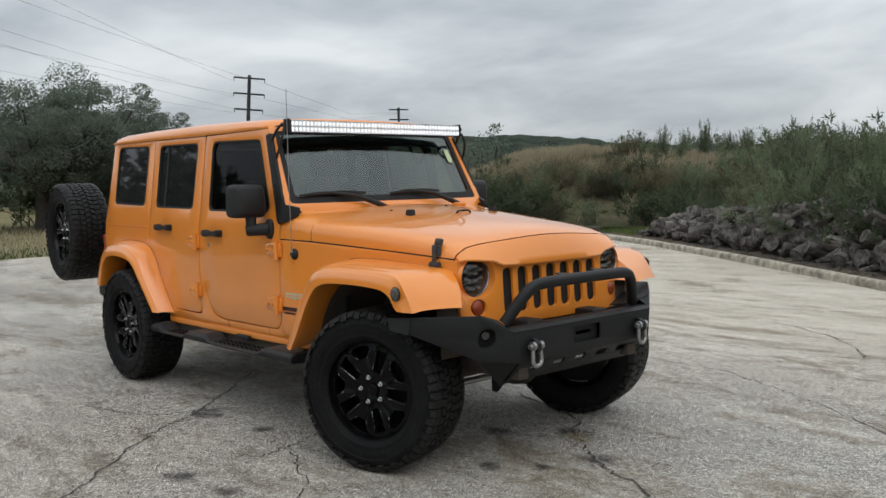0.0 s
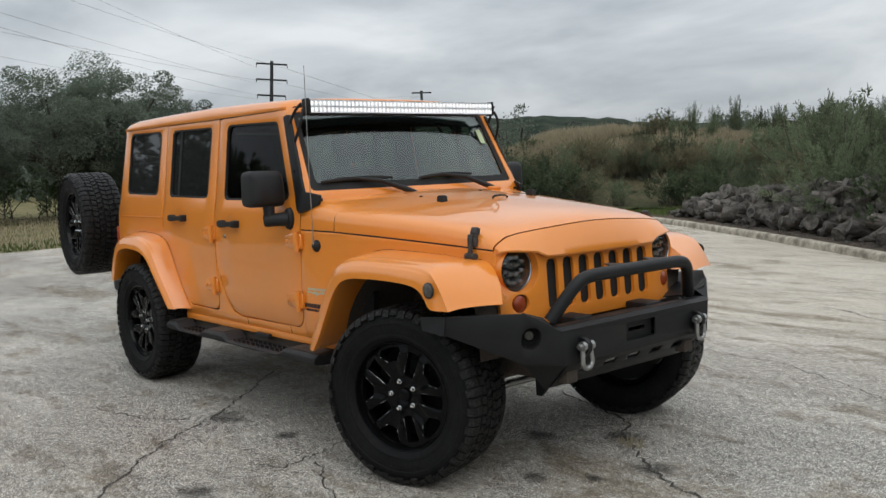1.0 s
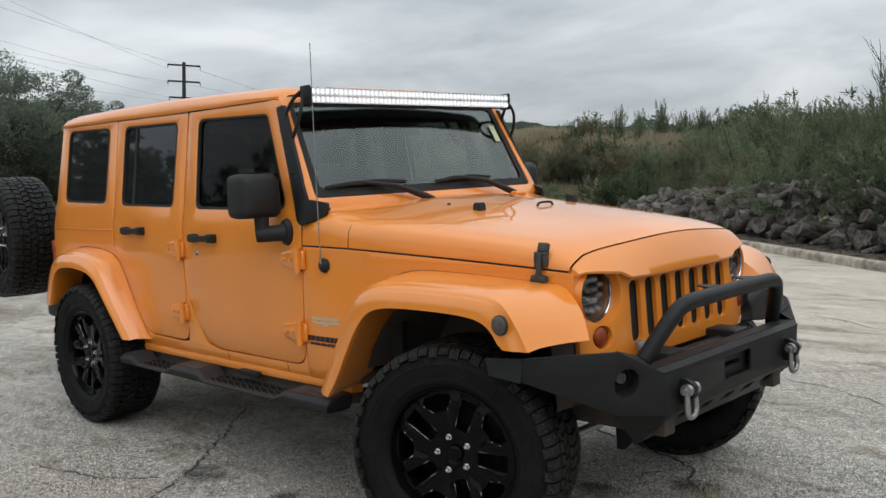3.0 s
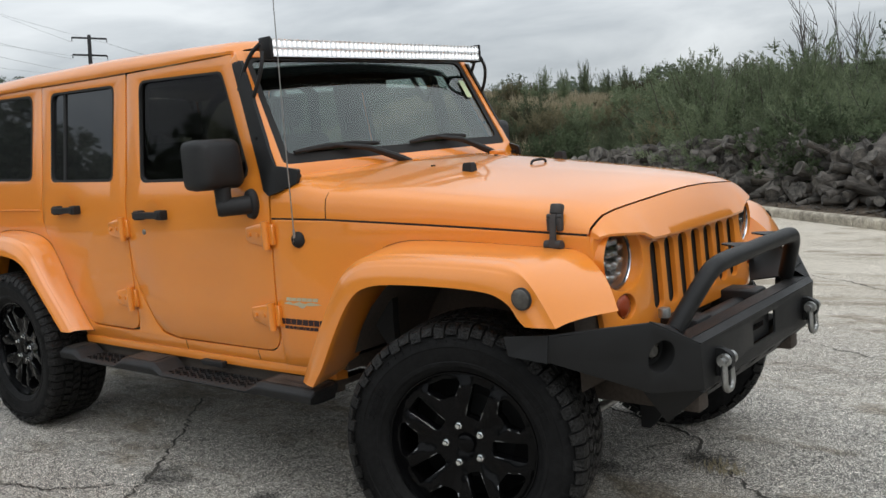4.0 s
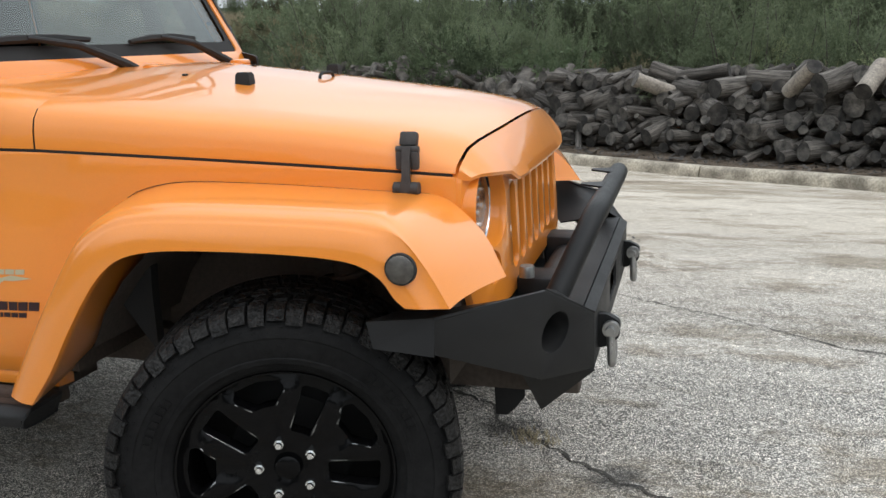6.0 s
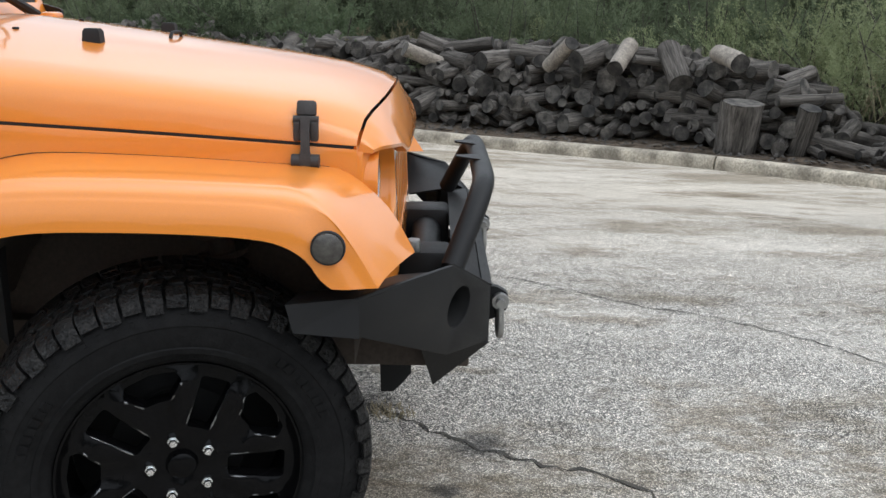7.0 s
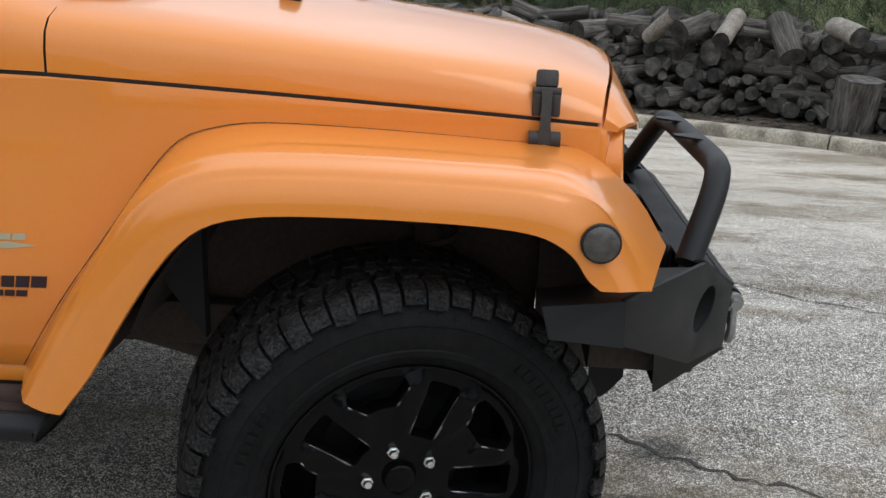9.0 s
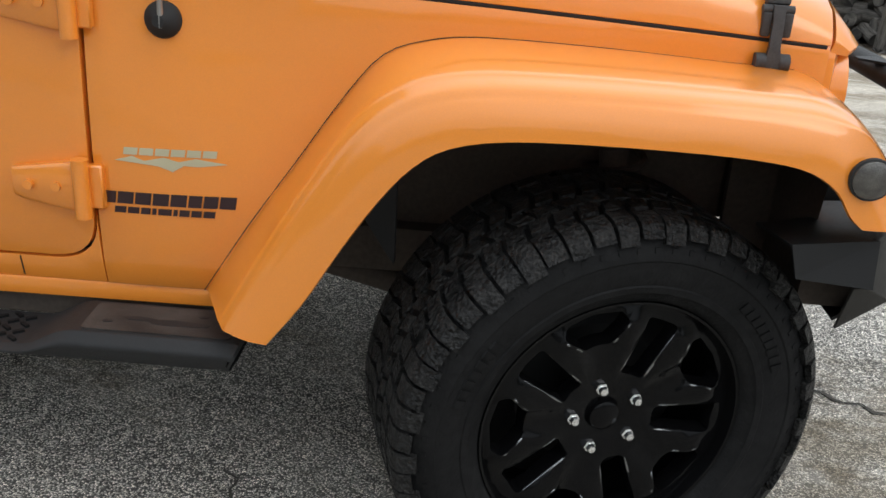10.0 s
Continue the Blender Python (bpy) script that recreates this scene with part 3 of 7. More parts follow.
bm = bmesh.new()
radii = [0.0] + [0.6 * 1.13 ** k for k in range(70)]
radii = [r for r in radii if r < 3000] + [3000]
rings = []
for r in radii:
    ring = []
    for k in range(120):
        a = 2 * math.pi * k / 120
        x, y = r * math.cos(a), r * math.sin(a)
        ring.append((x, y, ground_z(x, y) if r < 60 else -0.6 - 0.004 * min(r, 400)))
    rings.append(ring)
loft(rings, True, False, bm)
ground = part("ground", bm, MEADOW)
tagged(ground, "dry meadow ground with patches of green grass", "ground", "", "structure")

bm = bmesh.new()
xs = [-17.5 + 0.6 * k for k in range(73)]
rings = []
for x in xs:
    top = min(KERB0.y + (KERB0.x - x) * 0.615 + 0.4, 18.0)
    ys = [-30 + (top + 30) * (k / 70) for k in range(71)]
    rings.append([(x + (0.5 * noise.noise((0.4 * y, 3.0, 0.0)) if x < -17.4 else 0.0), y, lot_z(x, y)) for y in ys])
loft(rings, False, False, bm)
lot = part("parking_lot", bm, ASPHALT)
tagged(lot, "weathered pale grey asphalt parking lot with dark blotches", "parking lot", "", "structure")


def ribbon(points, width, z, seed, jag=0.02):
    """A jagged flat strip of changing width on the lot."""
    rng = random.Random(seed)
    path = []
    for a, b in zip(points, points[1:]):
        a, b = Vector(a), Vector(b)
        steps = max(2, int((b - a).length / 0.035))
        side = Vector((-(b - a).y, (b - a).x)).normalized()
        for k in range(steps):
            path.append(a + (b - a) * (k / steps) + side * rng.uniform(-jag, jag))
    path.append(Vector(points[-1]))
    rings = []
    for k, p in enumerate(path):
        d = path[min(k + 1, len(path) - 1)] - path[max(k - 1, 0)]
        side = Vector((-d.y, d.x)).normalized() * width * rng.uniform(0.25, 1.0) * min(1, 0.3 + k / 4, 0.3 + (len(path) - 1 - k) / 4)
        rings.append([(p.x - side.x, p.y - side.y, lot_z(p.x, p.y) + z), (p.x + side.x, p.y + side.y, lot_z(p.x, p.y) + z)])
    return loft(rings, False, False)


CRACKS = [
    [(-0.55, 0.75), (-0.14, 0.64), (0.18, 0.51), (0.30, 0.31), (0.44, 0.22), (0.68, 0.03), (0.90, -0.08), (1.12, -0.14), (1.24, -0.28), (1.5, -0.5), (1.9, -0.62)],
    [(-2.2, 2.7), (-1.4, 2.35), (-0.6, 2.31), (0.07, 2.29), (0.5, 2.08), (1.0, 1.82), (1.28, 1.66), (1.48, 1.51), (1.9, 1.33), (2.2, 1.1), (2.48, 0.76), (2.9, 0.5), (3.6, 0.3)],
    [(-0.5, -2.3), (-0.8, -1.96), (-1.16, -1.64), (-1.35, -1.43), (-1.55, -1.1), (-1.75, -0.85), (-2.02, -0.57), (-2.4, -0.2)],
    [(-0.75, -1.3), (-0.55, -1.17), (-0.6, -0.92), (-0.75, -0.6)],
    [(-0.6, -0.95), (-0.38, -1.07), (0.01, -1.24), (0.2, -1.5)],
    [(0.18, 0.51), (0.05, 0.35), (0.12, 0.2)],
    [(-1.55, -1.1), (-1.9, -1.35), (-2.4, -1.5)],
    [(-1.38, 5.38), (-1.04, 5.32), (-0.61, 4.94), (-0.39, 4.83), (-0.11, 4.47), (0.11, 4.23), (0.27, 3.92), (0.45, 3.62), (0.57, 3.38)],
]
for k, path in enumerate(CRACKS):
    crack = part("crack", ribbon(path, 0.010 if k in (0, 2, 7) else 0.006, 0.004, k), CRACK)
    tagged(crack, "dark jagged crack in the asphalt", "crack", "cracks in the lot", "structure")

for k, (x, y, r) in enumerate(((0.0, 0.04, 0.10), (0.376, -0.423, 0.08), (0.60, -0.25, 0.05), (-1.56, -1.0, 0.13), (0.30, 0.30, 0.11), (0.72, 0.02, 0.10), (-1.0, -0.9, 0.07), (-0.55, -1.62, 0.11), (-0.18, -1.55, 0.07))):
    rng = random.Random(40 + k)
    turn, bm = rng.uniform(0, 6), bmesh.new()
    vs = [bm.verts.new((x + 1.5 * r * q * math.cos(a) * 1.25, y + 1.5 * r * q * math.sin(a), lot_z(x, y) + 0.003)) for a, q in ((2 * math.pi * i / 26, 0.8 + 0.45 * noise.noise((2 * math.cos(2 * math.pi * i / 26) + turn, 2 * math.sin(2 * math.pi * i / 26), k))) for i in range(26))]
    bm.faces.new(vs)
    tagged(part("oil_stain", bm, OIL), "dark oil stain on the asphalt", "stain", "oil stains", "structure")

# kerb: cast concrete pieces with rounded top, one after another with open joints
kerb = empty("kerb", "long weathered concrete kerb along the lot", "kerb")
tagged(kerb, kind="structure")
profile = [(0.0, -0.06), (0.006, 0.06), (0.014, 0.105), (0.03, 0.128), (0.055, 0.138), (0.12, 0.140), (0.150, 0.132), (0.165, 0.11), (0.165, -0.06)]
PIECE = 3.05
for k in range(-5, 8):
    rings = []
    for j in range(9):
        s = k * PIECE + 0.009 + (PIECE - 0.018) * j / 8
        wob = [0.006 * noise.noise((s * 1.3, i * 0.7, 5.0)) for i in range(len(profile))]
        rings.append([at_kerb(s, n + w, z + w) for (n, z), w in zip(profile, wob)])
    part("kerb_stone", loft(rings, True, True), CONCRETE, kerb, angle=50)

# strip of soil and leaf litter behind the kerb
rings = []
for j in range(170):
    s = -16 + 0.25 * j
    rings.append([at_kerb(s, n, z + 0.035 * noise.noise((s * 1.7, n * 1.9, 1.0))) for n, z in ((0.15, 0.10), (0.4, 0.125), (0.7, 0.13), (1.0, 0.15), (1.5, 0.17), (2.2, 0.2), (3.2, 0.24), (4.5, 0.30), (5.5, 0.30))])
tagged(part("verge_soil", loft(rings, False, False), MULCH, angle=80), "brown soil with leaf litter behind the kerb", "soil", "", "structure")

# wooded hills all round
rings = []
for r, f in ((300, 0.0), (330, 0.35), (360, 0.62), (385, 0.8), (410, 0.93), (430, 1.0), (470, 0.7)):
    ring = []
    for k in range(720):
        a = 360 * k / 720
        slope = lerp(((0, 0.05), (90, 0.045), (112, 0.05), (127, 0.052), (140, 0.06), (150, 0.072), (160, 0.085), (180, 0.095), (210, 0.07), (270, 0.05), (360, 0.05)), a)
        x, y = math.cos(radians(a)), math.sin(radians(a))
        rough = 1 + 0.22 * noise.noise((6 * x, 6 * y, 0)) + 0.06 * noise.noise((40 * x, 40 * y, 2)) + 0.05 * noise.noise((130 * x, 130 * y, r * 0.02))
        ring.append((r * x, r * y, -5 + f * 430 * (slope - 0.001) * rough))
    rings.append(ring)
tagged(part("backdrop_hills", loft(rings, True, False), HILLSIDE, angle=80), "dark wooded hills along the horizon", "hills", "", "structure")

# grassy embankment beyond the kerb's end: M_ALONG runs along its crest
MOUND = Vector((-22.5, 28.0))
M_ALONG, M_BACK = Vector((0.82, 0.572)), Vector((-0.572, 0.82))
CREST = ((-9.5, 0.0), (-8.0, 0.45), (-5.6, 1.65), (-2.6, 2.65), (0.0, 2.85), (3.0, 2.6), (8.0, 2.2), (14.0, 2.1), (24.0, 2.0))


def on_bank(u, v):
    return MOUND + M_ALONG * u + M_BACK * v


def mound_z(x, y):
    d = Vector((x, y)) - MOUND
    u, v = d.dot(M_ALONG), d.dot(M_BACK)
    f = max(0.0, 1 - (-v / 11.0 if v < 0 else v / 16.0))
    h = lerp(CREST, u) * f * f * (3 - 2 * f)
    return h * (1 + 0.10 * noise.noise((0.35 * x, 0.35 * y, 0))) + 0.14 * noise.noise((0.9 * x, 0.9 * y, 4)) - 0.05 + drop(x, y)


rings = []
for i in range(70):
    ring = []
    for j in range(44):
        p = on_bank(-10.5 + 0.5 * i, -11.5 + 0.5 * j)
        ring.append((p.x, p.y, mound_z(p.x, p.y)))
    rings.append(ring)
tagged(part("earth_mound", loft(rings, False, False), EARTH, angle=80), "low earth mound covered in dry straw-coloured grass", "mound", "", "structure")

# ---------------------------------------------------------------- the off-road car: x ahead, y to its left, front axle at x = 0
# the body sits a little low at the tail
STANCE = pose(0.025, -0.010, 0.004, 0, -0.75, 0.6)
car = empty("car", "orange four-door off-road car with black wheels and steel bumper", "car", "", STANCE)


def side_y(x, z):
    """Half the body's width at a place of its side."""
    y = lerp(((0.50, 0.765), (0.60, 0.784), (0.75, 0.792), (1.10, 0.792), (1.20, 0.786), (1.30, 0.768), (1.80, 0.700)), z)
    start = lerp(((0.70, -0.70), (1.05, -0.95)), z)
    u, w = (x - start) / (0.36 - start), 0.14
    return y - 0.19 * (0.0 if u < -w else u if u > w else (u + w) ** 2 / (4 * w))


def on_side(sign, out=0.0):
    return lambda u, v, inward: Vector((u, sign * (side_y(u, v) + out - inward), v))


LEVELS = (0.60, 0.75, 1.10, 1.20, 1.30)
WINDOW_F = rounded([(-1.800, 1.286), (-1.812, 1.726), (-1.218, 1.706), (-1.032, 1.276)], 0.045)
WINDOW_R = rounded([(-2.600, 1.310), (-2.600, 1.742), (-2.020, 1.728), (-2.030, 1.297)], 0.04)
WINDOW_Q = rounded([(-3.350, 1.338), (-3.340, 1.765), (-2.795, 1.750), (-2.805, 1.322)], 0.05)


def scaled(loop, grow):
    """A loop moved outward (or inward) by about grow."""
    c = sum(loop, Vector((0, 0))) / len(loop)
    w = max(abs(q.x - c.x) for q in loop)
    h = max(abs(q.y - c.y) for q in loop)
    return [Vector((c.x + (q.x - c.x) * (1 + grow / w), c.y + (q.y - c.y) * (1 + grow / h))) for q in loop]


def window_trim(name, loop, sign, parent):
    return part(name, panel([scaled(loop, 0.003), scaled(loop, -0.008)], on_side(sign, 0.001), 0.028, cuts_v=LEVELS), SEAL, parent)


def door_handle(x, z, sign, parent):
    y = side_y(x, z)
    bm = bmesh.new()
    for dx, w in ((0.080, 0.036), (-0.088, 0.032)):
        box(x + dx - w / 2 - 0.008, x + dx + w / 2 + 0.008, -0.004, 0.034, z - 0.021, z + 0.021, 0.007, 2, bm)
    rings = []
    for t in (-0.112, -0.06, 0.0, 0.06, 0.106):
        o = 0.030 + 0.010 * (1 - (t / 0.112) ** 2)
        rings.append([(x + t, o - 0.010, z - 0.015), (x + t, o + 0.006, z - 0.013), (x + t, o + 0.006, z + 0.013), (x + t, o - 0.010, z + 0.015)])
    loft(rings, True, True, bm)
    tube([(x + 0.080, 0.030, z), (x + 0.080, 0.042, z)], 0.015, 12, bm)
    for v in bm.verts:
        v.co.y = sign * (y + v.co.y)
    part("handle", bm, PLASTIC, parent, "black door handle")
    # pressed dish behind the handle
    bm = bmesh.new()
    rings = []
    for r, o in ((0.046, 0.0022), (0.040, 0.0016), (0.026, -0.002), (0.008, -0.003)):
        rings.append([(x + r * math.cos(a), sign * (side_y(x, z + 0.02) + o), z + 0.022 + r * math.sin(a)) for a in (2 * math.pi * k / 24 for k in range(24))])
    loft(rings, True, True, bm)
    part("handle_recess", bm, ORANGE, parent)


def hinge(x, z, sign, parent):
    """A strap hinge: tapered plate with bolts and an upright barrel."""
    y = side_y(x, z)
    bm = bmesh.new()
    rings = []
    for t, h, o in ((-0.118, 0.026, 0.012), (-0.10, 0.030, 0.018), (-0.02, 0.043, 0.022), (0.0, 0.045, 0.022)):
        rings.append([(x + t, 0.0, z - h), (x + t, o - 0.004, z - h), (x + t, o, z - h + 0.006), (x + t, o, z + h - 0.006), (x + t, o - 0.004, z + h), (x + t, 0.0, z + h)])
    loft(rings, True, True, bm)
    pieces = [("hinge_plate", bm), ("hinge_barrel", tube([(x + 0.010, 0.020, z - 0.056), (x + 0.010, 0.020, z + 0.052)], 0.015, 12)), ("hinge_leaf", box(x + 0.002, x + 0.045, -0.002, 0.014, z - 0.040, z + 0.040, 0.003, 1))]
    pieces += [("hinge_bolt", tube([(x + dx, 0.016, z), (x + dx, 0.026, z)], 0.009, 8)) for dx in (-0.085, -0.035)]
    for name, piece in pieces:
        for v in piece.verts:
            v.co.y = sign * (y + v.co.y)
        part(name, piece, ORANGE, parent)


def mirror_part(sign, parent):
    """Door mirror: rounded housing on a bent arm with a round foot."""
    bm = bmesh.new()
    rings = []
    for x, k in ((-1.02, 0.70), (-1.035, 0.90), (-1.06, 0.985), (-1.11, 1.0), (-1.15, 0.96)):
        outline = rounded([(-0.785 - 0.105 + 0.105 * k, 1.345 - 0.1 * k), (-0.785 - 0.105 - 0.108 * k, 1.345 - 0.098 * k), (-0.785 - 0.105 - 0.104 * k, 1.345 + 0.095 * k), (-0.785 - 0.105 + 0.09 * k, 1.345 + 0.093 * k)], 0.035, 4)
        rings.append([(x, -sign * q.x, q.y) for q in outline])
    loft(rings, True, True, bm)
    ob = part("mirror", bm, PLASTIC, parent, "large black door mirror")
    part("arm", tube([(-1.072, sign * 0.880, 1.275), (-1.070, sign * 0.880, 1.215), (-1.068, sign * 0.880, 1.170)], [0.034, 0.031, 0.031], 12), PLASTIC, ob)
    part("sleeve", tube([(-1.085, sign * 0.905, 1.176), (-1.078, sign * 0.895, 1.177), (-1.04, sign * 0.842, 1.178), (-1.015, sign * 0.800, 1.18)], [0.030, 0.035, 0.035, 0.038], 14), PLASTIC, ob)
    part("foot", moved(revolve([(0.001, 0.0), (0.040, 0.002), (0.050, 0.008), (0.055, 0.022), (0.055, 0.03)], 24), Matrix.Translation((-1.018, sign * 0.812, 1.18)) @ Matrix.Diagonal((0.68, 1.0 if sign < 0 else -1.0, 1.08, 1))), PLASTIC, ob)
    part("mirror_glass", loft([[(-1.152, -sign * q.x, q.y) for q in rounded([(-0.79, 1.255), (-0.99, 1.255), (-0.985, 1.43), (-0.80, 1.43)], 0.03)], [(-1.153, -sign * q.x, q.y) for q in rounded([(-0.79, 1.255), (-0.99, 1.255), (-0.985, 1.43), (-0.80, 1.43)], 0.03)]], True), CHROME, ob)


for sign in (-1, 1):
    # front door
    outline = rounded([(-0.937, 0.602, 0.085), (-0.929, 1.262, 0.01), (-1.150, 1.766, 0.03), (-1.908, 1.768, 0.012), (-1.913, 0.872, 0.34), (-1.758, 0.628, 0.14), (-1.62, 0.602, 0.05)], 0.02, 7)
    fd = part("front_door", panel([outline, WINDOW_F], on_side(sign), 0.030, cuts_v=LEVELS, bevel=0.005), ORANGE, car, "orange front door with dark window")
    part("window_pane", panel([scaled(WINDOW_F, -0.006)], on_side(sign, -0.012), 0.005, cuts_v=LEVELS), CLEAR if sign > 0 else DOOR_GLASS, fd, "dark tinted front window")
    window_trim("window_trim", WINDOW_F, sign, fd)
    door_handle(-1.700, 1.142, sign, fd)
    hinge(-0.948, 1.061, sign, fd)
    hinge(-0.951, 0.747, sign, fd)
    part("lock", moved(revolve([(0.001, 0.006), (0.010, 0.006), (0.012, 0.0)], 16), Matrix.Translation((-1.782, sign * 0.792, 1.067)) @ Matrix.Diagonal((1, sign, 1, 1))), STEEL, fd)
    mirror_part(sign, fd)
    # rear door
    outline = rounded([(-1.922, 0.612, 0.075), (-1.922, 1.768, 0.012), (-2.690, 1.782, 0.012), (-2.690, 1.10, 0.2), (-2.42, 0.665, 0.12), (-2.31, 0.616, 0.06)], 0.02, 7)
    rd = part("rear_door", panel([outline, WINDOW_R], on_side(sign), 0.030, cuts_v=LEVELS, bevel=0.005), ORANGE, car)
    window_trim("window_trim", WINDOW_R, sign, rd)
    part("window_pane", panel([scaled(WINDOW_R, -0.006)], on_side(sign, -0.012), 0.005, cuts_v=LEVELS), CLEAR if sign > 0 else TINT, rd, "dark tinted side window")
    part("window_divider", panel([[Vector(q) for q in ((-2.49, 1.308), (-2.468, 1.308), (-2.468, 1.738), (-2.49, 1.738))]], on_side(sign, -0.006), 0.012, cuts_v=LEVELS), SEAL, rd)
    door_handle(-2.420, 1.170, sign, rd)
    hinge(-1.940, 1.082, sign, rd)
    hinge(-1.940, 0.763, sign, rd)
    # fixed side panels
    outline = [Vector(q) for q in ((-0.927, 0.548), (-0.922, 1.118), (-0.65, 1.108), (-0.44, 1.095), (-0.235, 1.082), (-0.03, 1.068), (0.173, 1.053), (0.352, 1.039), (0.352, 0.96), (0.20, 0.97), (-0.2, 0.98), (-0.36, 0.955), (-0.52, 0.80), (-0.66, 0.548))]
    part("fender_panel", panel([outline], on_side(sign), 0.028, cuts_u=[-0.88 + 0.06 * k for k in range(21)], cuts_v=LEVELS + (0.68, 0.82, 0.90, 0.98, 1.05), bevel=0.003), ORANGE, car)
    outline = [Vector(q) for q in ((-0.9285, 0.548), *((lambda t: (-0.931 - 0.091 * t * t, 0.687 - 0.182 * t * (1 - t) - 0.091 * t * t))(k / 7) for k in range(8)), (-1.62, 0.594), (-1.695, 0.603), (-1.750, 0.619), (-1.785, 0.657), (-1.835, 0.735), (-1.880, 0.806), (-1.907, 0.870), (-1.9165, 0.92), (-1.917, 0.67), (-1.931, 0.612), (-1.986, 0.604), (-2.31, 0.608), (-2.40, 0.652), (-2.44, 0.60), (-2.43, 0.548))]
    part("rocker_panel", panel([outline], on_side(sign, -0.001), 0.028, cuts_v=LEVELS, bevel=0.003), ORANGE, car)
    sill = part("sill", loft([[(x, sign * (side_y(x, 0.555) + 0.004 - d), z) for d, z in ((0.003, 0.5475), (0.0, 0.541), (0.004, 0.512), (0.060, 0.506), (0.060, 0.5475))] for x in (-0.66, -1.2, -1.8, -2.43)], True), ORANGE, car)
    for x in (-1.576, -1.086):
        part("seam", tube([(x, sign * side_y(x, 0.594), 0.594), (x, sign * side_y(x, 0.552), 0.552)], 0.0011, 6), SEAL, sill)
    part("step_mount", box(-1.445, -1.300, sign * 0.790 - 0.02, sign * 0.790 + 0.008, 0.502, 0.527, 0.004), PLASTIC, sill)
    outline = [Vector(q) for q in ((-2.698, 1.786), (-3.44, 1.80), (-3.50, 1.20), (-3.51, 0.70), (-3.36, 0.70), (-3.36, 0.95), (-3.2, 1.02), (-2.8, 1.02), (-2.60, 0.93), (-2.47, 0.66), (-2.43, 0.66), (-2.697, 1.105))]
    qp = part("quarter_panel", panel([outline, WINDOW_Q], on_side(sign, -0.001), 0.030, cuts_v=LEVELS + (1.165,), bevel=0.004), ORANGE, car)
    window_trim("window_trim", WINDOW_Q, sign, qp)
    part("window_pane", panel([scaled(WINDOW_Q, -0.005)], on_side(sign, -0.008), 0.005, cuts_v=LEVELS), CLEAR if sign > 0 else TINT, qp, "dark tinted rear side window")
    part("hardtop_seam", panel([[Vector(q) for q in ((-2.71, 1.168), (-3.49, 1.172), (-3.49, 1.179), (-2.71, 1.175))]], on_side(sign, 0.0045), 0.012, bevel=0.002), ORANGE, qp)
    # black sheet standing in for shade in the gaps, with the window openings left free
    outline = [Vector(q) for q in ((-0.40, 0.60), (-0.40, 1.07), (-0.90, 1.10), (-0.93, 1.262), (-1.165, 1.75), (-3.43, 1.79), (-3.48, 1.20), (-3.48, 0.75), (-3.34, 0.9), (-3.2, 1.0), (-2.75, 1.0), (-2.48, 0.75), (-2.40, 0.58), (-0.72, 0.58), (-0.55, 0.85))]
    part("door_seal", panel([outline, scaled(WINDOW_F, 0.01), scaled(WINDOW_R, 0.01), scaled(WINDOW_Q, 0.01)], on_side(sign, -0.024), 0.03, cuts_u=(-0.72,), cuts_v=LEVELS), SEAL, car)

# plain marks in the colours of the maker's lettering, and a small emblem
for x0, x1, z0, h, widths in ((-0.931, -0.675, 0.7165, 0.0225, (1.35, 1, 1, 1, 1, 0.85, 0.9, 1)), (-0.895, -0.712, 0.6985, 0.012, (1, 1, 0.85, 0.45, 1.15, 0.45, 0.9, 0.9, 1)), (-0.870, -0.706, 0.8085, 0.0125, (1, 1, 1, 1, 1, 1))):
    a, unit = x0, (x1 - x0) / sum(widths)
    for w in widths:
        b = a + unit * w - 0.0035
        lean = 0.16 * h
        part("lettering_mark", panel([[Vector(q) for q in ((a, z0), (b, z0), (b + lean, z0 + h), (a + lean, z0 + h))]], on_side(-1, 0.0015), 0.0012), MAROON if z0 < 0.75 else BEIGE, car)
        a += unit * w
part("emblem", panel([[Vector(q) for q in ((-0.886, 0.797), (-0.855, 0.806), (-0.835, 0.798), (-0.80, 0.806), (-0.775, 0.799), (-0.745, 0.806), (-0.69, 0.798), (-0.74, 0.792), (-0.765, 0.793), (-0.785, 0.781), (-0.81, 0.790), (-0.85, 0.794))]], on_side(-1, 0.0015), 0.0012), BEIGE, car, "beige mountain emblem")

# hardtop roof
rings = []
for x, up, w in ((-1.150, -0.052, 0.975), (-1.165, -0.030, 0.99), (-1.25, -0.016, 1.0), (-1.6, 0.0, 1.0), (-2.1, 0.016, 1.0), (-2.8, 0.022, 1.0), (-3.3, 0.020, 1.0), (-3.42, 0.012, 0.995), (-3.46, -0.010, 0.985), (-3.47, -0.045, 0.98)):
    low = lerp(((-3.47, 1.796), (-2.7, 1.787), (-1.9, 1.772), (-1.15, 1.768)), x)
    half = [(0.711, low), (0.714, low + 0.012), (0.708, 1.800 + up), (0.690, 1.822 + up), (0.655, 1.838 + up), (0.58, 1.848 + up), (0.40, 1.858 + up), (0.20, 1.862 + up)]
    rings.append([(x, -w * y, z) for y, z in half] + [(x, 0, 1.863 + up)] + [(x, w * y, z) for y, z in reversed(half)])
bm = loft(rings, False, False)
roof = part("roof", bm, ORANGE, car, "orange hardtop roof", angle=50)
part("roof_lining", loft([[(x, y, z - 0.045) for y, z in ((-0.68, 1.78), (-0.5, 1.82), (0, 1.83), (0.5, 1.82), (0.68, 1.78))] for x in (-1.2, -2.3, -3.44)], False, False), DARK, car)
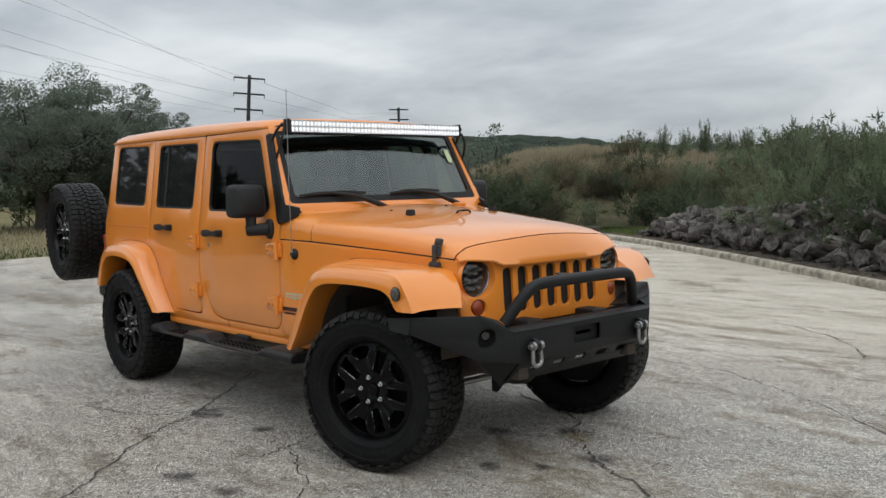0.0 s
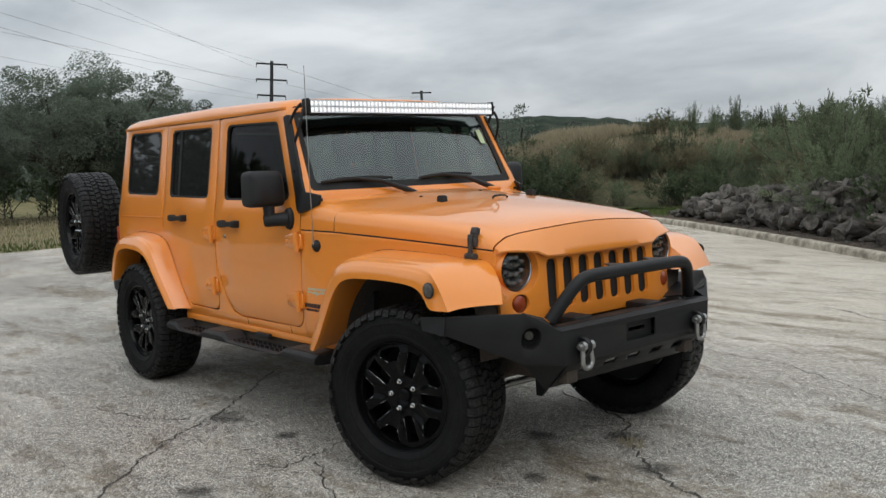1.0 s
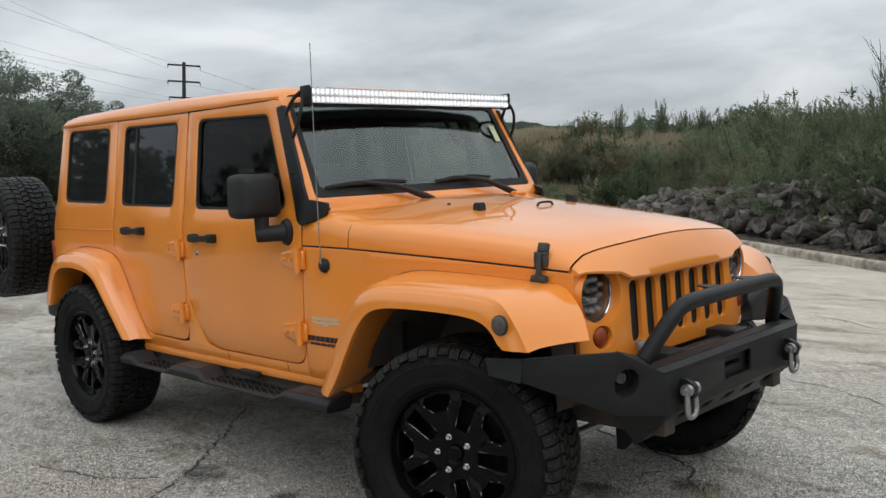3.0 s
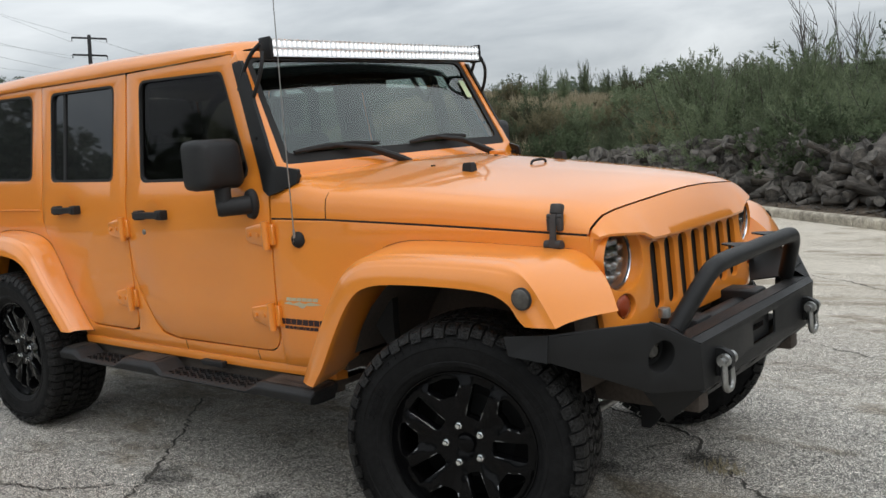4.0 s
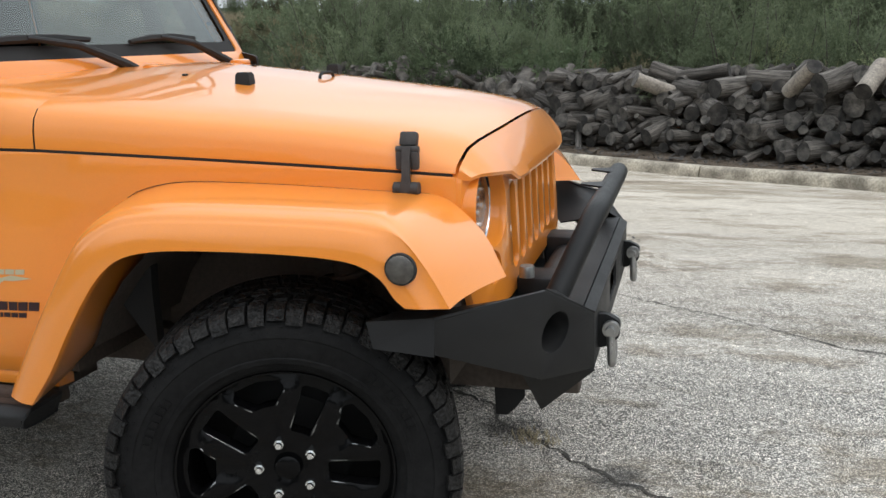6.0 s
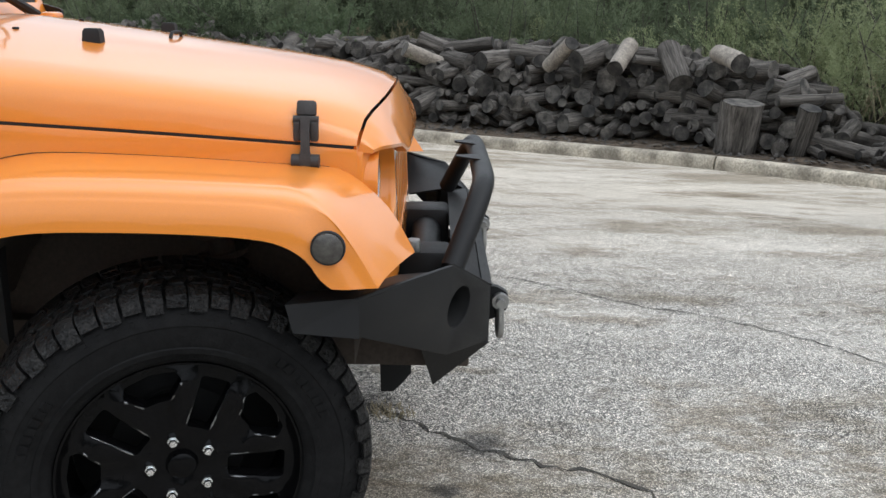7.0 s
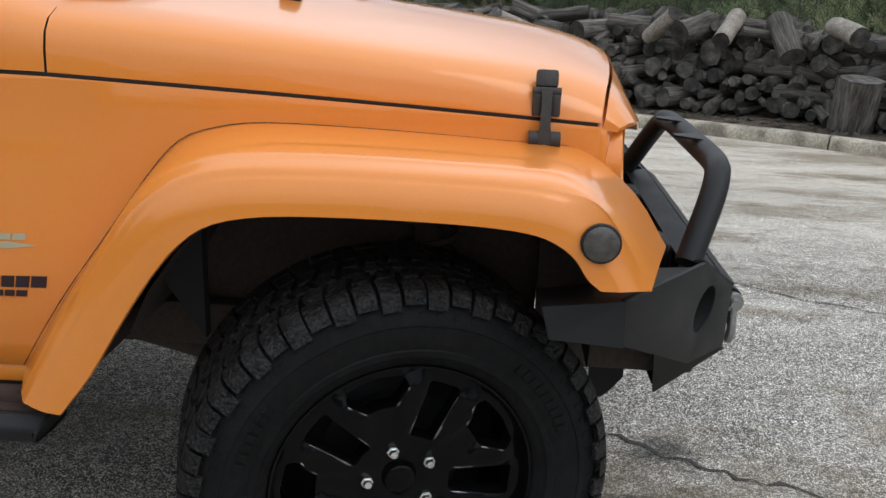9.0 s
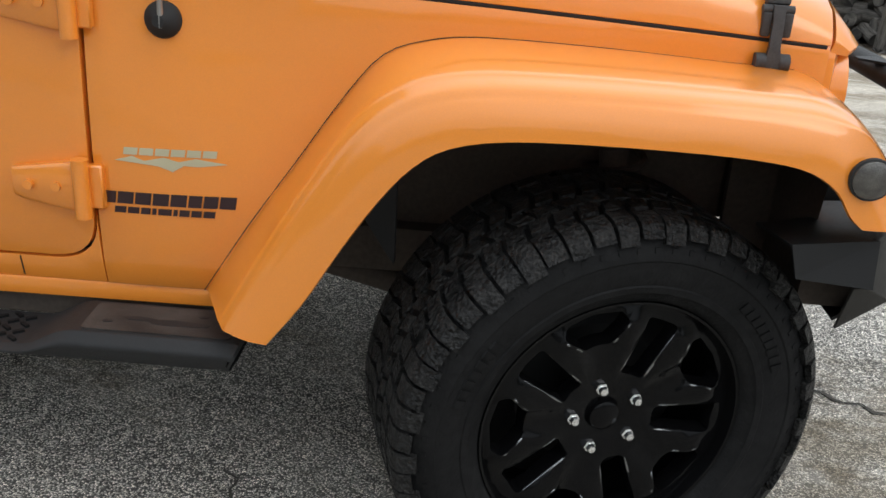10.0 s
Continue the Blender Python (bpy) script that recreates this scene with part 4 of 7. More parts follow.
for x in (-1.925,):
    part("roof_seam", box(x - 0.004, x + 0.004, -0.70, 0.70, 1.70, 1.79), SEAL, roof)

# windshield frame, pane, cowl
GLASS_LOW, GLASS_TOP = Vector((-0.885, 0.727, 1.318)), Vector((-1.105, 0.686, 1.748))


def on_shield(u, v, inward):
    """u from -1 to 1 across, v from 0 to 1 up the windshield; values past that lie on the frame."""
    p = GLASS_LOW.lerp(GLASS_TOP, v)
    n = Vector((0.88, 0, 0.47))
    bow = 0.035 * (1 - min(1.0, u * u))
    return Vector((p.x + bow, u * p.y, p.z)) - n * inward


outer = rounded([(-1.048, -0.13), (1.048, -0.13), (1.052, 1.055), (-1.052, 1.055)], 0.05, 5)
inner = rounded([(-1.0, 0.0), (1.0, 0.0), (1.0, 1.0), (-1.0, 1.0)], 0.05, 5)
US = [k / 6 - 1 for k in range(13)]
part("windshield_frame", panel([outer, inner], lambda u, v, i: on_shield(u, v, i - 0.006), 0.05, cuts_u=US, cuts_v=(0.25, 0.5, 0.75), bevel=0.004), ORANGE, car)
part("windshield", panel([scaled(inner, 0.01)], lambda u, v, i: on_shield(u, v, i + 0.006), 0.004, cuts_u=US), WINDSHIELD, car, "windshield with wipers and sticker").visible_shadow = False
part("tint_band", panel([[Vector(q) for q in ((-0.99, 0.80), (-0.5, 0.845), (0.0, 0.86), (0.5, 0.845), (0.99, 0.80), (0.99, 0.99), (-0.99, 0.99))]], lambda u, v, i: on_shield(u, v, i + 0.012), 0.002, cuts_u=US), TINT, car)
part("windshield_seal", panel([scaled(inner, 0.012), rounded([(-0.945, 0.095), (0.945, 0.095), (0.955, 0.975), (-0.955, 0.975)], 0.06, 5)], lambda u, v, i: on_shield(u, v, i + 0.0), 0.004, cuts_u=US), SEAL, car)
part("sticker", panel([[Vector(q) for q in ((0.845, 0.56), (0.905, 0.56), (0.905, 0.76), (0.845, 0.76))]], lambda u, v, i: on_shield(u, v, i - 0.002), 0.001), STICKER, car)

# body panel between hood and windshield
rings = []
LOW_F = [(1, 0.0, 0.0), (1, 0.003, 0.235), (1, 0.010, 0.40), (1, 0.028, 0.53), (1, 0.065, 0.63), (1, 0.13, 0.70), (0.64, 0, 0.815), (0.465, 0, 0.90), (0.28, 0, 0.968), (0.14, 0, 0.993)]
HIGH_F = [0.0, 0.30, 0.50, 0.68, 0.82, 0.865, 0.89, 0.915, 0.945, 0.98]
for x, t in ((-0.6575, 0.0), (-0.70, 0.30), (-0.76, 0.70), (-0.83, 1.0), (-0.918, 1.0)):
    zs = lerp(((-0.92, 1.125), (-0.65, 1.116)), x)
    zc, w = lerp(((-0.86, 1.305), (-0.80, 1.294), (-0.6575, 1.290)), x), side_y(x, 1.1)
    half = [(k * w - d, zs + (zc - zs) * (f + t * (h - f))) for (k, d, f), h in zip(LOW_F, HIGH_F)]
    rings.append([(x, -y, z) for y, z in half] + [(x, 0, zc)] + [(x, y, z) for y, z in reversed(half)])
# a lip that runs on under the hood's rear edge, black for the seam's shade
lip = [[(-0.630, 0.984 * y, z - 0.018) for x, y, z in rings[0]], [(-0.6550, 0.992 * y, z - 0.010) for x, y, z in rings[0]], [(-0.6580, 0.996 * y, z - 0.004) for x, y, z in rings[0]]]
cowl_top = part("cowl_top", loft(rings, False, False), ORANGE, car, angle=50)
part("hood_seal", loft(lip, False, False), SEAL, cowl_top)
part("cowl_step", box(-0.91, -0.868, -0.66, 0.66, 1.262, 1.312, 0.008), ORANGE, cowl_top)

# wipers
for y0, y1, turn in ((-0.27, -0.66, 0.0), (0.33, -0.02, 0.0)):
    base = Vector((-0.785, y0 + 0.16, 1.282))
    tip = on_shield((y1 + y0) / 2 / 0.72, 0.12, -0.022)
    w = part("wiper", tube([base, base + Vector((-0.01, -0.04, 0.018)), base.lerp(tip, 0.55) + Vector((0, 0, 0.022)), tip], [0.016, 0.017, 0.012, 0.008], 8), PLASTIC, car, "black windshield wiper")
    a, b = on_shield((y0 + 0.06) / 0.72, 0.115, -0.014), on_shield(y1 / 0.72, 0.095, -0.014)
    part("blade", tube([a, a.lerp(b, 0.3) + Vector((0, 0, 0.008)), a.lerp(b, 0.7) + Vector((0, 0, 0.008)), b], [0.008, 0.012, 0.012, 0.007], 6), SEAL, w)

# black brackets along the windshield posts, feet bolted to the cowl
for sign in (-1, 1):
    strip = [Vector(q) for q in ((-0.938, 1.232), (-0.905, 1.208), (-0.865, 1.222), (-0.800, 1.250), (-0.798, 1.300), (-0.882, 1.318), (-1.076, 1.735), (-1.130, 1.728))]
    b = part("light_bracket", panel([rounded([(*q, 0.012) for q in strip], 0.012, 3)], lambda u, v, i, sign=sign: Vector((u, sign * (lerp(((1.15, 0.797), (1.30, 0.768), (1.75, 0.712)), v) + 0.012 - i - (0.045 * max(0.0, (u + 0.90) / 0.1) if v > 1.22 and u > -0.9 else 0.0)), v)), 0.016, cuts_u=(-0.9,), cuts_v=(1.22, 1.30), bevel=0.003), POWDER, car, "matt black light bar bracket")
    for u, v in ((-0.825, 1.275), (-0.905, 1.235), (-0.985, 1.43)):
        part("bolt", tube([(u, sign * 0.70, v), (u, sign * (side_y(u, v) + (0.022 if u < -0.85 else -0.028)), v)], 0.008, 8), POWDER, b)
    part("brace", tube(curve_points([(-1.10, sign * 0.728, 1.62), (-1.06, sign * 0.726, 1.69), (-1.02, sign * 0.715, 1.75), (-0.98, sign * 0.70, 1.785)], 4), 0.008, 8), POWDER, b)
    part("brace", tube(curve_points([(-1.05, sign * 0.735, 1.53), (-0.99, sign * 0.73, 1.62), (-0.965, sign * 0.715, 1.70), (-0.975, sign * 0.695, 1.755)], 4), 0.008, 8), POWDER, b)

# light bar on the roof's front edge
lb = part("light_bar", box(-1.012, -0.976, -0.664, 0.664, 1.732, 1.808, 0.006, 2), POWDER, car, "long light bar with bright silver reflectors")
for sign in (-1, 1):
    part("end_cap", box(-1.018, -0.952, sign * 0.669 - 0.006, sign * 0.669 + 0.006, 1.727, 1.813, 0.005, 2), POWDER, lb)
for k in range(14):
    part("cooling_fin", box(-1.024, -1.012, -0.65, 0.65, 1.7355 + 0.005 * k, 1.7375 + 0.005 * k), POWDER, lb)
N = 50
hw, hh = 0.658 / N * 0.97, 0.0168
bm, prev = bmesh.new(), None
for q, x in ((1.0, -0.9550), (0.90, -0.9600), (0.55, -0.970), (0.16, -0.9745)):
    ring = [bm.verts.new((x, hw * q * cy, hh * q * cz)) for cy, cz in ((-1, -1), (1, -1), (1, 1), (-1, 1))]
    if prev:
        for i in range(4):
            bm.faces.new((prev[i], prev[(i + 1) % 4], ring[(i + 1) % 4], ring[i]))
    prev = ring
bm.faces.new(prev)
cell = part("reflector", bm, CHROME, lb, angle=20)
bm = bmesh.new()
ring = [bm.verts.new((-0.9600, 0.0082 * math.cos(a), 0.0128 * math.sin(a))) for a in (math.pi * (2 * i + 1) / 8 for i in range(8))]
tipv = bm.verts.new((-0.9555, 0, 0))
for i in range(8):
    bm.faces.new((ring[i], ring[(i + 1) % 8], tipv))
chip = part("lamp", bm, LED, lb, "lit white lamp of the bar")
for row in range(2):
    for k in range(N):
        m = Matrix.Translation((0, -0.658 + 1.316 * (k + 0.5) / N, 1.7525 + 0.0345 * row))
        for ob in (cell, chip):
            if row + k:
                ob = tagged(new(ob.name.split(".")[0], ob.data), "lit white lamp of the bar" if ob is chip else "")
                ob.parent = lb
            ob.matrix_basis = m

# hood
HOOD = ((-0.653, 1.296), (-0.50, 1.281), (-0.35, 1.264), (-0.20, 1.246), (0.0, 1.221), (0.15, 1.202), (0.26, 1.180), (0.32, 1.159), (0.352, 1.138))


def hood_edge(x):
    return lerp(((-0.92, 1.121), (-0.65, 1.111), (-0.44, 1.098), (-0.235, 1.085), (-0.03, 1.071), (0.173, 1.056), (0.352, 1.042)), x) + 0.005


FRONT_F = [0.0, 0.10, 0.20, 0.34, 0.57, 0.70, 0.79, 0.87, 0.95, 0.985]


def hood_ring(x):
    """Half of the hood's section at x: rows of (y, x, z), from the side to the middle."""
    w, zs, zc = side_y(x, 1.1), hood_edge(x), lerp(HOOD, x)
    t = max(0.0, min(1.0, (x - 0.05) / 0.302)) ** 1.5
    nose = 0.055 * max(0.0, (x + 0.1) / 0.452) ** 2
    rows = [(k * w - d, f + t * (h - f)) for (k, d, f), h in zip(LOW_F, FRONT_F)] + [(0.0, 1.0)]
    return [(y, x + nose * (1 - (y / w) ** 2), zs + (zc - zs) * f) for y, f in rows]


rings = []
for x in (-0.653, -0.54, -0.42, -0.29, -0.15, 0.0, 0.1, 0.18, 0.24, 0.29, 0.325, 0.345, 0.352):
    half = hood_ring(x)
    rings.append([(px, -y, z) for y, px, z in half] + [(px, y, z) for y, px, z in reversed(half[:-1])])
bm = loft(rings, False, False)
edge = [e for e in bm.edges if len(e.link_faces) == 1]
low = bmesh.ops.extrude_edge_only(bm, edges=edge)
for v in low["geom"]:
    if isinstance(v, bmesh.types.BMVert):
        v.co = Vector((v.co.x * 0.97 - 0.008, v.co.y * 0.97, v.co.z - 0.012))
hood = part("hood", bm, ORANGE, car, "orange hood with glossy clear coat", angle=45)
# black tube along each hood gap, standing in for the shade inside it
for sign in (-1, 1):
    part("edge_seal", tube([(x, sign * (side_y(x, 1.1) - 0.0045), hood_edge(x) - 0.0045) for x in (-0.92, -0.65, -0.5, -0.35, -0.2, -0.05, 0.1, 0.22, 0.345)], 0.0048, 6), SEAL, hood)


def hood_z(x, y):
    rows = sorted((q[0], q[2]) for q in hood_ring(x))
    return lerp(rows, abs(y))


for sign in (-1, 1):
    y = sign * 0.320
    z = hood_z(-0.308, y)
    part("hood_bumper", loft([[(-0.308 + sx * a, y + sy * a * 0.8, z + h) for sx, sy in ((-1, -1), (1, -1), (1, 1), (-1, 1))] for a, h in ((0.022, -0.006), (0.020, 0.024), (0.015, 0.031))], True), SEAL, hood, "small black rubber stop")
    # hood catch: upper strap, loop and lower foot
    x = 0.244
    yb = side_y(x, 1.06)
    bm = bmesh.new()
    # head block, ears with their pin, side plates, strap, rounded foot
    head = box(-0.021, 0.021, -0.008, 0.016, 0.0, 0.034, 0.006)
    join(bm, moved(head, Matrix.Translation((x, yb - 0.014, 1.108)) @ pose(0, 0, 0, 22, 0, 0)))
    tube([(x - 0.027, yb - 0.002, 1.104), (x + 0.027, yb - 0.002, 1.104)], 0.0085, 10, bm)
    for d in (-0.018, 0.018):
        box(x + d - 0.0085, x + d + 0.0085, yb - 0.012, yb + 0.010, 1.058, 1.100, 0.004, 2, bm)
        tube([(x + 1.15 * d - 0.009, yb + 0.014, 1.016), (x + 1.15 * d + 0.009, yb + 0.014, 1.016)], 0.0155, 12, bm)
    loft([[(x - w, yb + o, z), (x + w, yb + o, z), (x + w, yb + o + 0.010, z), (x - w, yb + o + 0.010, z)] for w, o, z in ((0.016, 0.016, 1.003), (0.013, 0.017, 1.022), (0.0095, 0.012, 1.042), (0.0095, 0.006, 1.090), (0.011, -0.002, 1.112))], True, True, bm)
    for v in bm.verts:
        v.co.y *= sign
    part("hood_latch", bm, CATCH, hood, "black rubber hood catch")
z = hood_z(-0.19, 0.0)
part("footman_loop", tube(curve_points([(-0.19, -0.085, z - 0.006), (-0.19, -0.072, z + 0.011), (-0.19, -0.03, z + 0.014), (-0.19, 0.012, z + 0.011), (-0.19, 0.025, z - 0.006)], 4), 0.005, 8), SEAL, hood)
for y in (-0.30, 0.12):
    z = hood_z(-0.5, y)
    part("washer_nozzle", box(-0.508, -0.496, y - 0.008, y + 0.008, z - 0.004, z + 0.005, 0.002), SEAL, hood)
for y in (-0.12, 0.42):
    part("cowl_bump", box(-0.735, -0.685, y - 0.04, y + 0.04, 1.268, 1.296, 0.012, 2), ORANGE, cowl_top)

# grille with seven slots, under a scowling brow
def on_grille(u, v, inward):
    e = max(0.0, (abs(u) - 0.40) / 0.20)
    return Vector((0.428 - 0.060 * e * e + 0.05 * (0.95 - v) - inward, u, v))


holes = [rounded([(y - 0.036, 0.762), (y + 0.036, 0.762), (y + 0.036, 0.986), (y - 0.036, 0.986)], 0.030, 5) for y in (-0.318 + 0.106 * k for k in range(7))]
lamps = [circle(sign * 0.503, 0.953, 0.099, 32) for sign in (-1, 1)]
turns = [circle(sign * 0.508, 0.806, 0.041, 24) for sign in (-1, 1)]
outline = rounded([(-0.590, 0.705, 0.05), (0.590, 0.705, 0.05), (0.606, 0.95), (0.598, 1.050, 0.03), (0.46, 1.060), (-0.46, 1.060), (-0.598, 1.050, 0.03), (-0.606, 0.95)], 0.03, 4)
grille = part("grille", panel([outline, *holes, *lamps, *turns], on_grille, 0.018, cuts_u=[-0.60 + 0.05 * k for k in range(25)], bevel=0.008), ORANGE, car, "orange grille with seven upright slots")
part("grille_mesh", panel([[Vector(q) for q in ((-0.37, 0.75), (0.37, 0.75), (0.37, 1.0), (-0.37, 1.0))]], lambda u, v, i: on_grille(u, v, i + 0.024), 0.004), SEAL, grille)
BROW_EDGE = [(y, px + 0.0048, z - 0.003) for y, px, z in reversed(hood_ring(0.352))]
BROW_LIP = ((0.0, 0.466, 0.998), (0.30, 0.463, 0.998), (0.375, 0.459, 1.000), (0.425, 0.449, 1.022), (0.53, 0.427, 1.033), (0.575, 0.407, 1.036), (0.598, 0.388, 1.030))
rings = []
BROW_Y = [0.025 * k for k in range(21)] + [0.518, 0.535, 0.55, 0.562, 0.572, 0.580, 0.586, 0.591, 0.595, 0.598]
for y in [-q for q in reversed(BROW_Y[1:])] + BROW_Y:
    a = abs(y)
    ex, ez = lerp([(q[0], q[1]) for q in BROW_EDGE], a), lerp([(q[0], q[2]) for q in BROW_EDGE], a)
    lx, lz = lerp([(q[0], q[1]) for q in BROW_LIP], a), lerp([(q[0], q[2]) for q in BROW_LIP], a)
    ez = max(ez, lz + 0.006)
    k1 = Vector((ex + 0.5 * max(lx - ex, 0.02) + 0.004, ez + 0.36 * (lz - ez)))
    arc = [(1 - t) ** 2 * Vector((ex + 0.002, ez - 0.001)) + 2 * t * (1 - t) * k1 + t * t * Vector((lx, lz + 0.008)) for t in (0.0, 0.2, 0.4, 0.6, 0.8)]
    rings.append([(ex - 0.004, y, ez - 0.022), (ex + 0.001, y, ez - 0.006), *((q.x, y, q.y) for q in arc),
                  (lx, y, lz + 0.008), (lx - 0.003, y, lz), (lx - 0.03, y, lz + 0.002), (ex - 0.03, y, min(ez - 0.03, lz + 0.03))])
part("brow", loft(rings, True), ORANGE, grille, "orange angled brow over the headlights", angle=42)

for sign in (-1, 1):
    x0, y0, z0 = 0.388, sign * 0.503, 0.953
    hl = part("headlight", moved(revolve([(0.001, -0.045), (0.080, -0.045), (0.094, -0.010), (0.098, 0.0), (0.098, -0.05)], 32, "x"), Matrix.Translation((x0, y0, z0))), BEZEL, grille, "round black headlight with small lamps")
    part("ring", moved(revolve([(0.090, 0.000), (0.0925, 0.004), (0.095, 0.0), (0.0925, -0.004)], 40, "x", True), Matrix.Translation((x0 - 0.002, y0, z0))), LAMP, hl)
    part("lens", moved(revolve([(0.001, 0.012), (0.04, 0.010), (0.07, 0.004), (0.088, -0.004)], 32, "x"), Matrix.Translation((x0, y0, z0))), CLEAR, hl).visible_shadow = False
    for dy, dz in ((-0.018, 0.055), (0.018, 0.055), (-0.054, 0.034), (0.054, 0.034), (-0.018, 0.018), (0.018, 0.018), (-0.052, -0.006), (0.052, -0.006), (-0.018, -0.020), (0.018, -0.020), (-0.036, -0.054), (0.0, -0.060), (0.036, -0.054)):
        part("lamp", moved(revolve([(0.001, 0.014), (0.008, 0.012), (0.013, 0.004), (0.0165, -0.008), (0.0165, -0.03)], 14, "x"), Matrix.Translation((x0 - 0.020, y0 + dy, z0 + dz))), LAMP, hl)
    rings = []
    for q, dx in ((0.100, None), (0.098, 0.010), (0.096, 0.0)):
        ring = []
        for a in (2 * math.pi * k / 32 for k in range(32)):
            u, v = y0 + q * math.cos(a), z0 + q * math.sin(a)
            ring.append((on_grille(u, v, 0.004).x if dx is None else x0 + dx, u, v))
        rings.append(ring)
    part("bucket", loft(rings, True, False), ORANGE, hl)
    gx = on_grille(0.508, 0.806, 0).x
    part("turn_signal", moved(revolve([(0.001, 0.004), (0.02, 0.003), (0.036, -0.006), (0.040, -0.02)], 24, "x"), Matrix.Translation((gx, sign * 0.508, 0.806))), AMBER, grille, "round amber turn signal")

# wheel arch flares
FRONT = [  # join on the body, outer crease, lip of the arch: x, z each; then how far the crease stands out
    ((-0.745, 0.548), (-0.668, 0.550), (-0.582, 0.546), 0.930), ((-0.657, 0.687), (-0.592, 0.688), (-0.522, 0.625), 0.930), ((-0.575, 0.806), (-0.522, 0.806), (-0.460, 0.727), 0.930),
    ((-0.490, 0.930), (-0.452, 0.912), (-0.402, 0.814), 0.930), ((-0.430, 0.998), (-0.398, 0.960), (-0.352, 0.872), 0.930), ((-0.362, 1.024), (-0.332, 0.990), (-0.298, 0.907), 0.930),
    ((-0.273, 1.034), (-0.240, 1.004), (-0.210, 0.925), 0.930), ((-0.10, 1.028), (-0.08, 1.008), (-0.07, 0.930), 0.930), ((0.06, 1.018), (0.08, 1.006), (0.08, 0.929), 0.930),
    ((0.18, 1.009), (0.19, 1.003), (0.18, 0.923), 0.928), ((0.27, 1.004), (0.265, 0.995), (0.240, 0.911), 0.927), ((0.335, 0.988), (0.322, 0.968), (0.284, 0.884), 0.926), ((0.424, 0.920), (0.374, 0.904), (0.310, 0.848), 0.926), ((0.484, 0.832), (0.420, 0.826), (0.332, 0.830), 0.926)]
REAR = [
    ((-2.345, 0.574), (-2.388, 0.582), (-2.430, 0.590), 0.885), ((-2.430, 0.700), (-2.462, 0.700), (-2.502, 0.700), 0.900), ((-2.520, 0.835), (-2.545, 0.825), (-2.576, 0.810), 0.914),
    ((-2.590, 0.945), (-2.612, 0.930), (-2.636, 0.892), 0.922), ((-2.660, 1.015), (-2.682, 0.990), (-2.710, 0.935), 0.925), ((-2.780, 1.052), (-2.790, 1.025), (-2.810, 0.953), 0.925),
    ((-2.95, 1.067), (-2.95, 1.036), (-2.95, 0.962), 0.925), ((-3.12, 1.066), (-3.10, 1.032), (-3.08, 0.951), 0.925), ((-3.23, 1.035), (-3.21, 0.998), (-3.150, 0.922), 0.925),
    ((-3.32, 0.965), (-3.29, 0.935), (-3.195, 0.875), 0.925), ((-3.40, 0.84), (-3.355, 0.825), (-3.235, 0.79), 0.925), ((-3.43, 0.735), (-3.39, 0.735), (-3.265, 0.72), 0.925)]


def flare(rows, sign, name):
    rings = []
    for (jx, jz), (cx, cz), (lx, lz), out in rows:
        j = Vector((jx, side_y(jx, jz) - 0.012, jz))
        if jx > 0.32:
            j.y = lerp(((0.32, 0.60), (0.428, 0.640), (0.495, 0.690)), jx)
        c, a = Vector((cx, out, cz)), Vector((lx, out + 0.024, lz))
        top = j.lerp(c, 0.45)
        top.z += 0.007
        mid = c.lerp(a, 0.6)
        mid.y += 0.004
        inward = Vector((a.x, a.y - 0.035, a.z + 0.010))
        deep = Vector((a.x + 0.3 * (jx - a.x), side_y(a.x, a.z) - 0.05, a.z + 0.018))
        keen, blunt = (0.94, 0.14) if jx > 0.3 else (0.56, 0.62)
        near, after = j.lerp(c, 0.80) + Vector((0, 0, 0.007)), c.lerp(a, 0.30)
        edge = c * keen + 0.5 * (1 - keen) * (near + after)
        skin = curve_points([j, top, near, edge.lerp(near, blunt), edge, edge.lerp(after, blunt), after, mid, a.lerp(mid, 0.06)], 3)
        rings.append([*skin, a + Vector((0, -0.006, 0.0)), inward, deep])
    n = len(rings[0])
    smooth = [curve_points([r[k] for r in rings], 3) for k in range(n)]
    path = [[smooth[k][i] for k in range(n)] for i in range(len(smooth[0]))]
    b = loft([[(p.x, sign * p.y, p.z) for p in r] for r in path], True, True)
    fl = part(name, b, ORANGE, car, "orange painted wheel arch flare", angle=48)
    part("seam", tube([Vector((p.x, sign * (side_y(p.x, p.z) - 0.0002), p.z)) for p in smooth[0] if p.x < 0.31], 0.0010, 6), SEAL, fl)
    return fl


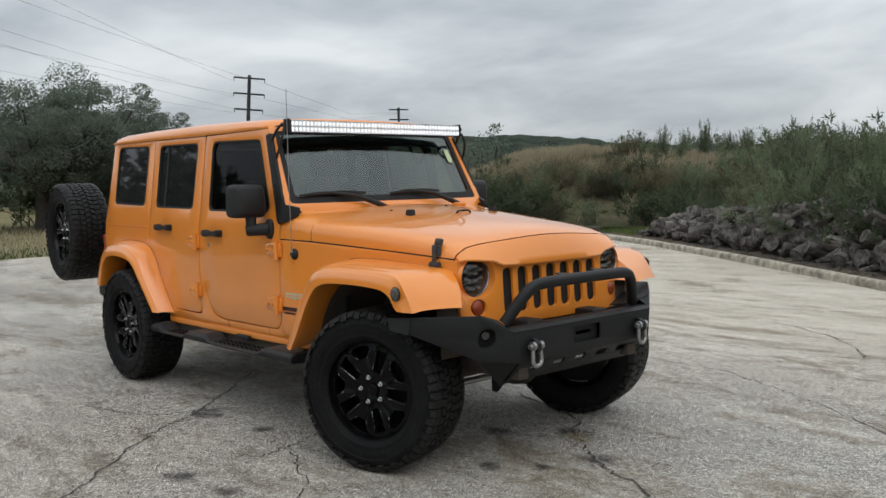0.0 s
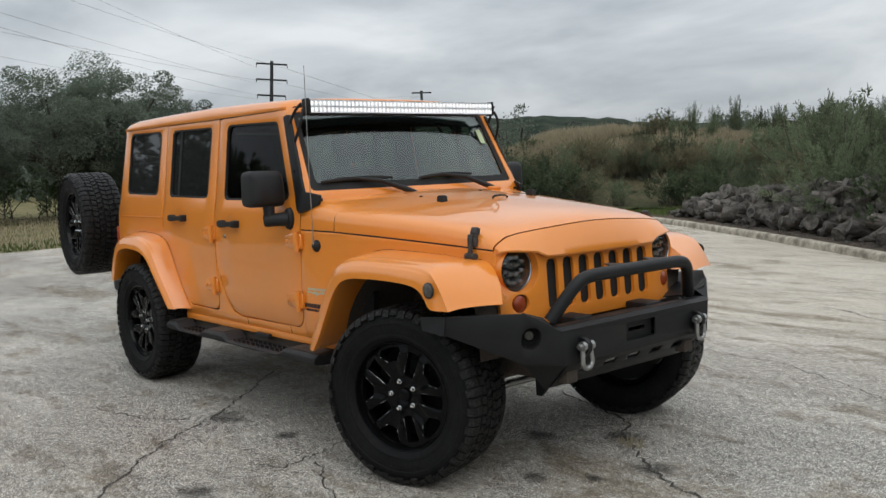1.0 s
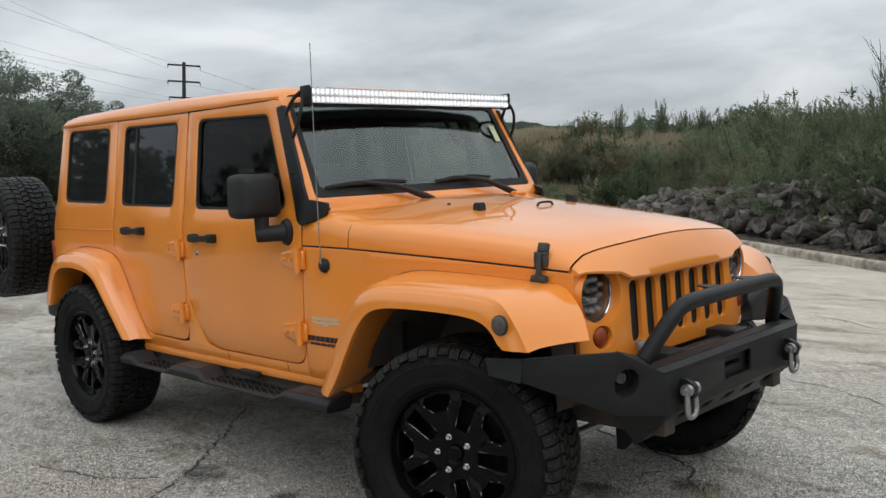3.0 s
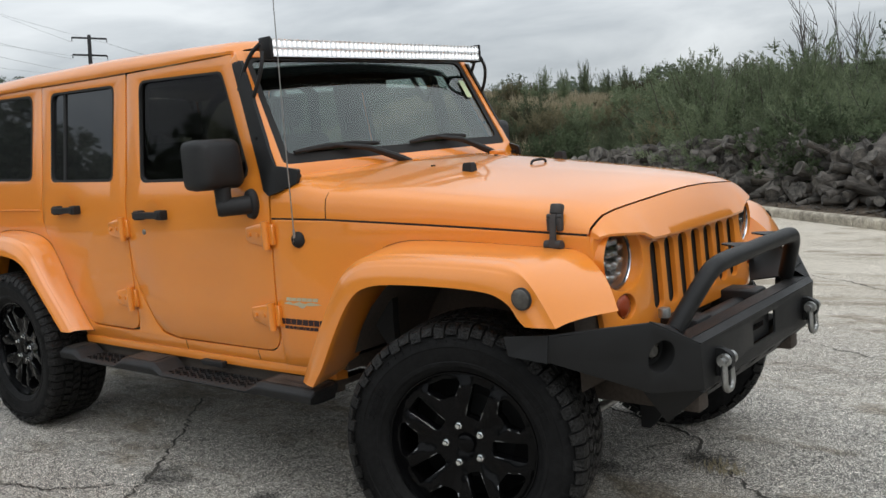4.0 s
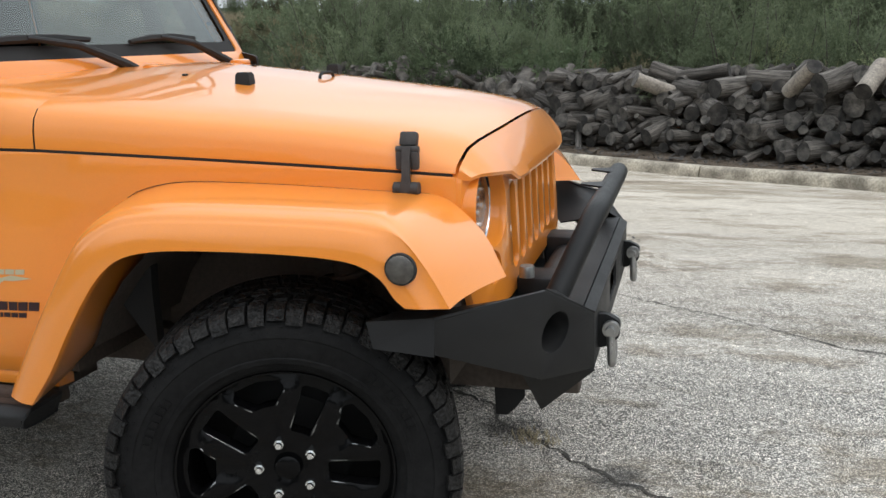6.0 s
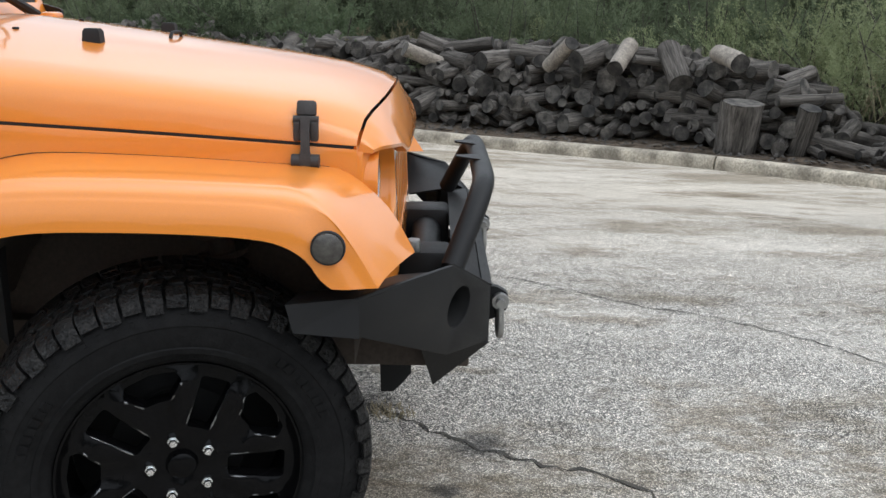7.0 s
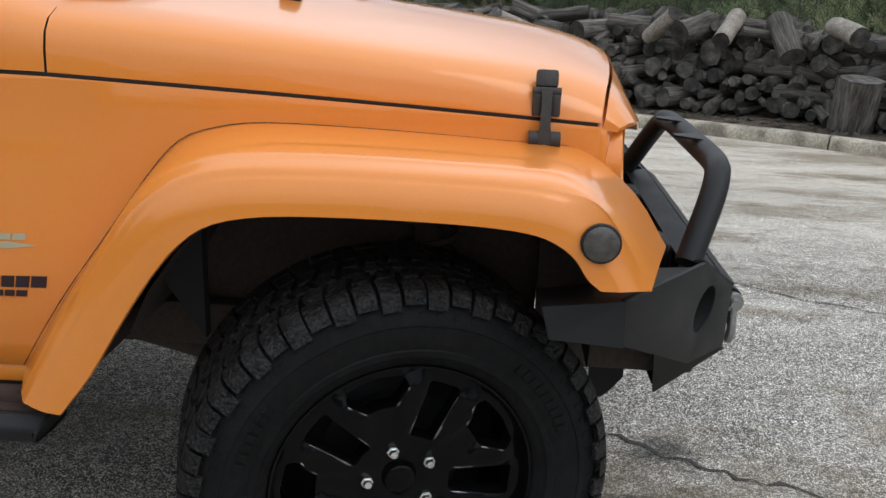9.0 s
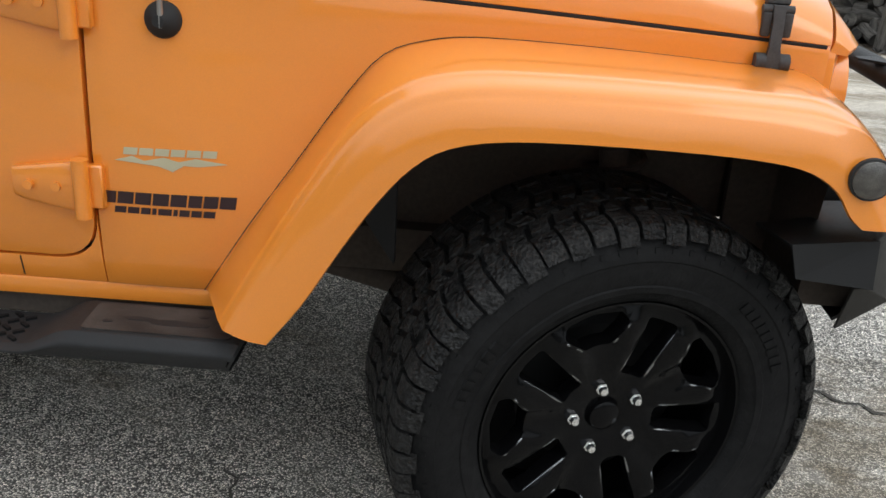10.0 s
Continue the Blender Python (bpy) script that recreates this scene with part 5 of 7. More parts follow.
for sign in (-1, 1):
    f = flare(FRONT, sign, "front_flare")
    part("side_marker", moved(revolve([(0.001, -0.012), (0.020, -0.011), (0.029, -0.006), (0.031, 0.004)], 28), Matrix.Translation((0.328, sign * 0.950, 0.910)) @ pose(0, 0, 0, 4, 0, 0) @ Matrix.Diagonal((1, 1 if sign < 0 else -1, 1, 1))), SMOKE, f, "round smoked side marker")
    part("marker_ring", moved(revolve([(0.030, -0.004), (0.0325, -0.003), (0.033, 0.004), (0.030, 0.004)], 28, "y", True), Matrix.Translation((0.328, sign * 0.950, 0.910)) @ Matrix.Diagonal((1, 1 if sign < 0 else -1, 1, 1))), SEAL, f)
    flare(REAR, sign, "rear_flare")
    for cx in (0.0, -2.946):
        rings = []
        for k in range(15):
            a = radians(13 + 147 * k / 14)
            r = 0.55
            rings.append([(min(cx + r * math.cos(a), 0.355), sign * y, 0.45 + r * math.sin(a)) for y in (0.40, 0.60, 0.80 - (0.10 * max(0.0, math.cos(a)) if cx == 0 else 0))])
        part("wheel_well", loft(rings, False, False), DARK, car)
        part("well_wall", box(cx - 0.55, cx + (0.26 if cx == 0 else 0.5), sign * 0.40 - 0.01, sign * 0.40 + 0.01, 0.55, 1.0), DARK, car)
        if cx == 0:
            part("well_wall", box(0.26, 0.385, sign * 0.45 - 0.01, sign * 0.45 + 0.01, 0.55, 0.84), DARK, car)

# front bumper: folded black steel plate with a hoop, shackles and round lamp holes


def plate(points, thick=0.006, bm=None):
    """A flat polygon plate of some thickness."""
    pts = [Vector(p) for p in points]
    n = (pts[1] - pts[0]).cross(pts[2] - pts[0]).normalized() * thick
    return loft([pts, [p + n for p in pts]], True, True, bm)


def mirrored(points, sign):
    return [(x, sign * -y, z) for x, y, z in points]


def on_face(u, v, inward):
    return Vector((0.690 - inward, u, v))


def on_skid(u, v, inward):
    p = Vector((0.690, u, 0.565)).lerp(Vector((0.560, u, 0.445)), v)
    return p + Vector((-0.68, 0, 0.73)) * inward


face = [Vector(q) for q in ((-0.51, 0.565), (0.51, 0.565), (0.525, 0.708), (-0.525, 0.708))]
mouth = rounded([(-0.105, 0.606), (0.105, 0.606), (0.105, 0.688), (-0.105, 0.688)], 0.012, 3)
bumper = part("bumper", panel([face, mouth], on_face, 0.008, bevel=0.001), POWDER, car, "matt black steel bumper with tubular hoop", m=Matrix.Translation((-0.028, 0, 0.0)))
skid = [Vector(q) for q in ((-0.49, 0.0), (0.49, 0.0), (0.47, 1.0), (-0.47, 1.0))]
slots = [rounded([(y - 0.045, 0.22), (y + 0.03, 0.22), (y + 0.045, 0.52), (y - 0.03, 0.52)], 0.08, 4) for y in (-0.33, -0.165, 0.0, 0.165, 0.33)]
part("skid_plate", panel([skid, *slots], on_skid, 0.008, bevel=0.002), POWDER, bumper)
part("top_plate", plate([(0.690, -0.525, 0.708), (0.690, 0.525, 0.708), (0.665, 0.54, 0.722), (0.665, -0.54, 0.722)]), POWDER, bumper)
part("top_plate", plate([(0.665, -0.54, 0.722), (0.665, 0.54, 0.722), (0.600, 0.54, 0.718), (0.600, -0.54, 0.718)]), POWDER, bumper)
part("winch_tray", box(0.40, 0.60, -0.42, 0.42, 0.575, 0.60, 0.004), POWDER, bumper)
bm = bmesh.new()
tube([(0.53, -0.20, 0.665), (0.53, 0.20, 0.665)], 0.045, 18, bm)
for y in (-0.27, 0.23):
    box(0.46, 0.60, y - 0.06, y + 0.06, 0.60, 0.735, 0.015, 2, bm)
part("winch", bm, POWDER, bumper)
part("fairlead", panel([rounded([(-0.110, 0.600), (0.110, 0.600), (0.110, 0.692), (-0.110, 0.692)], 0.01, 3), rounded([(-0.06, 0.638), (0.06, 0.638), (0.06, 0.658), (-0.06, 0.658)], 0.008, 3)], lambda u, v, i: Vector((0.664 - i, u, v)), 0.02), POWDER, bumper)
part("cap", moved(revolve([(0.001, 0.03), (0.018, 0.03), (0.02, 0.024), (0.02, 0.0)], 18, "z"), Matrix.Translation((0.50, -0.36, 0.745))), STEEL, bumper)
for sign in (-1, 1):
    R, E1, E2 = (0.594, -0.655, 0.796), (0.410, -0.905, 0.800), (0.411, -0.920, 0.722)
    F1, F2, TIP, B = (0.690, -0.525, 0.708), (0.690, -0.510, 0.565), (0.556, -0.490, 0.442), (0.525, -0.60, 0.585)
    EN, EB = (0.270, -0.925, 0.790), (0.285, -0.930, 0.735)
    # side skin with the lamp hole
    o = Vector(F1)
    ex = (Vector(E1) - Vector(F2)).normalized()
    nrm = (Vector(E1) - Vector(F1)).cross(Vector(F2) - Vector(F1)).normalized()
    if nrm.y > 0:
        nrm = -nrm
    ex = (ex - nrm * ex.dot(nrm)).normalized()
    ey = nrm.cross(ex).normalized()
    if ey.z < 0:
        ey = -ey

    def flat2(p):
        d = Vector(p) - o
        return Vector((d.dot(ex), d.dot(ey)))

    def on_wing(u, v, inward, sign=sign, o=o, ex=ex, ey=ey, nrm=nrm):
        p = o + ex * u + ey * v - nrm * inward
        return Vector((p.x, -sign * p.y, p.z))

    hole2 = flat2((0.600, -0.615, 0.690))
    skin = [flat2(p) for p in (F1, R, E1, E2, B, F2)]
    hole = [Vector((hole2.x + 0.040 * math.cos(a), hole2.y + 0.050 * math.sin(a))) for a in (2 * math.pi * k / 28 for k in range(28))]
    wing = part("wing", panel([skin, hole], on_wing, 0.008, bevel=0.002), POWDER, bumper)
    part("lamp_well", loft([[on_wing(q.x, q.y, d) for q in hole] for d in (0.006, 0.075)], True, False), SEAL, wing)
    part("lamp_back", loft([[on_wing(q.x, q.y, d) for q in hole] for d in (0.072, 0.078)], True), SEAL, wing)
    part("fog_lamp", moved(revolve([(0.001, 0.006), (0.018, 0.005), (0.026, -0.004), (0.028, -0.03)], 20, "x"), Matrix.Translation(on_wing(hole2.x, hole2.y, 0.062)) @ pose(0, 0, 0, 0, 0, 45 * sign)), SMOKE, wing, "small round fog lamp")
    part("wing_end", plate(mirrored([E1, EN, EB, E2], sign), 0.006), POWDER, bumper)
    part("wing_top", plate(mirrored([R, E1, (0.385, -0.68, 0.752), (0.470, -0.47, 0.715), (0.600, -0.50, 0.732), (0.625, -0.590, 0.768)], sign), 0.005), POWDER, bumper)
    part("wing_top", plate(mirrored([R, F1, (0.665, -0.54, 0.722), (0.600, -0.54, 0.760)], sign), 0.005), POWDER, bumper)
    part("wing_top", plate(mirrored([E1, EN, (0.27, -0.74, 0.755), (0.385, -0.68, 0.752)], sign), 0.005), POWDER, bumper)
    part("chin", plate(mirrored([F2, B, TIP], sign), 0.006), POWDER, bumper)
    part("frame_plate", plate(mirrored([(0.50, -0.415, 0.60), (0.502, -0.415, 0.435), (0.475, -0.415, 0.40), (0.455, -0.415, 0.382), (0.425, -0.415, 0.382), (0.418, -0.415, 0.60)], sign), 0.012), POWDER, bumper)
    # shackle on its tab
    y = sign * 0.408
    part("tab", loft([[(0.66 + q.x, y + d, 0.628 + q.y) for q in rounded([(0.0, -0.045), (0.045, -0.04), (0.082, -0.012), (0.082, 0.030), (0.05, 0.046), (0.0, 0.046)], 0.02, 3)] for d in (-0.012, 0.012)], True), POWDER, bumper)
    pts = []
    for k in range(17):
        a = math.pi * k / 16
        pts.append((0.724, y + 0.034 * math.cos(a) * (1.0 if 0.25 < k / 16 < 0.75 else 0.86), 0.575 - 0.030 * math.sin(a)))
    bow = [(0.722, y + 0.024, 0.640), (0.722, y + 0.026, 0.612)] + pts + [(0.722, y - 0.026, 0.612), (0.722, y - 0.024, 0.640)]
    sh = part("shackle", tube(bow, 0.0105, 10), STEEL, bumper, "galvanised steel bow shackle")
    part("pin", tube([(0.722, y - 0.050, 0.640), (0.722, y + 0.042, 0.640)], 0.0115, 12), STEEL, sh)
    for d in (-0.024, 0.024):
        part("eye", tube([(0.722, y + d - 0.009, 0.640), (0.722, y + d + 0.009, 0.640)], 0.021, 16), STEEL, sh)
hoop = curve_points([(0.598, -0.495, 0.742), (0.625, -0.455, 0.805), (0.652, -0.412, 0.868), (0.667, -0.372, 0.905), (0.675, -0.318, 0.920), (0.678, -0.20, 0.924), (0.678, 0.20, 0.924), (0.675, 0.318, 0.920), (0.667, 0.372, 0.905), (0.652, 0.412, 0.868), (0.625, 0.455, 0.805), (0.598, 0.495, 0.742)], 4)
hoop_ob = part("hoop", tube(hoop, 0.0285, 18), POWDER, bumper, "black steel tube hoop")
for y in (-0.135, 0.135):
    part("lamp_tab", plate([(0.672, y - 0.045, 0.948), (0.672, y + 0.045, 0.948), (0.61, y + 0.012, 0.950), (0.61, y - 0.012, 0.950)], 0.005), POWDER, hoop_ob)

# wheels


def wheel_meshes():
    out = {}

    def keep(name, bm, mat, angle=38.0):
        finish(bm, angle)
        me = bpy.data.meshes.new(name)
        bm.to_mesh(me)
        bm.free()
        me.materials.append(mat)
        out[name] = me

    # painted rim face: slots between the nuts, corner windows behind them
    loops = [circle(0, 0, 0.251, 60)]
    for k in range(5):
        a = radians(69 + 72 * k)
        d, s = Vector((math.cos(a), math.sin(a))), Vector((-math.sin(a), math.cos(a)))
        loops.append(rounded([d * 0.098 - s * 0.024, d * 0.098 + s * 0.024, d * 0.223 + s * 0.034, d * 0.223 - s * 0.034], 0.010, 3))
        a = radians(105 + 72 * k)
        d, s = Vector((math.cos(a), math.sin(a))), Vector((-math.sin(a), math.cos(a)))
        loops.append(rounded([d * 0.168 - s * 0.024, d * 0.168 + s * 0.024, d * 0.208 + s * 0.063, d * 0.228 + s * 0.054, d * 0.236, d * 0.228 - s * 0.054, d * 0.208 - s * 0.063], 0.010, 3))

    def on_rim(u, v, inward):
        r = math.hypot(u, v)
        turn = math.atan2(v, u) - radians(69)
        y = 0.0065 * math.cos(10 * turn) * max(0.0, min(1.0, (r - 0.07) / 0.05, (0.245 - r) / 0.03)) - 0.082 - 0.030 * min(1.0, r / 0.2) + (0.008 * max(0.0, (r - 0.2) / 0.05)) + 0.012 * max(0.0, 1 - r / 0.05)
        return Vector((u, y + inward, v))

    keep("wheel", panel(loops, on_rim, 0.040, cuts_u=[-0.24 + 0.02 * k for k in range(25)], cuts_v=[-0.24 + 0.02 * k for k in range(25)], bevel=0.006), RIM)
    keep("rim_barrel", revolve([(0.263, -0.122), (0.261, -0.128), (0.256, -0.126), (0.252, -0.112), (0.246, -0.09), (0.232, 0.0), (0.236, 0.12), (0.256, 0.13), (0.266, 0.10), (0.268, -0.10)], 60, "y", True), RIM)
    keep("hub_plate", revolve([(0.001, 0.0), (0.15, 0.0), (0.16, 0.012), (0.232, 0.035), (0.232, 0.05)], 40), POWDER)
    keep("centre_cap", revolve([(0.001, -0.094), (0.026, -0.094), (0.030, -0.091), (0.032, -0.075), (0.044, -0.070), (0.046, -0.06)], 32), RIM)
    b = revolve([(0.001, -0.110), (0.0078, -0.109), (0.0094, -0.105), (0.0094, -0.099), (0.0124, -0.098), (0.0124, -0.086), (0.0145, -0.083), (0.0145, -0.074)], 6)
    keep("lug_nut", b, CHROME, 25)
    keep("tyre", revolve([(0.260, -0.116), (0.265, -0.128), (0.277, -0.137), (0.285, -0.141), (0.288, -0.145), (0.300, -0.147), (0.303, -0.145), (0.335, -0.1525), (0.350, -0.1525), (0.353, -0.155), (0.358, -0.1545), (0.384, -0.147), (0.403, -0.132), (0.411, -0.10), (0.413, 0.0),
                           (0.411, 0.10), (0.403, 0.132), (0.384, 0.147), (0.335, 0.1525), (0.28, 0.14), (0.265, 0.128), (0.260, 0.116)], 72, "y", True), RUBBER)
    b = bmesh.new()
    rng = random.Random(7)

    def block(poly, a0, a1, skew):
        rings = []
        for a in (a0, a1):
            ring = []
            for r, w in poly:
                t = a + skew * w
                ring.append((r * math.cos(t), w, r * math.sin(t)))
            rings.append(ring)
        loft(rings, True, True, b)

    NB = 58
    pitch = 2 * math.pi / NB
    for k in range(NB):
        a = k * pitch
        for sgn in (-1, 1):
            long = (k + (sgn > 0)) % 2
            low = 0.385 if long else 0.396
            inn = 0.088 if long else 0.098
            block([(0.402, sgn * inn), (0.4235, sgn * inn), (0.4235, sgn * 0.126), (0.4165, sgn * 0.142), (0.405, sgn * 0.1505), (low, sgn * 0.1585), (low - 0.004, sgn * 0.148), (0.392, sgn * 0.13)], a + (0.05 + rng.uniform(-0.03, 0.03)) * pitch, a + (0.91 + rng.uniform(-0.05, 0.03)) * pitch, 0.0)
            mid = 0.55 * pitch
            block([(0.402, sgn * 0.046), (0.4245, sgn * 0.046), (0.4245, sgn * 0.084), (0.402, sgn * 0.084)], a + mid + 0.06 * pitch, a + mid + 0.80 * pitch, sgn * 0.55)
            block([(0.402, sgn * 0.006), (0.4250, sgn * 0.006), (0.4250, sgn * 0.040), (0.402, sgn * 0.040)], a + (0.2 if sgn > 0 else 0.6) * pitch, a + (0.92 if sgn > 0 else 1.32) * pitch, -sgn * 0.9)
    keep("tread", b, TREAD, 25)
    b = bmesh.new()
    for start, count in ((0.35, 9), (2.45, 7), (4.55, 9)):
        for k in range(count):
            a = start + 0.062 * k
            block([(0.316, -0.1500), (0.318, -0.1520), (0.336, -0.1552), (0.339, -0.1530)], a, a + 0.046, 0.0)
    for k in range(70):
        a = 2 * math.pi * k / 70
        block([(0.366, -0.1520), (0.367, -0.1538), (0.376, -0.1508), (0.377, -0.1485)], a, a + 0.02, 0.0)
    keep("sidewall_lettering", b, RUBBER, 25)
    # thin strips along the slot sides, highlights made as grey metal
    b = bmesh.new()
    for loop in loops[1:]:
        ring = [on_rim(q.x, q.y, 0.0012) for q in scaled(loop, 0.004)]
        n = len(ring)
        for k in range(n):
            p, q = ring[k], ring[(k + 1) % n]
            outward = Vector((p.x + q.x, 0, p.z + q.z)).normalized()
            if (q - p).length > 0.03 and abs((q - p).normalized().dot(outward)) > 0.6:
                tube([p, p.lerp(q, 0.1), p.lerp(q, 0.9), q], [0.0010, 0.0034, 0.0034, 0.0010], 6, b)
    keep("spoke_edge", b, SPOKE_GLINT, 60)
    return out


WHEEL = wheel_meshes()


def add_wheel(m, name="wheel"):
    w = new(name, WHEEL["wheel"])
    w.parent, w.matrix_basis = car, (m if name == "spare_wheel" else STANCE.inverted() @ AXLES @ m) @ TYRE
    tagged(w, "gloss black wheel with chunky mud tyre")
    for key in ("rim_barrel", "hub_plate", "centre_cap", "spoke_edge", "sidewall_lettering", "tyre", "tread"):
        o = new(key, WHEEL[key])
        o.parent = w
        if key in ("sidewall_lettering", "tread", "spoke_edge"):
            tagged(o, kind="stuff")
    for k in range(5):
        a = radians(105 + 72 * k)
        o = new("lug_nut", WHEEL["lug_nut"])
        o.parent, o.matrix_basis = w, Matrix.Translation((0.0672 * math.cos(a), 0, 0.0672 * math.sin(a)))
    return w


HUB = 0.409
AXLES = pose(0.025, -0.010, 0, 0, 0, 0.6)
TYRE = Matrix.Diagonal((0.945, 0.978, 0.945, 1))
add_wheel(pose(-0.025, -0.774, HUB, 0, 0, 18.2))
add_wheel(pose(-0.035, 0.765, HUB, 0, 40, 198.2))
add_wheel(pose(-2.918, -0.780, HUB + 0.016, 0, 25, 0))
add_wheel(pose(-2.918, 0.780, HUB + 0.016, 0, 70, 180))
add_wheel(pose(-4.11, -0.795, 1.112, 0, 15, -3), "spare_wheel")

# side steps: moulded black boards with ribbed treads between raised blocks
for sign in (-1, 1):
    rings = []
    for x, up in ((-0.640, -0.010), (-0.646, -0.002), (-0.665, 0.0), (-0.955, 0.0), (-0.975, -0.004), (-1.028, -0.032), (-1.045, -0.036), (-1.610, -0.036), (-1.622, -0.033), (-1.668, -0.004), (-1.685, 0.0), (-1.915, 0.0), (-1.930, -0.003), (-1.985, -0.033), (-2.0, -0.036), (-2.285, -0.036), (-2.30, -0.032), (-2.345, -0.004), (-2.36, 0.0), (-2.46, 0.0), (-2.475, -0.012)):
        prof = rounded([(0.775, 0.450), (0.775, 0.510 + up, 0.004), (0.888, 0.506 + up, 0.010), (0.910, 0.488 + up * 0.7, 0.012), (0.897, 0.452, 0.012), (0.84, 0.447)], 0.012, 3)
        rings.append([(x - (0.5 * (0.51 - q.y) if x > -0.65 else 0.0), sign * q.x, q.y) for q in prof])
    step = part("side_step", loft(rings, True), PLASTIC, car, "dusty black moulded side step with ribbed treads", angle=30)
    for x0, x1 in ((-0.940, -0.668), (-1.905, -1.700), (-2.452, -2.372)):
        part("step_pad", panel([rounded([(x0, 0.786), (x1, 0.786), (x1, 0.880), (x0, 0.880)], 0.012, 3)], lambda u, v, i, sign=sign: Vector((u, sign * v, 0.5125 - 0.035 * (v - 0.775) - i)), 0.005), DUSTY, step, "dusty flat pad")
    for x, y, a, b in ((-0.775, 0.842, 0.060, 0.010), (-0.845, 0.835, 0.030, 0.007), (-0.700, 0.826, 0.012, 0.005), (-0.735, 0.812, 0.009, 0.004), (-0.685, 0.800, 0.016, 0.008), (-0.900, 0.850, 0.010, 0.005)):
        if sign < 0:
            blot = [(x + a * (1 + 0.3 * noise.noise((3 * math.cos(q), 3 * math.sin(q), 9 * x))) * math.cos(q), -y - b * (1 + 0.5 * noise.noise((2 * math.cos(q), 2 * math.sin(q), 7 * x))) * math.sin(q)) for q in (2 * math.pi * k / 22 for k in range(22))]
            part("damp_stain", loft([[(u, v, 0.5129 + h - 0.035 * (-v - 0.775)) for u, v in blot] for h in (-0.001, 0.0004)], True), PLASTIC, step)
    for x0, x1 in ((-1.60, -1.055), (-2.275, -2.01)):
        n = int((x1 - x0) / 0.026)
        bm = bmesh.new()
        for k in range(n):
            x = x0 + (x1 - x0) * (k + 0.5) / n
            for j in range(4):
                y = 0.795 + 0.024 * j + (0.010 if k % 2 else 0)
                b = box(-0.010, 0.010, -0.0035, 0.0035, -0.002, 0.005)
                moved(b, Matrix.Translation((x, sign * y, 0.4740 - 0.035 * (y - 0.775))) @ pose(0, 0, 0, 0, 0, 35 if (k + j) % 2 else -35))
                join(bm, b)
        part("tread_ribs", bm, RUBBER, step)
    for x in (-0.78, -1.72, -2.40):
        part("bracket", box(x - 0.03, x + 0.03, sign * 0.78 - 0.28 * (sign > 0), sign * 0.78 + 0.28 * (sign < 0), 0.452, 0.476), DARK, step)

# antenna
am = part("antenna", moved(revolve([(0.001, -0.026), (0.010, -0.026), (0.016, -0.020), (0.027, -0.012), (0.031, -0.004), (0.031, 0.004)], 24), Matrix.Translation((-0.792, -side_y(-0.792, 1.040), 1.040))), SEAL, car, "thin whip antenna on a round black base")
part("ferrule", tube([(-0.790, -0.790, 1.030), (-0.788, -0.792, 1.080)], [0.006, 0.0045], 8), STEEL, am)
part("whip", tube([(-0.788, -0.792, 1.075), (-0.77, -0.805, 1.4), (-0.735, -0.822, 1.95)], [0.0026, 0.0022, 0.0018], 6), STEEL, am)

# open tailgate behind, carrying the spare wheel
rings = [[(x, y, z) for x, z in rounded([(-3.53, 0.70), (-4.50, 0.70), (-4.50, 1.18), (-3.53, 1.18)], 0.03, 3)] for y in (-0.60, -0.52)]
tg = part("tailgate", loft(rings, True), ORANGE, car, "open orange tailgate holding the spare wheel")
part("carrier", box(-4.20, -4.02, -0.78, -0.60, 1.05, 1.24, 0.02), POWDER, tg)
part("hinge_arm", box(-3.80, -3.52, -0.70, -0.60, 1.02, 1.10, 0.01), POWDER, tg)
part("hinge_arm", box(-3.80, -3.52, -0.70, -0.60, 0.80, 0.88, 0.01), POWDER, tg)
part("tail_lamp", box(-3.545, -3.50, -0.80, -0.68, 0.86, 1.10, 0.012), AMBER, car)
part("tail_lamp", box(-3.545, -3.50, 0.68, 0.80, 0.86, 1.10, 0.012), AMBER, car)
part("rear_bumper", box(-3.70, -3.50, -0.80, 0.80, 0.60, 0.755, 0.03, 3), PLASTIC, car, "black rear bumper")
part("rear_pane", panel([[Vector(q) for q in ((-0.62, 1.22), (0.62, 1.22), (0.58, 1.76), (-0.58, 1.76))]], lambda u, v, i: Vector((-3.49 + 0.05 * (v - 1.2) / 0.5 + i, u, v)), 0.006), TINT, car)
for sign in (-1, 1):
    part("rear_post", box(-3.50, -3.43, sign * 0.72 - 0.06, sign * 0.72 + 0.035, 0.70, 1.18, 0.01), ORANGE, car)

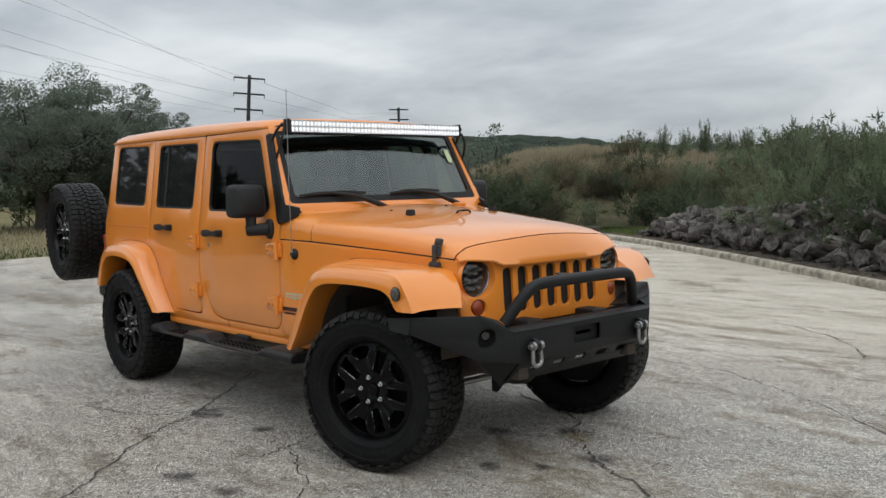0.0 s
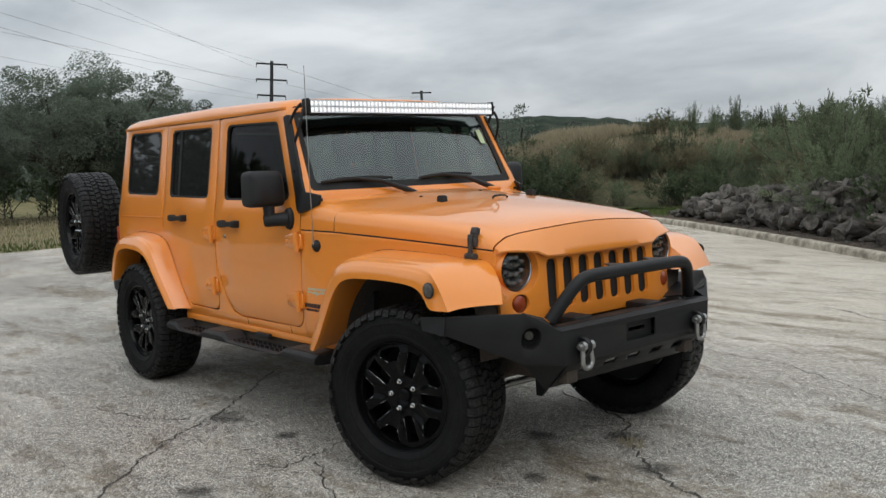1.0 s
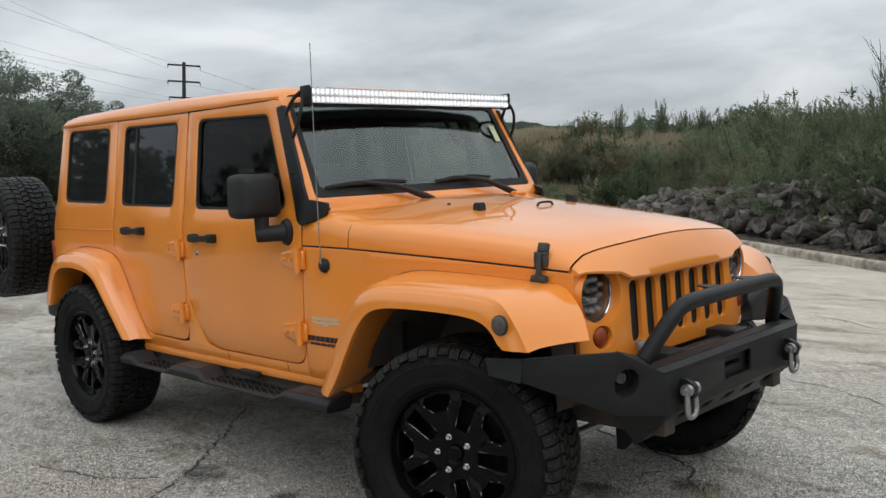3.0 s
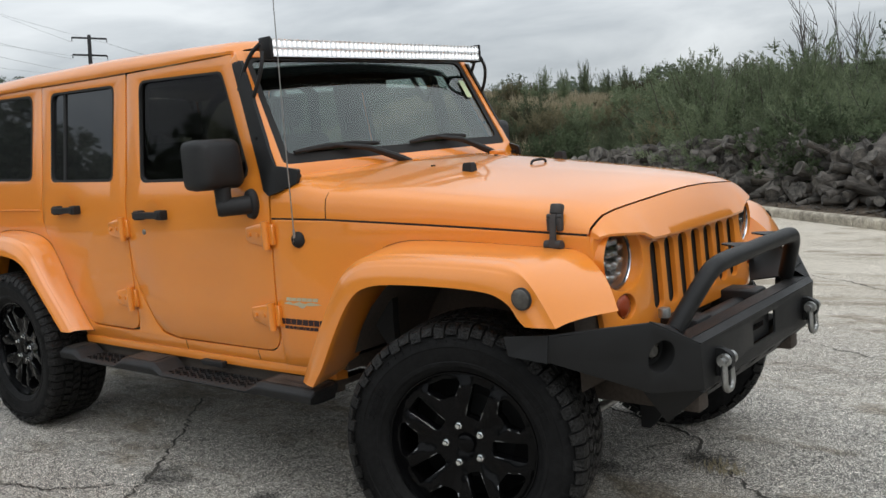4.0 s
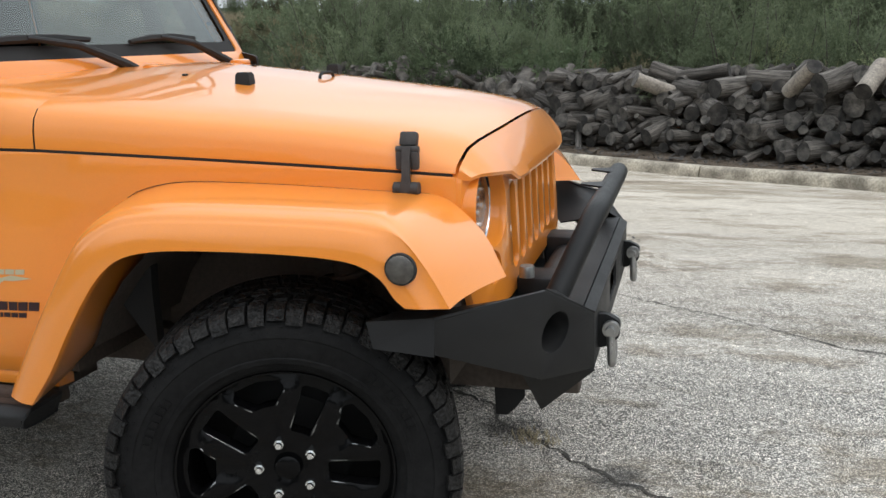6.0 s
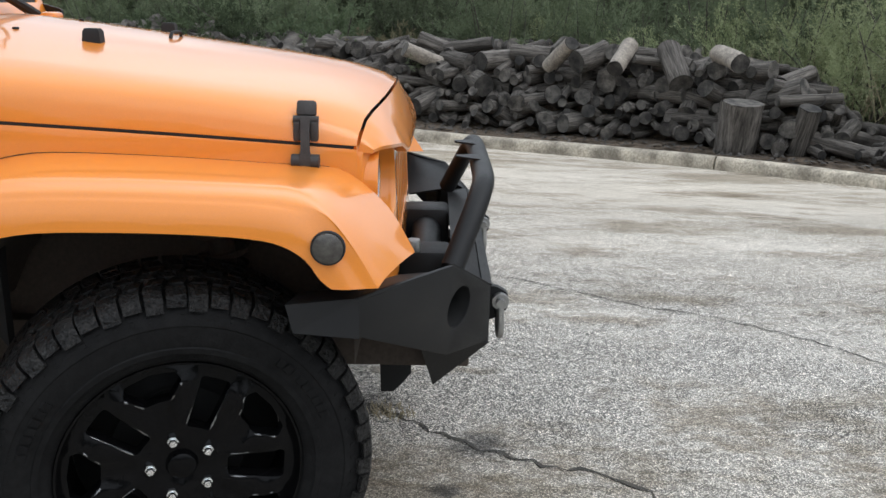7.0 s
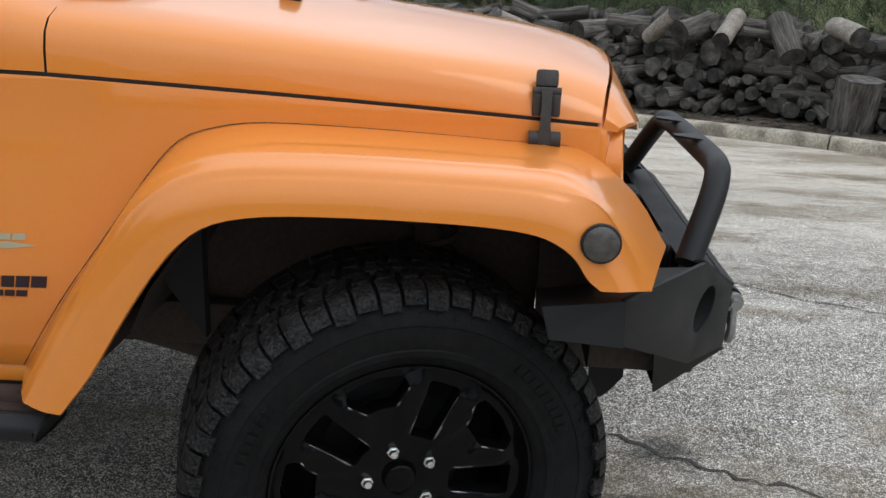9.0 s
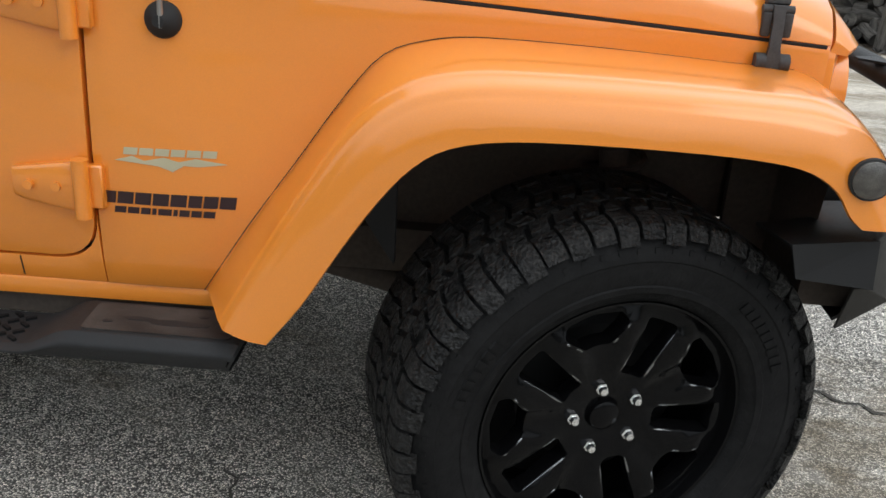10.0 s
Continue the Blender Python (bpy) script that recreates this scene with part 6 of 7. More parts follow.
# under the body: frame rails, axles, tanks, steering rods
part("floor_pan", box(-3.48, -0.60, -0.76, 0.76, 0.555, 0.60), DARK, car)
# dark plates added to block the bright gap between steps and body
for sign in (-1, 1):
    part("inner_sill", box(-2.42, -0.68, sign * 0.725 - 0.02, sign * 0.725 + 0.02, 0.455, 0.565, 0.006), DARK, car)
part("firewall", box(-0.74, -0.70, -0.70, 0.70, 0.56, 1.10), DARK, car)
# unseen plain box added under the hood so no light passes through
part("engine_block", box(-0.70, 0.33, -0.38, 0.38, 0.62, 1.03, 0.03), DARK, car)
part("radiator", box(0.30, 0.355, -0.40, 0.40, 0.66, 1.03), DARK, car)
for sign in (-1, 1):
    part("frame_rail", box(-3.45, 0.62, sign * 0.42 - 0.035, sign * 0.42 + 0.035, 0.47, 0.575, 0.008), DARK, car)
    part("shock", tube([(0.06, sign * 0.50, 0.36), (0.0, sign * 0.46, 0.95)], 0.03, 12), DARK, car)
    part("coil_spring", tube([(0.02 + 0.06 * math.cos(k * 0.5), sign * 0.47 + 0.06 * math.sin(k * 0.5), 0.46 + 0.0042 * k) for k in range(90)], 0.008, 6), DARK, car)
    part("control_arm", tube([(-0.05, sign * 0.46, 0.36), (-0.75, sign * 0.40, 0.50)], 0.028, 10), DARK, car)
for x in (0.0, -2.946):
    part("axle", tube([(x, -0.66, HUB), (x, 0.66, HUB)], 0.042, 14), DARK, car)
    part("differential", moved(revolve([(0.001, -0.13), (0.09, -0.11), (0.14, -0.05), (0.15, 0.0), (0.14, 0.06), (0.06, 0.16)], 20, "x"), Matrix.Translation((x, 0.18, HUB))), DARK, car)
part("tie_rod", tube([(0.20, -0.60, 0.40), (0.20, 0.60, 0.40)], 0.017, 10), STEEL, car)
part("drag_link", tube([(0.16, -0.58, 0.46), (0.22, 0.42, 0.55)], 0.016, 10), STEEL, car)
part("exhaust", tube([(-0.9, 0.25, 0.42), (-2.2, 0.25, 0.42), (-3.3, 0.5, 0.45)], 0.035, 10), DARK, car)
part("transfer_case", box(-1.7, -1.0, -0.2, 0.25, 0.36, 0.56, 0.04), DARK, car)
part("fuel_tank", box(-2.6, -1.8, 0.1, 0.55, 0.36, 0.55, 0.04), DARK, car)

# cabin
part("dashboard", loft([[(x, y, z) for x, z in ((-0.94, 0.85), (-0.94, 1.20), (-1.02, 1.255), (-1.20, 1.245), (-1.28, 1.18), (-1.25, 0.85))] for y in (-0.68, 0.68)], True), DASH, car, "dark grey dashboard", angle=30)
sw = part("steering_wheel", moved(revolve([(0.185 + 0.014 * math.cos(2 * math.pi * k / 8), 0.014 * math.sin(2 * math.pi * k / 8)) for k in range(8)], 32, "x", True), Matrix.Translation((-1.42, 0.37, 1.20)) @ pose(0, 0, 0, 0, 22, 0)), DASH, car, "black steering wheel")
part("spoke", box(-1.43, -1.40, 0.20, 0.54, 1.18, 1.215, 0.006), DASH, sw)
part("column", tube([(-1.41, 0.37, 1.19), (-1.15, 0.37, 1.10)], 0.035, 10), DASH, sw)


def car_seat(x, y, w, name):
    bm = bmesh.new()
    box(x - 0.02, x + 0.50, y - w / 2, y + w / 2, 0.72, 0.90, 0.05, 3, bm)
    b = box(-0.07, 0.07, -w / 2, w / 2, 0.0, 0.62, 0.05, 3)
    moved(b, Matrix.Translation((x, y, 0.85)) @ pose(0, 0, 0, 0, -14, 0))
    join(bm, b)
    s = part(name, bm, FABRIC, car, "black cloth seat")
    for dy in ((0.0,) if w < 0.8 else (-0.33, 0.33)):
        b = box(-0.05, 0.05, -0.13, 0.13, 0.0, 0.17, 0.04, 3)
        part("headrest", moved(b, Matrix.Translation((x - 0.17, y + dy, 1.50)) @ pose(0, 0, 0, 0, -10, 0)), FABRIC, s)


car_seat(-1.95, -0.37, 0.52, "seat")
car_seat(-1.95, 0.37, 0.52, "seat")
car_seat(-2.85, 0.0, 1.15, "rear_seat")
for sign in (-1, 1):
    part("roll_bar", tube(curve_points([(-1.13, sign * 0.60, 1.25), (-1.22, sign * 0.59, 1.66), (-1.4, sign * 0.58, 1.72), (-2.1, sign * 0.58, 1.74), (-3.0, sign * 0.58, 1.72), (-3.35, sign * 0.6, 1.2)], 4), 0.032, 10), FABRIC, car)
part("roll_bar", tube([(-2.12, -0.6, 0.7), (-2.12, -0.6, 1.68), (-2.12, -0.5, 1.74), (-2.12, 0.5, 1.74), (-2.12, 0.6, 1.68), (-2.12, 0.6, 0.7)], 0.032, 10), FABRIC, car)
part("inner_mirror", box(-1.13, -1.10, -0.11, 0.13, 1.60, 1.665, 0.012), SEAL, car)
part("grab_strap", tube(curve_points([(-1.20, 0.55, 1.68), (-1.17, 0.52, 1.62), (-1.16, 0.47, 1.56), (-1.17, 0.43, 1.62), (-1.20, 0.42, 1.68)], 4), 0.012, 8), FABRIC, car)
part("console", box(-2.0, -1.2, -0.12, 0.12, 0.62, 0.95, 0.03), DASH, car)

# ---------------------------------------------------------------- log pile behind the kerb
def log_meshes(seed, bent=False):
    """A cut log of unit length and unit radius: rough bark skin, and the two sawn faces."""
    rng = random.Random(seed)
    sides, rings = 14, []
    for k in range(6):
        t = -0.5 + k / 5
        ring = []
        for j in range(sides):
            a = 2 * math.pi * j / sides
            r = 1 + 0.13 * noise.noise((1.5 * math.cos(a) + seed, 1.5 * math.sin(a), 0.9 * t)) + rng.uniform(-0.035, 0.035)
            ring.append((t, r * math.cos(a) + (0.5 * t * t if bent else 0), r * math.sin(a)))
        rings.append(ring)
    bark = loft(rings, True, False)
    finish(bark, 60)
    ms = []
    for bm, name, mat in ((bark, "log", BARK), (loft([[(p[0] - 0.006, p[1] * 0.97, p[2] * 0.97) for p in rings[0]], [(p[0] + 0.02, p[1] * 0.97, p[2] * 0.97) for p in rings[0]]], True), "cut_face", CUT), (loft([[(p[0] - 0.02, p[1] * 0.97, p[2] * 0.97) for p in rings[-1]], [(p[0] + 0.006, p[1] * 0.97, p[2] * 0.97) for p in rings[-1]]], True), "cut_face", CUT)):
        if name == "cut_face":
            finish(bm, 40)
        me = bpy.data.meshes.new(name)
        bm.to_mesh(me)
        bm.free()
        me.materials.append(mat)
        ms.append(me)
    return ms


LOGS = [log_meshes(k, k % 3 == 2) for k in range(9)]
rng = random.Random(11)


def add_log(place, yaw, pitch, length, radius, pale=False):
    kind = LOGS[rng.randrange(9)]
    ob = new("log", kind[0])
    ob.matrix_basis = Matrix.Translation(place) @ pose(0, 0, 0, 0, pitch, yaw) @ pose(0, 0, 0, rng.uniform(0, 360)) @ Matrix.Diagonal((length, radius, radius * rng.uniform(0.85, 1.0), 1))
    thick = "thick" if radius > 0.14 else "thin"
    tagged(ob, ("bleached split log on the log pile" if pale else f"{thick} grey weathered log in the log pile"), "log", "logs in the pile")
    for me in kind[1:]:
        o = new("cut_face", me)
        o.parent = ob
    return ob


def far_log(place, yaw, pitch, length, radius):
    far_logs.append((rng.randrange(9), Matrix.Translation(place) @ pose(0, 0, 0, 0, pitch, yaw) @ pose(0, 0, 0, rng.uniform(0, 360)) @ Matrix.Diagonal((length, radius, radius * rng.uniform(0.85, 1.0), 1))))


ALONG_YAW = math.degrees(math.atan2(AWAY.y, AWAY.x))


def pile_height(s):
    """The crest of the pile above the verge, along the kerb."""
    return lerp(((-2.0, 0.05), (-1.5, 0.22), (-1.0, 0.50), (-0.5, 0.85), (-0.1, 1.0), (0.6, 1.05), (1.6, 1.18), (4.0, 1.18), (5.5, 1.05), (8.0, 1.0), (10.5, 1.05), (13.0, 0.9), (16.0, 0.8), (18.0, 0.55), (19.2, 0.1)), s) * 0.82


far_logs = []
for row, back in ((0, 0.75), (1, 1.35)):
    for layer in range(10):
        s = -2.8 + 0.1 * layer + rng.uniform(0, 0.1)
        while s < 19.0:
            r = rng.choice((0.045, 0.055, 0.065, 0.075, 0.085, 0.10, 0.13) if layer < 3 else (0.06, 0.075, 0.09, 0.105, 0.125, 0.16))
            r *= 1.25 if s > 8 else 0.90
            top = 0.135 * layer + r + 0.02
            h = pile_height(s)
            if top < h and (row == 0 or top > h - 0.32):
                n = back + 0.095 * layer + rng.uniform(-0.10, 0.12)
                cross = rng.random() < (0.12 if layer < 3 else 0.28)
                (add_log if row == 0 and s < 6.6 else far_log)(at_kerb(s, n + 0.12, 0.15 + 0.04 * (n - 0.4) + top - 0.01), ALONG_YAW + (rng.uniform(60, 110) if cross else rng.gauss(0, 24 if s < 6.6 else 38)), rng.gauss(0, 12 if s < 6.6 else 20), rng.uniform(0.38, 0.58) * (1.2 if cross else 1) * (1.0 if s < 6.6 else 1.35), r)
            s += 2.0 * r + rng.uniform(0.0, 0.03)
heap = None
for slot, (name, mat) in enumerate((("far_logs", BARK), ("cut_faces", CUT))):
    verts, faces = [], []
    for kind, m in far_logs:
        for me in (LOGS[kind][:1] if slot == 0 else LOGS[kind][1:]):
            base = len(verts)
            verts += [m @ v.co for v in me.vertices]
            faces += [[base + i for i in p.vertices] for p in me.polygons]
    me = bpy.data.meshes.new(name)
    me.from_pydata(verts, [], faces)
    me.materials.append(mat)
    ob = new(name, me)
    if heap is None:
        heap = tagged(ob, "grey weathered logs deeper in the long pile", "logs", "", "stuff")
    else:
        ob.parent = heap
# loose logs thrown on top and at the ends
for k in range(44):
    s = rng.uniform(-0.8, 12.0)
    r = rng.choice((0.05, 0.06, 0.08, 0.10, 0.14))
    add_log(at_kerb(s, rng.uniform(0.95, 1.7), 0.18 + pile_height(s) + rng.uniform(-0.08, 0.06)), rng.uniform(0, 180), rng.gauss(0, 16), rng.uniform(0.35, 0.75), r, k % 9 == 0)
for s, n, r, ln in ((-3.0, 0.85, 0.13, 0.42), (-3.6, 1.1, 0.10, 0.4), (-4.3, 0.9, 0.09, 0.5), (-2.2, 0.62, 0.12, 0.36)):
    add_log(at_kerb(s, n, 0.14 + r), ALONG_YAW + rng.gauss(0, 25), 0, ln, r)
# big upright stumps
rings = []
for k in range(7):
    t = -0.5 + k / 6
    ring = []
    for j in range(56):
        a = 2 * math.pi * j / 56
        q = 0.95 + 0.08 * noise.noise((1.2 * math.cos(a), 1.2 * math.sin(a), 0.8 * t)) + 0.075 * noise.noise((9 * math.cos(a), 9 * math.sin(a), 2.6 * t)) - 0.05 * t
        ring.append((t, q * math.cos(a), q * math.sin(a)))
    rings.append(ring)
bm = loft(rings, True, False)
finish(bm, 60)
FURROWED = bpy.data.meshes.new("stump")
bm.to_mesh(FURROWED)
bm.free()
FURROWED.materials.append(BARK)
for s, n, r, h, tilt in ((-0.08, 0.56, 0.235, 0.56, 6), (-3.3, 0.75, 0.16, 0.34, 0), (-0.75, 0.75, 0.12, 0.55, 18), (1.9, 1.3, 0.15, 0.5, 50), (6.2, 0.9, 0.17, 0.45, 12), (-4.9, 1.0, 0.15, 0.30, 0)):
    lg = add_log(at_kerb(s, n, 0.13 + h / 2), ALONG_YAW + 40, 90 - tilt, h, r)
    lg.data = FURROWED
    tagged(lg, "thick upright stump with furrowed bark by the kerb", "stump", "stumps")
for s, n, z, pitch, yaw in ((1.55, 1.0, 1.12, -30, 60), (2.4, 1.05, 1.12, 35, 120), (4.4, 1.1, 1.0, 20, 20), (0.2, 0.9, 1.15, -8, 100)):
    lg = add_log(at_kerb(s, n, z), yaw, pitch, 0.55, 0.11, True)
    lg.data = lg.data.copy()
    lg.data.materials[0] = PALEWOOD
# dark mound added inside the pile, in place of the shade between logs
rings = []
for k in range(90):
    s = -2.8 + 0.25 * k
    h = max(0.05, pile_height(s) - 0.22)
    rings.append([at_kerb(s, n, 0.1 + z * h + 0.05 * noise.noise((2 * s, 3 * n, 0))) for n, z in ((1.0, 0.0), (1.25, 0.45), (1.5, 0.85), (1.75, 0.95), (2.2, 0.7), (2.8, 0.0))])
tagged(part("bark_heap", loft(rings, False, False), MULCH, angle=80), "dark mound added inside the pile to fill its gaps", "heap", "", "stuff")
# chips and twigs on the verge
nrg = np.random.default_rng(5)
n = 2600
s = nrg.uniform(-6, 15, n)
back = 0.18 + nrg.gamma(1.6, 0.28, n)
size = nrg.uniform(0.012, 0.05, n)
turn = nrg.uniform(0, 6.28, n)
cor = np.zeros((n, 4, 3))
for i in range(n):
    c = at_kerb(s[i], back[i], 0.135 + nrg.uniform(0, 0.02) + 0.02 * min(back[i], 1))
    for j, (a, b) in enumerate(((-1, -0.35), (1, -0.35), (1, 0.35), (-1, 0.35))):
        cor[i, j] = (c.x + size[i] * (a * math.cos(turn[i]) - b * math.sin(turn[i])), c.y + size[i] * (a * math.sin(turn[i]) + b * math.cos(turn[i])), c.z + 0.012 * a * math.sin(7 * turn[i]))
quads("wood_chips", cor, CUT, None, "bark chips and twigs scattered on the soil", "stuff")

# ---------------------------------------------------------------- plants


def leaf_quads(pts, ways, length, width, g):
    """Rhombic leaves at points, each along its way."""
    n = len(pts)
    w = ways / np.maximum(np.linalg.norm(ways, axis=1, keepdims=True), 1e-6)
    o = g.normal(size=(n, 3))
    sidev = np.cross(w, o)
    sidev /= np.maximum(np.linalg.norm(sidev, axis=1, keepdims=True), 1e-6)
    ln = length * g.uniform(0.6, 1.35, (n, 1))
    wd = width * g.uniform(0.6, 1.3, (n, 1))
    return np.stack([pts, pts + w * ln * 0.5 + sidev * wd, pts + w * ln, pts + w * ln * 0.5 - sidev * wd], axis=1)


def feather_shrub(name, seed, height, spread, stems, leaves_per, leaf, mat, label, width=0.012):
    """Many thin stems fanning up, set with small narrow leaves; thinner at the top."""
    g = np.random.default_rng(seed)
    thing = empty(name, label, "shrub", "shrubs behind the log pile")
    wood = bmesh.new()
    pts, ways = [], []
    for k in range(stems):
        a, lean = g.uniform(0, 6.28), abs(g.normal(0, 0.5))
        h = height * g.uniform(0.45, 1.0) * (1 - 0.25 * min(1.0, lean))
        base = np.array([g.normal(0, spread * 0.22), g.normal(0, spread * 0.22), 0.0])
        out = np.array([math.cos(a), math.sin(a), 0.0]) * spread * min(lean, 1.2)
        bend = g.normal(0, 0.12 * height, 3) * [1, 1, 0]
        path = [base + out * t ** 1.4 + bend * t * t + np.array([0, 0, h * t * (1 - 0.12 * t * lean)]) for t in np.linspace(0, 1, 6)]
        if k % 3 == 0:
            tube([Vector(p) for p in path], [0.022 * height / 3 * (1 - 0.85 * i / 5) + 0.003 for i in range(6)], 5, wood)
        path = np.array(path)
        # leafy twigs along the stem, each a small plume
        twigs = max(4, leaves_per // 15)
        t = g.beta(2.0, 1.2, twigs) * 5
        t[0] = 4.7
        i = np.minimum(t.astype(int), 4)
        f = (t - i)[:, None]
        p = path[i] * (1 - f) + path[i + 1] * f
        d = path[i + 1] - path[i]
        d = d / np.linalg.norm(d, axis=1, keepdims=True)
        way = 0.8 * d + g.normal(0, 0.45, (twigs, 3)) + [0, 0, 0.25]
        way = way / np.linalg.norm(way, axis=1, keepdims=True)
        long = 0.24 * spread * (1.15 - 0.6 * t / 5)[:, None] * g.uniform(0.6, 1.3, (twigs, 1))
        which = np.repeat(np.arange(twigs), 15)
        u = g.uniform(0, 1, (len(which), 1))
        pts.append(p[which] + way[which] * long[which] * u + g.normal(0, 1, (len(which), 3)) * 0.10 * long[which] * (1.15 - u))
        ways.append(way[which] + g.normal(0, 0.55, (len(which), 3)))
    part("stem", wood, TRUNK, thing)
    quads("crown", leaf_quads(np.concatenate(pts), np.concatenate(ways), leaf, width, g), mat, thing)
    return thing


def oak(name, seed, height, width, clumps, leaves_per, label, leaf=0.088):
    """A short forked trunk, spreading limbs, and a crown of leafy clumps with gaps."""
    g = np.random.default_rng(seed)
    thing = empty(name, label, "tree", "oaks on the meadow")
    wood = bmesh.new()
    fork = height * 0.28
    tube(curve_points([(0, 0, -0.1), (0.05, 0.02, fork * 0.5), (0.0, 0.06, fork)], 3), [0.30, 0.27, 0.24, 0.23, 0.22, 0.21, 0.20], 9, wood)
    for k in range(9):
        a = 2 * math.pi * k / 9 + g.uniform(-0.3, 0.3)
        reach, up = width * g.uniform(0.25, 0.48), height * g.uniform(0.45, 0.85)
        end = np.array([math.cos(a) * reach, math.sin(a) * reach, up])
        mid = np.array([end[0] * 0.4, end[1] * 0.4, fork + 0.45 * (up - fork)])
        path = curve_points([(0, 0.05, fork * 0.9), tuple(mid), tuple(end)], 4)
        tube(path, [0.15 * (1 - 0.85 * i / (len(path) - 1)) + 0.015 for i in range(len(path))], 7, wood)
        for j in range(3):
            e2 = end * 0.92 + g.normal(0, 0.09 * width, 3) * [1, 1, 0.5]
            tube([Vector(mid), Vector((mid + e2) / 2 + [0, 0, 0.2]), Vector(e2)], [0.06, 0.035, 0.012], 5, wood)
    part("trunk", wood, TRUNK, thing)
    pts, ways = [], []
    for k in range(clumps):
        while True:
            c = g.uniform(-1, 1, 3)
            q = np.linalg.norm(c)
            if 0.30 < q < 1 and c[2] > -0.7:
                break
        lump = (1 + 0.30 * math.sin(3.4 * c[0] + seed) * math.cos(2.9 * c[1])) * g.uniform(0.86, 1.14)
        c = c * [width * 0.5 * lump, width * 0.5 * lump, height * 0.36 * lump] + [0, 0, height * 0.60]
        rad = width * g.uniform(0.045, 0.12)
        off = g.normal(size=(leaves_per, 3))
        off = off / np.linalg.norm(off, axis=1, keepdims=True) * rad * g.uniform(0.3, 1.0, (leaves_per, 1)) ** 0.6 * [1.15, 1.15, 0.75]
        pts.append(c + off)
        ways.append(off / rad + g.normal(0, 0.5, (leaves_per, 3)))
    quads("crown", leaf_quads(np.concatenate(pts), np.concatenate(ways), leaf, leaf * 0.36, g), OAKLEAF, thing)
    return thing


def stand(thing, x, y, turn=0.0, size=1.0, z=None, sz=None):
    z = ground_z(x, y) + (drop(x, y) if x > -20 or y > 20 else 0.0) if z is None else z
    thing.matrix_basis = Matrix.Translation((x, y, z)) @ pose(0, 0, 0, 0, 0, turn) @ Matrix.Diagonal((size, size, sz or size, 1))
    return thing


def again(thing, x, y, turn, size, z=None, sz=None):
    z = ground_z(x, y) + (drop(x, y) if x > -20 or y > 20 else 0.0) if z is None else z
    c = copy_thing(thing, Matrix.Identity(4))
    c.matrix_basis = Matrix.Translation((x, y, z)) @ pose(0, 0, 0, 0, 0, turn) @ Matrix.Diagonal((size, size, sz or size, 1))
    return c


SH = [feather_shrub("shrub", 21, 3.0, 1.7, 70, 380, 0.075, SHRUBLEAF, "tall feathery grey-green shrub", 0.0085),
      feather_shrub("shrub", 22, 2.4, 1.9, 64, 380, 0.075, SHRUBLEAF, "wide feathery grey-green shrub", 0.0085),
      feather_shrub("shrub", 23, 2.7, 1.9, 76, 300, 0.062, FRESHLEAF, "feathery light green shrub", 0.007),
      feather_shrub("shrub", 24, 3.2, 2.0, 52, 110, 0.17, SHRUBLEAF, "tall grey-green shrub in the back row", 0.017)]
rng = random.Random(3)
first = [True] * 4


def put_shrub(kind, s, n, size, sz=None):
    p = at_kerb(s, n)
    z = ground_z(p.x, p.y) - 0.05
    if first[kind]:
        first[kind] = False
        return stand(SH[kind], p.x, p.y, rng.uniform(0, 360), size, z, sz)
    return again(SH[kind], p.x, p.y, rng.uniform(0, 360), size, z, sz)


def thrive(s, n):
    """How tall the thicket stands: high along the near part of the pile, low brush beyond its edge."""
    return lerp(((-20.0, 0.84), (-7.0, 0.84), (-2.5, 0.98), (-0.8, 1.0), (0.3, 0.62)), s - 11.3 - 1.75 * (n - 0.5))


for k in range(25):
    s = -1.0 + 0.95 * k
    put_shrub(0 if k % 3 else 1, s + rng.uniform(-0.3, 0.3), 3.3 + rng.uniform(-0.3, 0.6), rng.uniform(0.72, 0.98) * thrive(s, 3.3))
for k in range(24):
    s = -8 + 1.4 * k
    put_shrub(3, s + rng.uniform(-0.5, 0.5), 5.8 + rng.uniform(-0.5, 1.0), rng.uniform(0.85, 1.3) * thrive(s, 5.8) * 0.92)
for k in range(20):
    s = -12 + 1.9 * k
    put_shrub(3, s + rng.uniform(-0.5, 0.5), 9.0 + rng.uniform(-1, 1.5), rng.uniform(1.0, 1.45) * thrive(s, 9.0) * 0.92)
for k in range(14):
    s = -16 + 2.2 * k
    put_shrub(3, s + rng.uniform(-0.5, 0.5), 13.0 + rng.uniform(-1, 1.5), rng.uniform(1.4, 1.9) * thrive(s, 13.0) * 0.92)
for s, n, z in ((-1.6, 3.2, 0.85), (-2.9, 3.0, 0.95), (-4.0, 3.4, 1.0), (-2.2, 4.8, 1.2), (-5.2, 3.2, 1.05), (-6.6, 4.2, 1.2), (-4.4, 5.6, 1.35), (-8.5, 3.5, 1.15), (3.8, 3.1, 0.6), (8.5, 3.2, 0.55), (-0.4, 2.9, 0.75), (-1.2, 2.6, 0.7), (-2.4, 2.4, 0.75), (-3.5, 2.5, 0.85), (-4.8, 2.4, 0.85), (0.5, 2.7, 0.6), (1.8, 2.8, 0.55), (-3.4, 4.6, 1.25), (-7.4, 5.6, 1.35), (-10.0, 5.0, 1.35), (0.8, 3.4, 0.72), (-5.8, 7.4, 1.5)):
    put_shrub(2, s, n, z)

